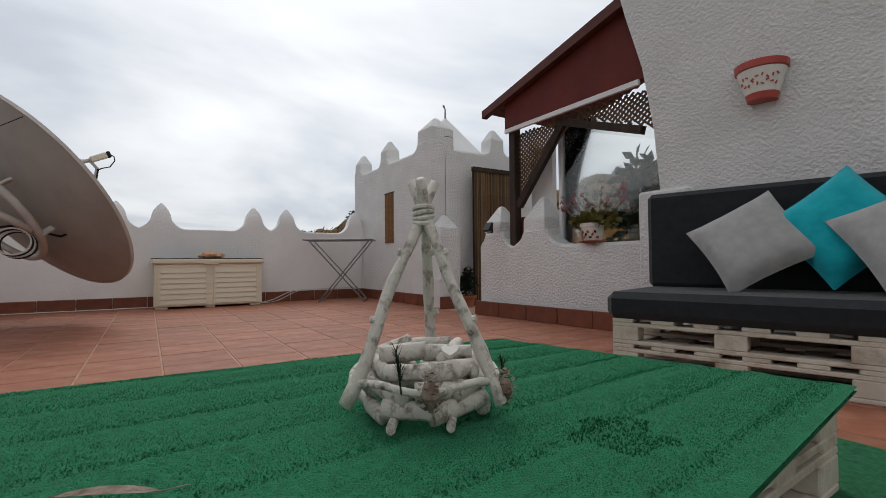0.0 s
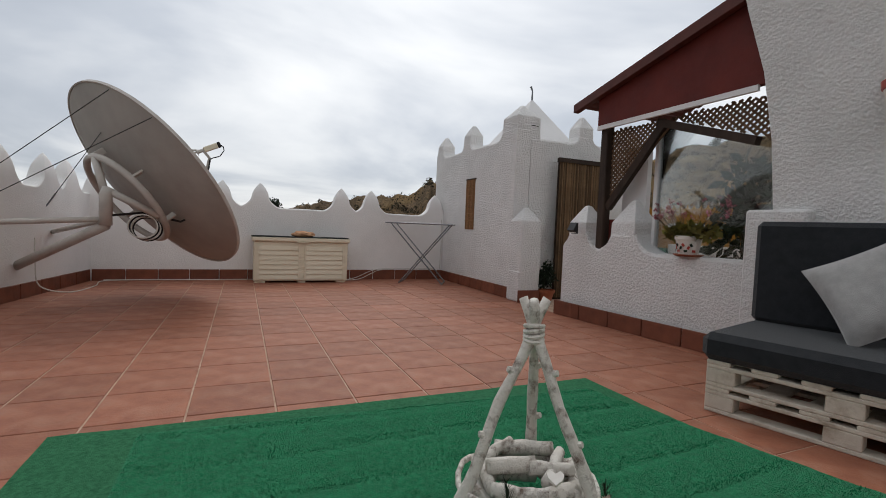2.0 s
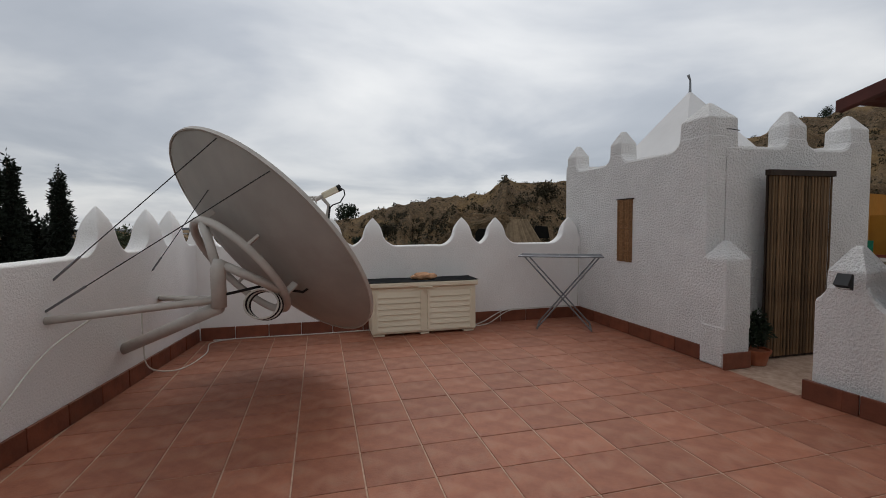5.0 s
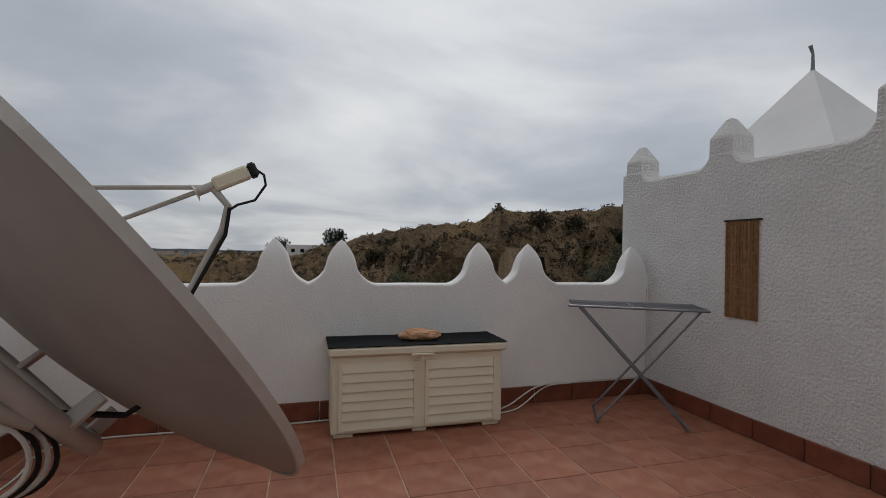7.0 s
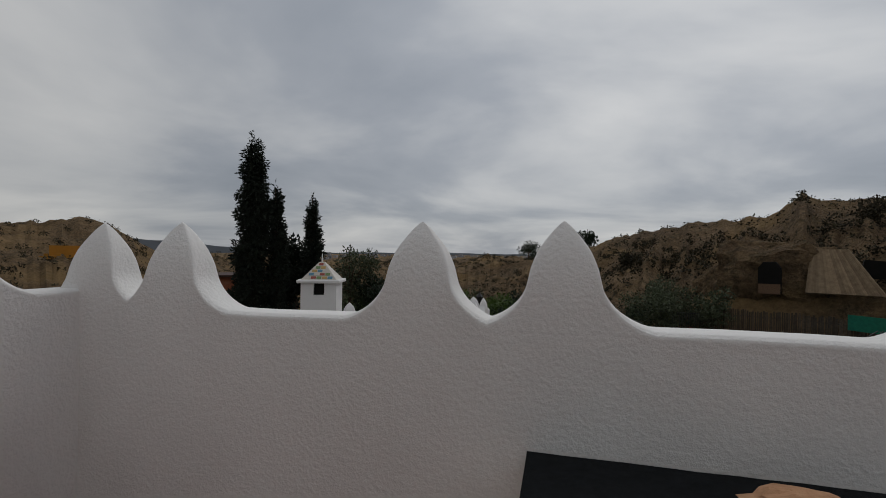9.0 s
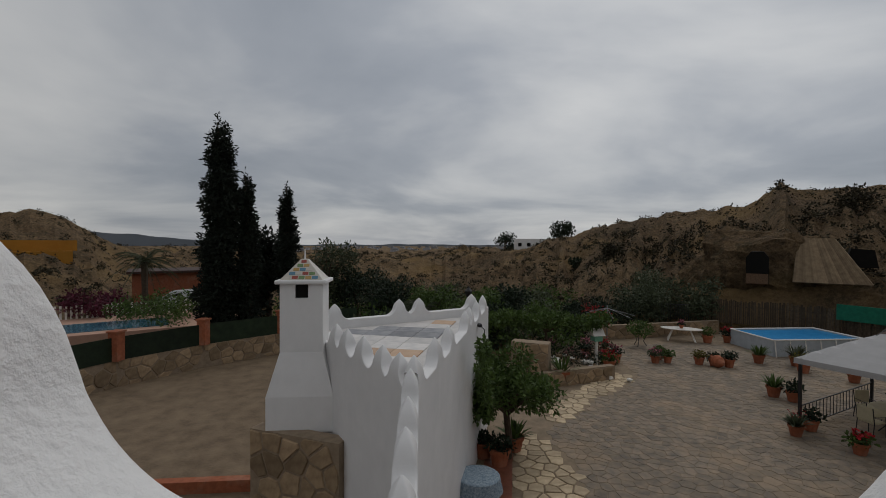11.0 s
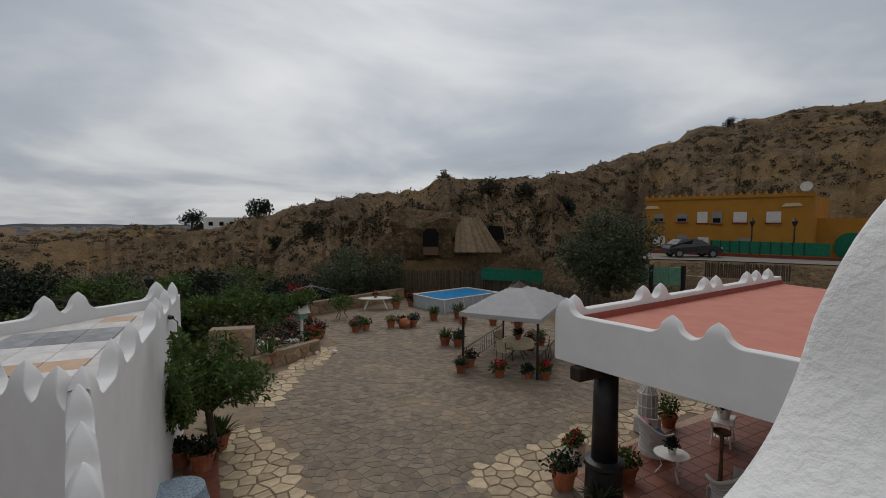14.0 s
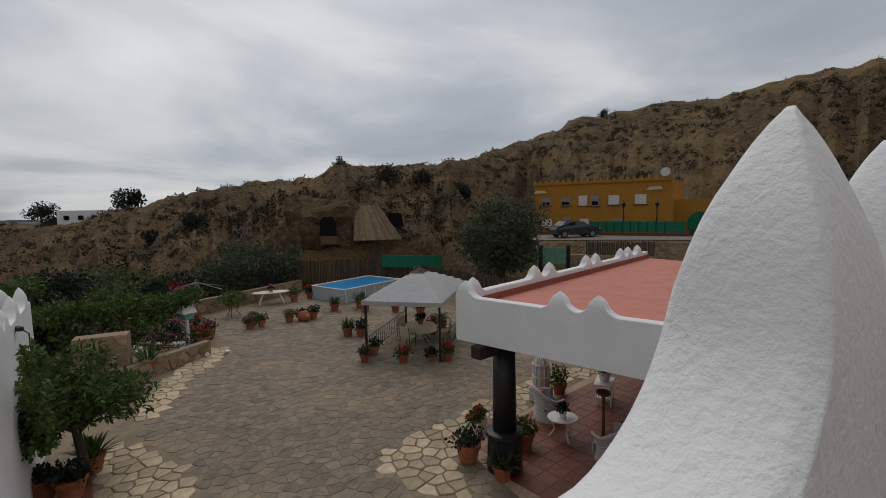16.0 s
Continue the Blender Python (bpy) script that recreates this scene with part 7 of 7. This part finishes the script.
for fx_, w, zz_, h, mt in ((0.8, 0.95, 3.05, 0.8, SHUTG), (2.9, 0.95, 3.05, 0.8, SHUTG), (4.7, 0.85, 3.0, 1.0, SHUT), (5.9, 0.8, 2.95, 1.05, SHUTG), (7.6, 1.0, 3.05, 0.9, SHUT), (10.0, 1.0, 3.05, 0.9, SHUT), (0.7, 1.2, 0.75, 0.95, SHUT), (3.0, 0.9, 0.3, 1.6, SHUTG), (4.8, 0.9, 0.75, 0.95, SHUT), (8.0, 1.1, 0.75, 0.95, SHUTG)):
    wn = part("window", Build().box(fx_, -0.05, zz_, fx_ + w, 0.01, zz_ + h), mt, house)
    part("pane", Build().box(fx_ + 0.1, -0.07, zz_ + 0.08, fx_ + w - 0.1, -0.05, zz_ + h * 0.45), WINDK if mt is SHUTG else SHUT, wn)
    part("sill", Build().box(fx_ - 0.1, -0.12, zz_ - 0.08, fx_ + w + 0.1, 0.0, zz_), BRICKRED, wn)
for k in (0.6, HL - 1.4):
    part("roof_chimney", Build().add([(k - 0.7, -0.1, 4.35), (k + 0.7, -0.1, 4.35), (k + 0.7, 0.7, 4.35), (k - 0.7, 0.7, 4.35), (k, 0.2, 5.2)], [(0, 1, 4), (1, 2, 4), (2, 3, 4), (3, 0, 4)]), CREAMS, house, "stone-clad gable")
part("green_screen", Build().box(HL * 0.52, -3.2, 0.6, HL + 1.5, -3.12, 1.55), GREENS, house, "green screen along the fence")
for k in range(20):
    part("fence_post", Build().box(k * HL / 19 - 0.02, -3.25, 0.55, k * HL / 19 + 0.02, -3.2, 1.6), DARKM, house)
part("dish", Build().lathe([(0.02, 0), (0.4, 0.12), (0.42, 0.12)], 16, Matrix.Translation((HL - 0.5, -0.3, 5.85)) @ Matrix.Rotation(radians(70), 4, "X")), STEELW, house)


def car(x, y, z, rz, paint, label):
    t = thing("parked_car", label, "car", at=pose(x, y, z, 0, 0, rz))
    prof_ = [(-2.05, 0.35), (-2.1, 0.7), (-1.95, 0.95), (-1.55, 1.05), (-1.1, 1.42), (0.1, 1.48), (0.6, 1.35), (1.15, 0.98), (1.85, 0.85), (2.1, 0.65), (2.08, 0.35)]
    n = len(prof_)
    vs = [(x_, s * (0.84 - (0.14 if z_ > 1.1 else 0)), z_) for s in (-1, 1) for x_, z_ in prof_]
    part("body", Build().add(vs, [tuple(range(n)), tuple(range(n, 2 * n))[::-1]] + [(k, (k + 1) % n, n + (k + 1) % n, n + k) for k in range(n)]), paint, t)
    for s in (-1, 1):
        part("side_window", Build().add([(-1.3, s * 0.79, 1.08), (0.85, s * 0.79, 1.05), (0.45, s * 0.72, 1.36), (-1.0, s * 0.72, 1.38)], [(0, 1, 2, 3)]), WINDK, t)
        for xx in (-1.3, 1.3):
            w = part("wheel", Build().lathe([(0.32, -0.1), (0.32, 0.1)], 18, pose(xx, s * 0.78, 0.32, 90)), RUBBER, t)
            part("rim", Build().lathe([(0.2, -0.11), (0.2, 0.11)], 14, pose(xx, s * 0.78, 0.32, 90)), STEEL, w)
        part("headlight", Build().box(1.85, s * 0.6 - 0.15, 0.65, 2.08, s * 0.6 + 0.15, 0.8), CERAM, t)
    return t


x, y, z = on_land(57.0, 42)
car(x, y, z + 0.15, -30, CARP, "dark blue hatchback parked on the road")
x, y, z = on_land(73, 43)
car(x, y, z + 0.15, -30, CARP, "dark car parked under an arch")
x, y = polar(-36.5, 44)
car(x, y, G + 0.3, 20, CARS, "silver car parked behind a wall")
b = Build().grid([[(p[0], p[1], ground_z(a, r)[0] + 0.06) for r in (38.5, 41, 44, 46.5) for p in (polar(a, r),)] for a in range(49, 84, 1)])
tagged(part("road", b, mat("pale_asphalt", (0.20, 0.18, 0.155), (0.15, 0.135, 0.115), 2, 0.9, 0.3, 20)), "pale dusty road in front of the house", kind="structure")

# cave dwelling
cz, cx_, cyy = ground_z(28.3, 38.5)
cave = thing("cave_mouth", "cave dwelling front cut in the ochre bank", "cave", at=Matrix.Translation((cx_, cyy, -1.4)) @ Matrix.Rotation(radians(-28.3), 4, "Z"))
b = rock(4.6, 2.3, 3.3, 2.0, 18)
part("bank", Build().add([(p[0] - 0.6, p[1] + 1.2, p[2] + 0.6) for p in b.v], b.f), HILL, cave)
part("opening", Build().prism([(-0.62, 0), (0.62, 0), (0.62, 1.7), (0.35, 2.1), (-0.35, 2.1), (-0.62, 1.7)], -0.5, 0.5, pose(-0.7, -1.6, 0.25, 90)), WINDK, cave, "dark cave doorway")
part("shutter", Build().box(-1.3, -2.16, 0.25, -0.1, -2.11, 0.9), LATW, cave, "broken wooden half door")
b = Build()
for k in range(28):
    x0 = 1.0 + k * 0.13
    b.tube([(x0 * 0.5 + 1.0, -0.2, 3.2), (x0 * 1.05 + 0.2, -1.6, 0.4)], [0.09, 0.11], 5)
part("reed_slope", b, mat("thatch", (0.27, 0.20, 0.125), (0.17, 0.12, 0.075), 4, 0.95, 0.4, 20, var=0.25), cave, "slope of bundled dry reeds")
part("opening", Build().prism([(-0.8, 0), (0.8, 0), (0.6, 1.1), (-0.5, 1.2)], -0.5, 0.5, pose(4.6, 0.2, 1.4, 90)), WINDK, cave, "dark collapsed opening")

# neighbours on the other side
x, y = polar(-49.5, 72)
nb = thing("ochre_house", "low ochre yellow house with battlements", "house", at=pose(x, y, G + 0.3, 0, 0, 48))
part("wall", Build().box(-7, 0, 0, 4, 6, 4.3), MUST, nb)
part("upper_wall", Build().box(-3, 2, 4.3, 4.5, 6, 5.6), MUST, nb)
for k in range(9):
    part("battlement", Build().box(-7 + k * 1.2, 0, 4.3, -6.6 + k * 1.2, 0.3, 4.6), MUST, nb)
x, y = polar(-37, 50)
nb = thing("brick_house", "low orange brick house", "house", at=pose(x, y, G + 0.3, 0, 0, 40))
part("wall", Build().box(-4, 0, 0, 5, 5, 2.6), POTC, nb)
part("roof", Build().box(-4.4, -0.5, 2.6, 5.4, 5.4, 2.8), BROWNP, nb)
x, y = polar(-43.5, 33)
np_ = thing("garden_pool", "blue garden pool behind a picket fence", "pool", at=pose(x, y, G + 0.2, 0, 0, 42))
part("deck", Build().box(-9, -1, -0.3, 8, 6, 0.45), mat("pink_paving", (0.44, 0.27, 0.2), (0.36, 0.22, 0.16), 2, 0.9), np_)
part("water", Build().box(-6, 0, 0.455, 3, 3.4, 0.47), mat("dark_pool_water", (0.02, 0.10, 0.15), (0.015, 0.08, 0.12), 1.5, 0.2), np_)
for k in range(60):
    part("picket", Build().box(-9 + k * 0.28, 6.0, 0.4, -8.88 + k * 0.28, 6.05, 1.35), CERAM, np_)
x, y = polar(3.2, 105)
z = ground_z(3.2, 105)[0]
nb = thing("white_ruin", "small low white building on the slope", "house", at=pose(x, y, z - 0.5, 0, 0, -10))
part("wall", Build().box(-3.5, 0, 0, 3.5, 4, 2.6), SMOOTHW, nb)
for k in range(3):
    part("window", Build().box(-2.6 + k * 2, -0.05, 0.9, -1.8 + k * 2, 0.01, 1.7), WINDK, nb)
for az, r, s in ((0.2, 125, 2.6), (1.4, 126, 2.3), (3.0, 122, 1.6), (7.0, 92, 1.7), (2.0, 130, 1.8)):
    x, y, z = on_land(az, r)
    bush("pine_tree", "dark umbrella pine on the slope", (x, y, z), ball(10, s * 0.62, s * 0.75, s * 1.05, s * 0.6, int(az * 10)), 1500, 0.45, LEAF_D, "tree", "pines on the slope", trunk=(0.2, s * 0.9))

# far town as small pale blocks
q = random.Random(77)
b = Build()
for k in range(420):
    a, r = q.uniform(-30, 12), q.uniform(700, 3600)
    x, y = polar(a, r)
    z = ground_z(a, r)[0]
    w, h = q.uniform(5, 16) * r / 1500, q.uniform(4, 10) * r / 1800
    b.box(x - w / 2, y - w / 2, z - 1, x + w / 2, y + w / 2, z + h)
tagged(part("distant_town", b, mat("far_wall", (0.30, 0.30, 0.31), (0.2, 0.2, 0.22), 0.01, 0.9, var=0.3)), "scatter of pale houses on the far plain", "town", kind="stuff")

# scrub on the hills
cs, rs_ = [], []
q = random.Random(5)
for k in range(8200):
    a, r = q.uniform(-62, 94), 0
    rr_ = float(np.interp(a, SKY_AZ, SKY_R))
    r = q.uniform(38 if a < 46 else 56, rr_ + 12) if a > 3 else q.uniform(44, 170)
    z, x, y = ground_z(a, r)
    s = q.choice((0.14, 0.18, 0.22, 0.28, 0.34, 0.5)) * (1 + r / 220) * (0.55 if r > rr_ - 8 else 1)
    cs.append((x, y, z + s * 0.25)), rs_.append((s, s, s * 0.6))
tagged(part("scrub", leaves(rng, cs, rs_, 150000, 0.24, 0.6), SCRUB), "low dark scrub over the dry slopes", "scrub", kind="stuff")
for az, r, s, mt in ((44, 57, 1.5, LEAF_D), (34.5, 52, 1.6, SCRUB), (52.8, 62, 1.3, LEAF_D), (60.2, 121, 1.6, LEAF_D), (39, 52, 1.3, SCRUB), (9, 60, 1.2, LEAF_D), (13, 50, 1.2, SCRUB)):
    x, y, z = on_land(az, r)
    bush("hill_bush", "dark rounded bush on the dry slope", (x, y, z), ball(6, s * 0.6, s * 0.6, s * 0.6, s * 0.3, int(az)), 900, 0.3, mt, "shrub", "bushes on the slope")
# dense planting between the annex and the valley
cs, rs_ = [], []
for k in range(130):
    a, r = q.uniform(-27, 9), q.uniform(25, 46)
    x, y = polar(a, r)
    s = q.uniform(0.6, 1.5)
    cs.append((x, y, G + s * 0.6)), rs_.append((s, s, s * 0.9))
tagged(part("garden_thicket", leaves(rng, cs[::2], rs_[::2], 13000, 0.24, 0.5), LEAF_G), "sunlit green garden planting", "thicket", kind="stuff")
tagged(part("garden_thicket", leaves(rng, cs[1::2], rs_[1::2], 13000, 0.24, 0.5), LEAF_O), "dense dark green garden planting", "thicket", kind="stuff")

# ---- courtyard stones ----
left_patch = [cy(-1.0, 9.0), cy(0.75, 9.0), cy(0.75, 11.0), cy(0.45, 13.2), cy(-0.3, 14.2), cy(-0.95, 13.6)]
right_patch = [cy(4.1, 9.2), cy(6.2, 9.5), cy(10, 9.85), cy(12.4, 9.95), cy(12.8, 8.7), cy(6.0, 8.4), cy(5.1, 7.4), cy(4.6, 6.4), cy(3.9, 7.6)]
path_patch = [cy(0.0, 15.5), cy(0.7, 15.2), cy(2.3, 18.0), cy(4.3, 20.4), cy(4.2, 21.6), cy(3.3, 21.2), cy(1.5, 18.6)]
for patch in (left_patch, right_patch, path_patch):
    for c, cell in cells(patch, 0.37, 0.04, rnd):
        part("flagstone", slab(cell, c, -0.01, rnd.uniform(0.018, 0.03)), CREAMS, paving, at=pose(c[0], c[1], G - 0.012))
field = [cy(-1, 6), cy(4, 5), cy(12, 10), cy(15, 14), cy(16, 24), cy(12, 29.5), cy(4.6, 27), cy(4.6, 21), cy(0.2, 15)]
grey = Build()
for c, cell in cells(field, 0.31, 0.016, rnd, 0.46):
    if any(in_poly(*c, p) for p in (left_patch, right_patch, path_patch)):
        continue
    s = slab(cell, c, -0.01, rnd.uniform(0.004, 0.012), drop=0.004)
    grey.add([(p[0] + c[0], p[1] + c[1], p[2] + G - 0.012) for p in s.v], s.f)
tagged(part("paving_stones", grey, PAVE, paving), kind="stuff")

SITE = TERRACE
# ---- terrace floor tiles ----
STEP = 0.412
tile = None
rest = Build()
count = 0
for i in range(-8, 16):
    for j in range(-25, 3):
        x0, y0 = 0.037 + STEP * i, 0.30 + STEP * j
        cx, cy = x0 + STEP / 2, y0 + STEP / 2
        lim = -2.22 + (cy - 0.62) * 0.1215
        if cx < lim - 0.1 or cx > (3.5 if cy > -3.0 else 3.9) or cy < -9.8 or cy > 0.55:
            continue
        if x0 < lim + 0.02 or y0 + STEP > 0.52 or cy < -7.6 or (cx > 2.9 and cy > -2):
            xa, xb, ya, yb = max(x0, lim + 0.0), x0 + STEP - 0.009, y0, min(y0 + STEP - 0.009, 0.5)
            if xb - xa > 0.03 and yb - ya > 0.03:
                rest.box(xa, ya, -0.012, xb, yb, 0.0, bev=0.004)
            continue
        count += 1
        m = Matrix.Translation((cx, cy, rnd.uniform(-0.001, 0.0005))) @ Matrix.Rotation(rnd.choice((0, 1)) * math.pi, 4, "Z")
        if tile is None:
            h = STEP / 2 - 0.0045
            tile = part("tile", Build().box(-h, -h - 0.0015, -0.014, h, h + 0.0015, 0.0, bev=0.003), TILE, floor, at=m)
        else:
            o = new("tile", tile.data)
            o.parent, o.matrix_basis = floor, m
tagged(part("tile_rest", rest, TILE, floor), kind="stuff")

# skirting tiles along the walls
def skirting(owner, p0, p1, side):
    p0, p1 = Vector((*p0, 0)), Vector((*p1, 0))
    ln = (p1 - p0).length
    d = (p1 - p0) / ln
    base, k = None, 0
    a = math.atan2(d.y, d.x)
    while k * STEP < ln - 0.05:
        w = min(STEP - 0.01, ln - k * STEP)
        m = Matrix.Translation(p0 + d * (k * STEP)) @ Matrix.Rotation(a, 4, "Z")
        if base is None or w < STEP - 0.02:
            o = part("skirting_tile", Build().box(0, 0, 0, w, 0.022 * side, 0.165, bev=0.004), SKIRT, owner, at=m)
            base = base or o
        else:
            o = new("skirting_tile", base.data)
            o.parent, o.matrix_basis = owner, m
        k += 1


skirting(wall_north, (-2.1, 0.495), (3.35, 0.5), -1)
skirting(wall_west, (-2.13, 0.45), (-3.09, -6.8), 1)
skirting(tower_w, (3.35, 0.48), (3.35, -1.95), -1)
sk = thing("skirting_row", "dark red-brown skirting tiles along the low wall", "skirting", kind="structure")
skirting(sk, (3.28, -2.28), (3.62, -2.28), -1)
skirting(sk, (3.31, -3.06), (3.31, -3.06 - 0.3), 1)
skirting(sk, (3.31, -3.06), (3.50, -5.3), -1)
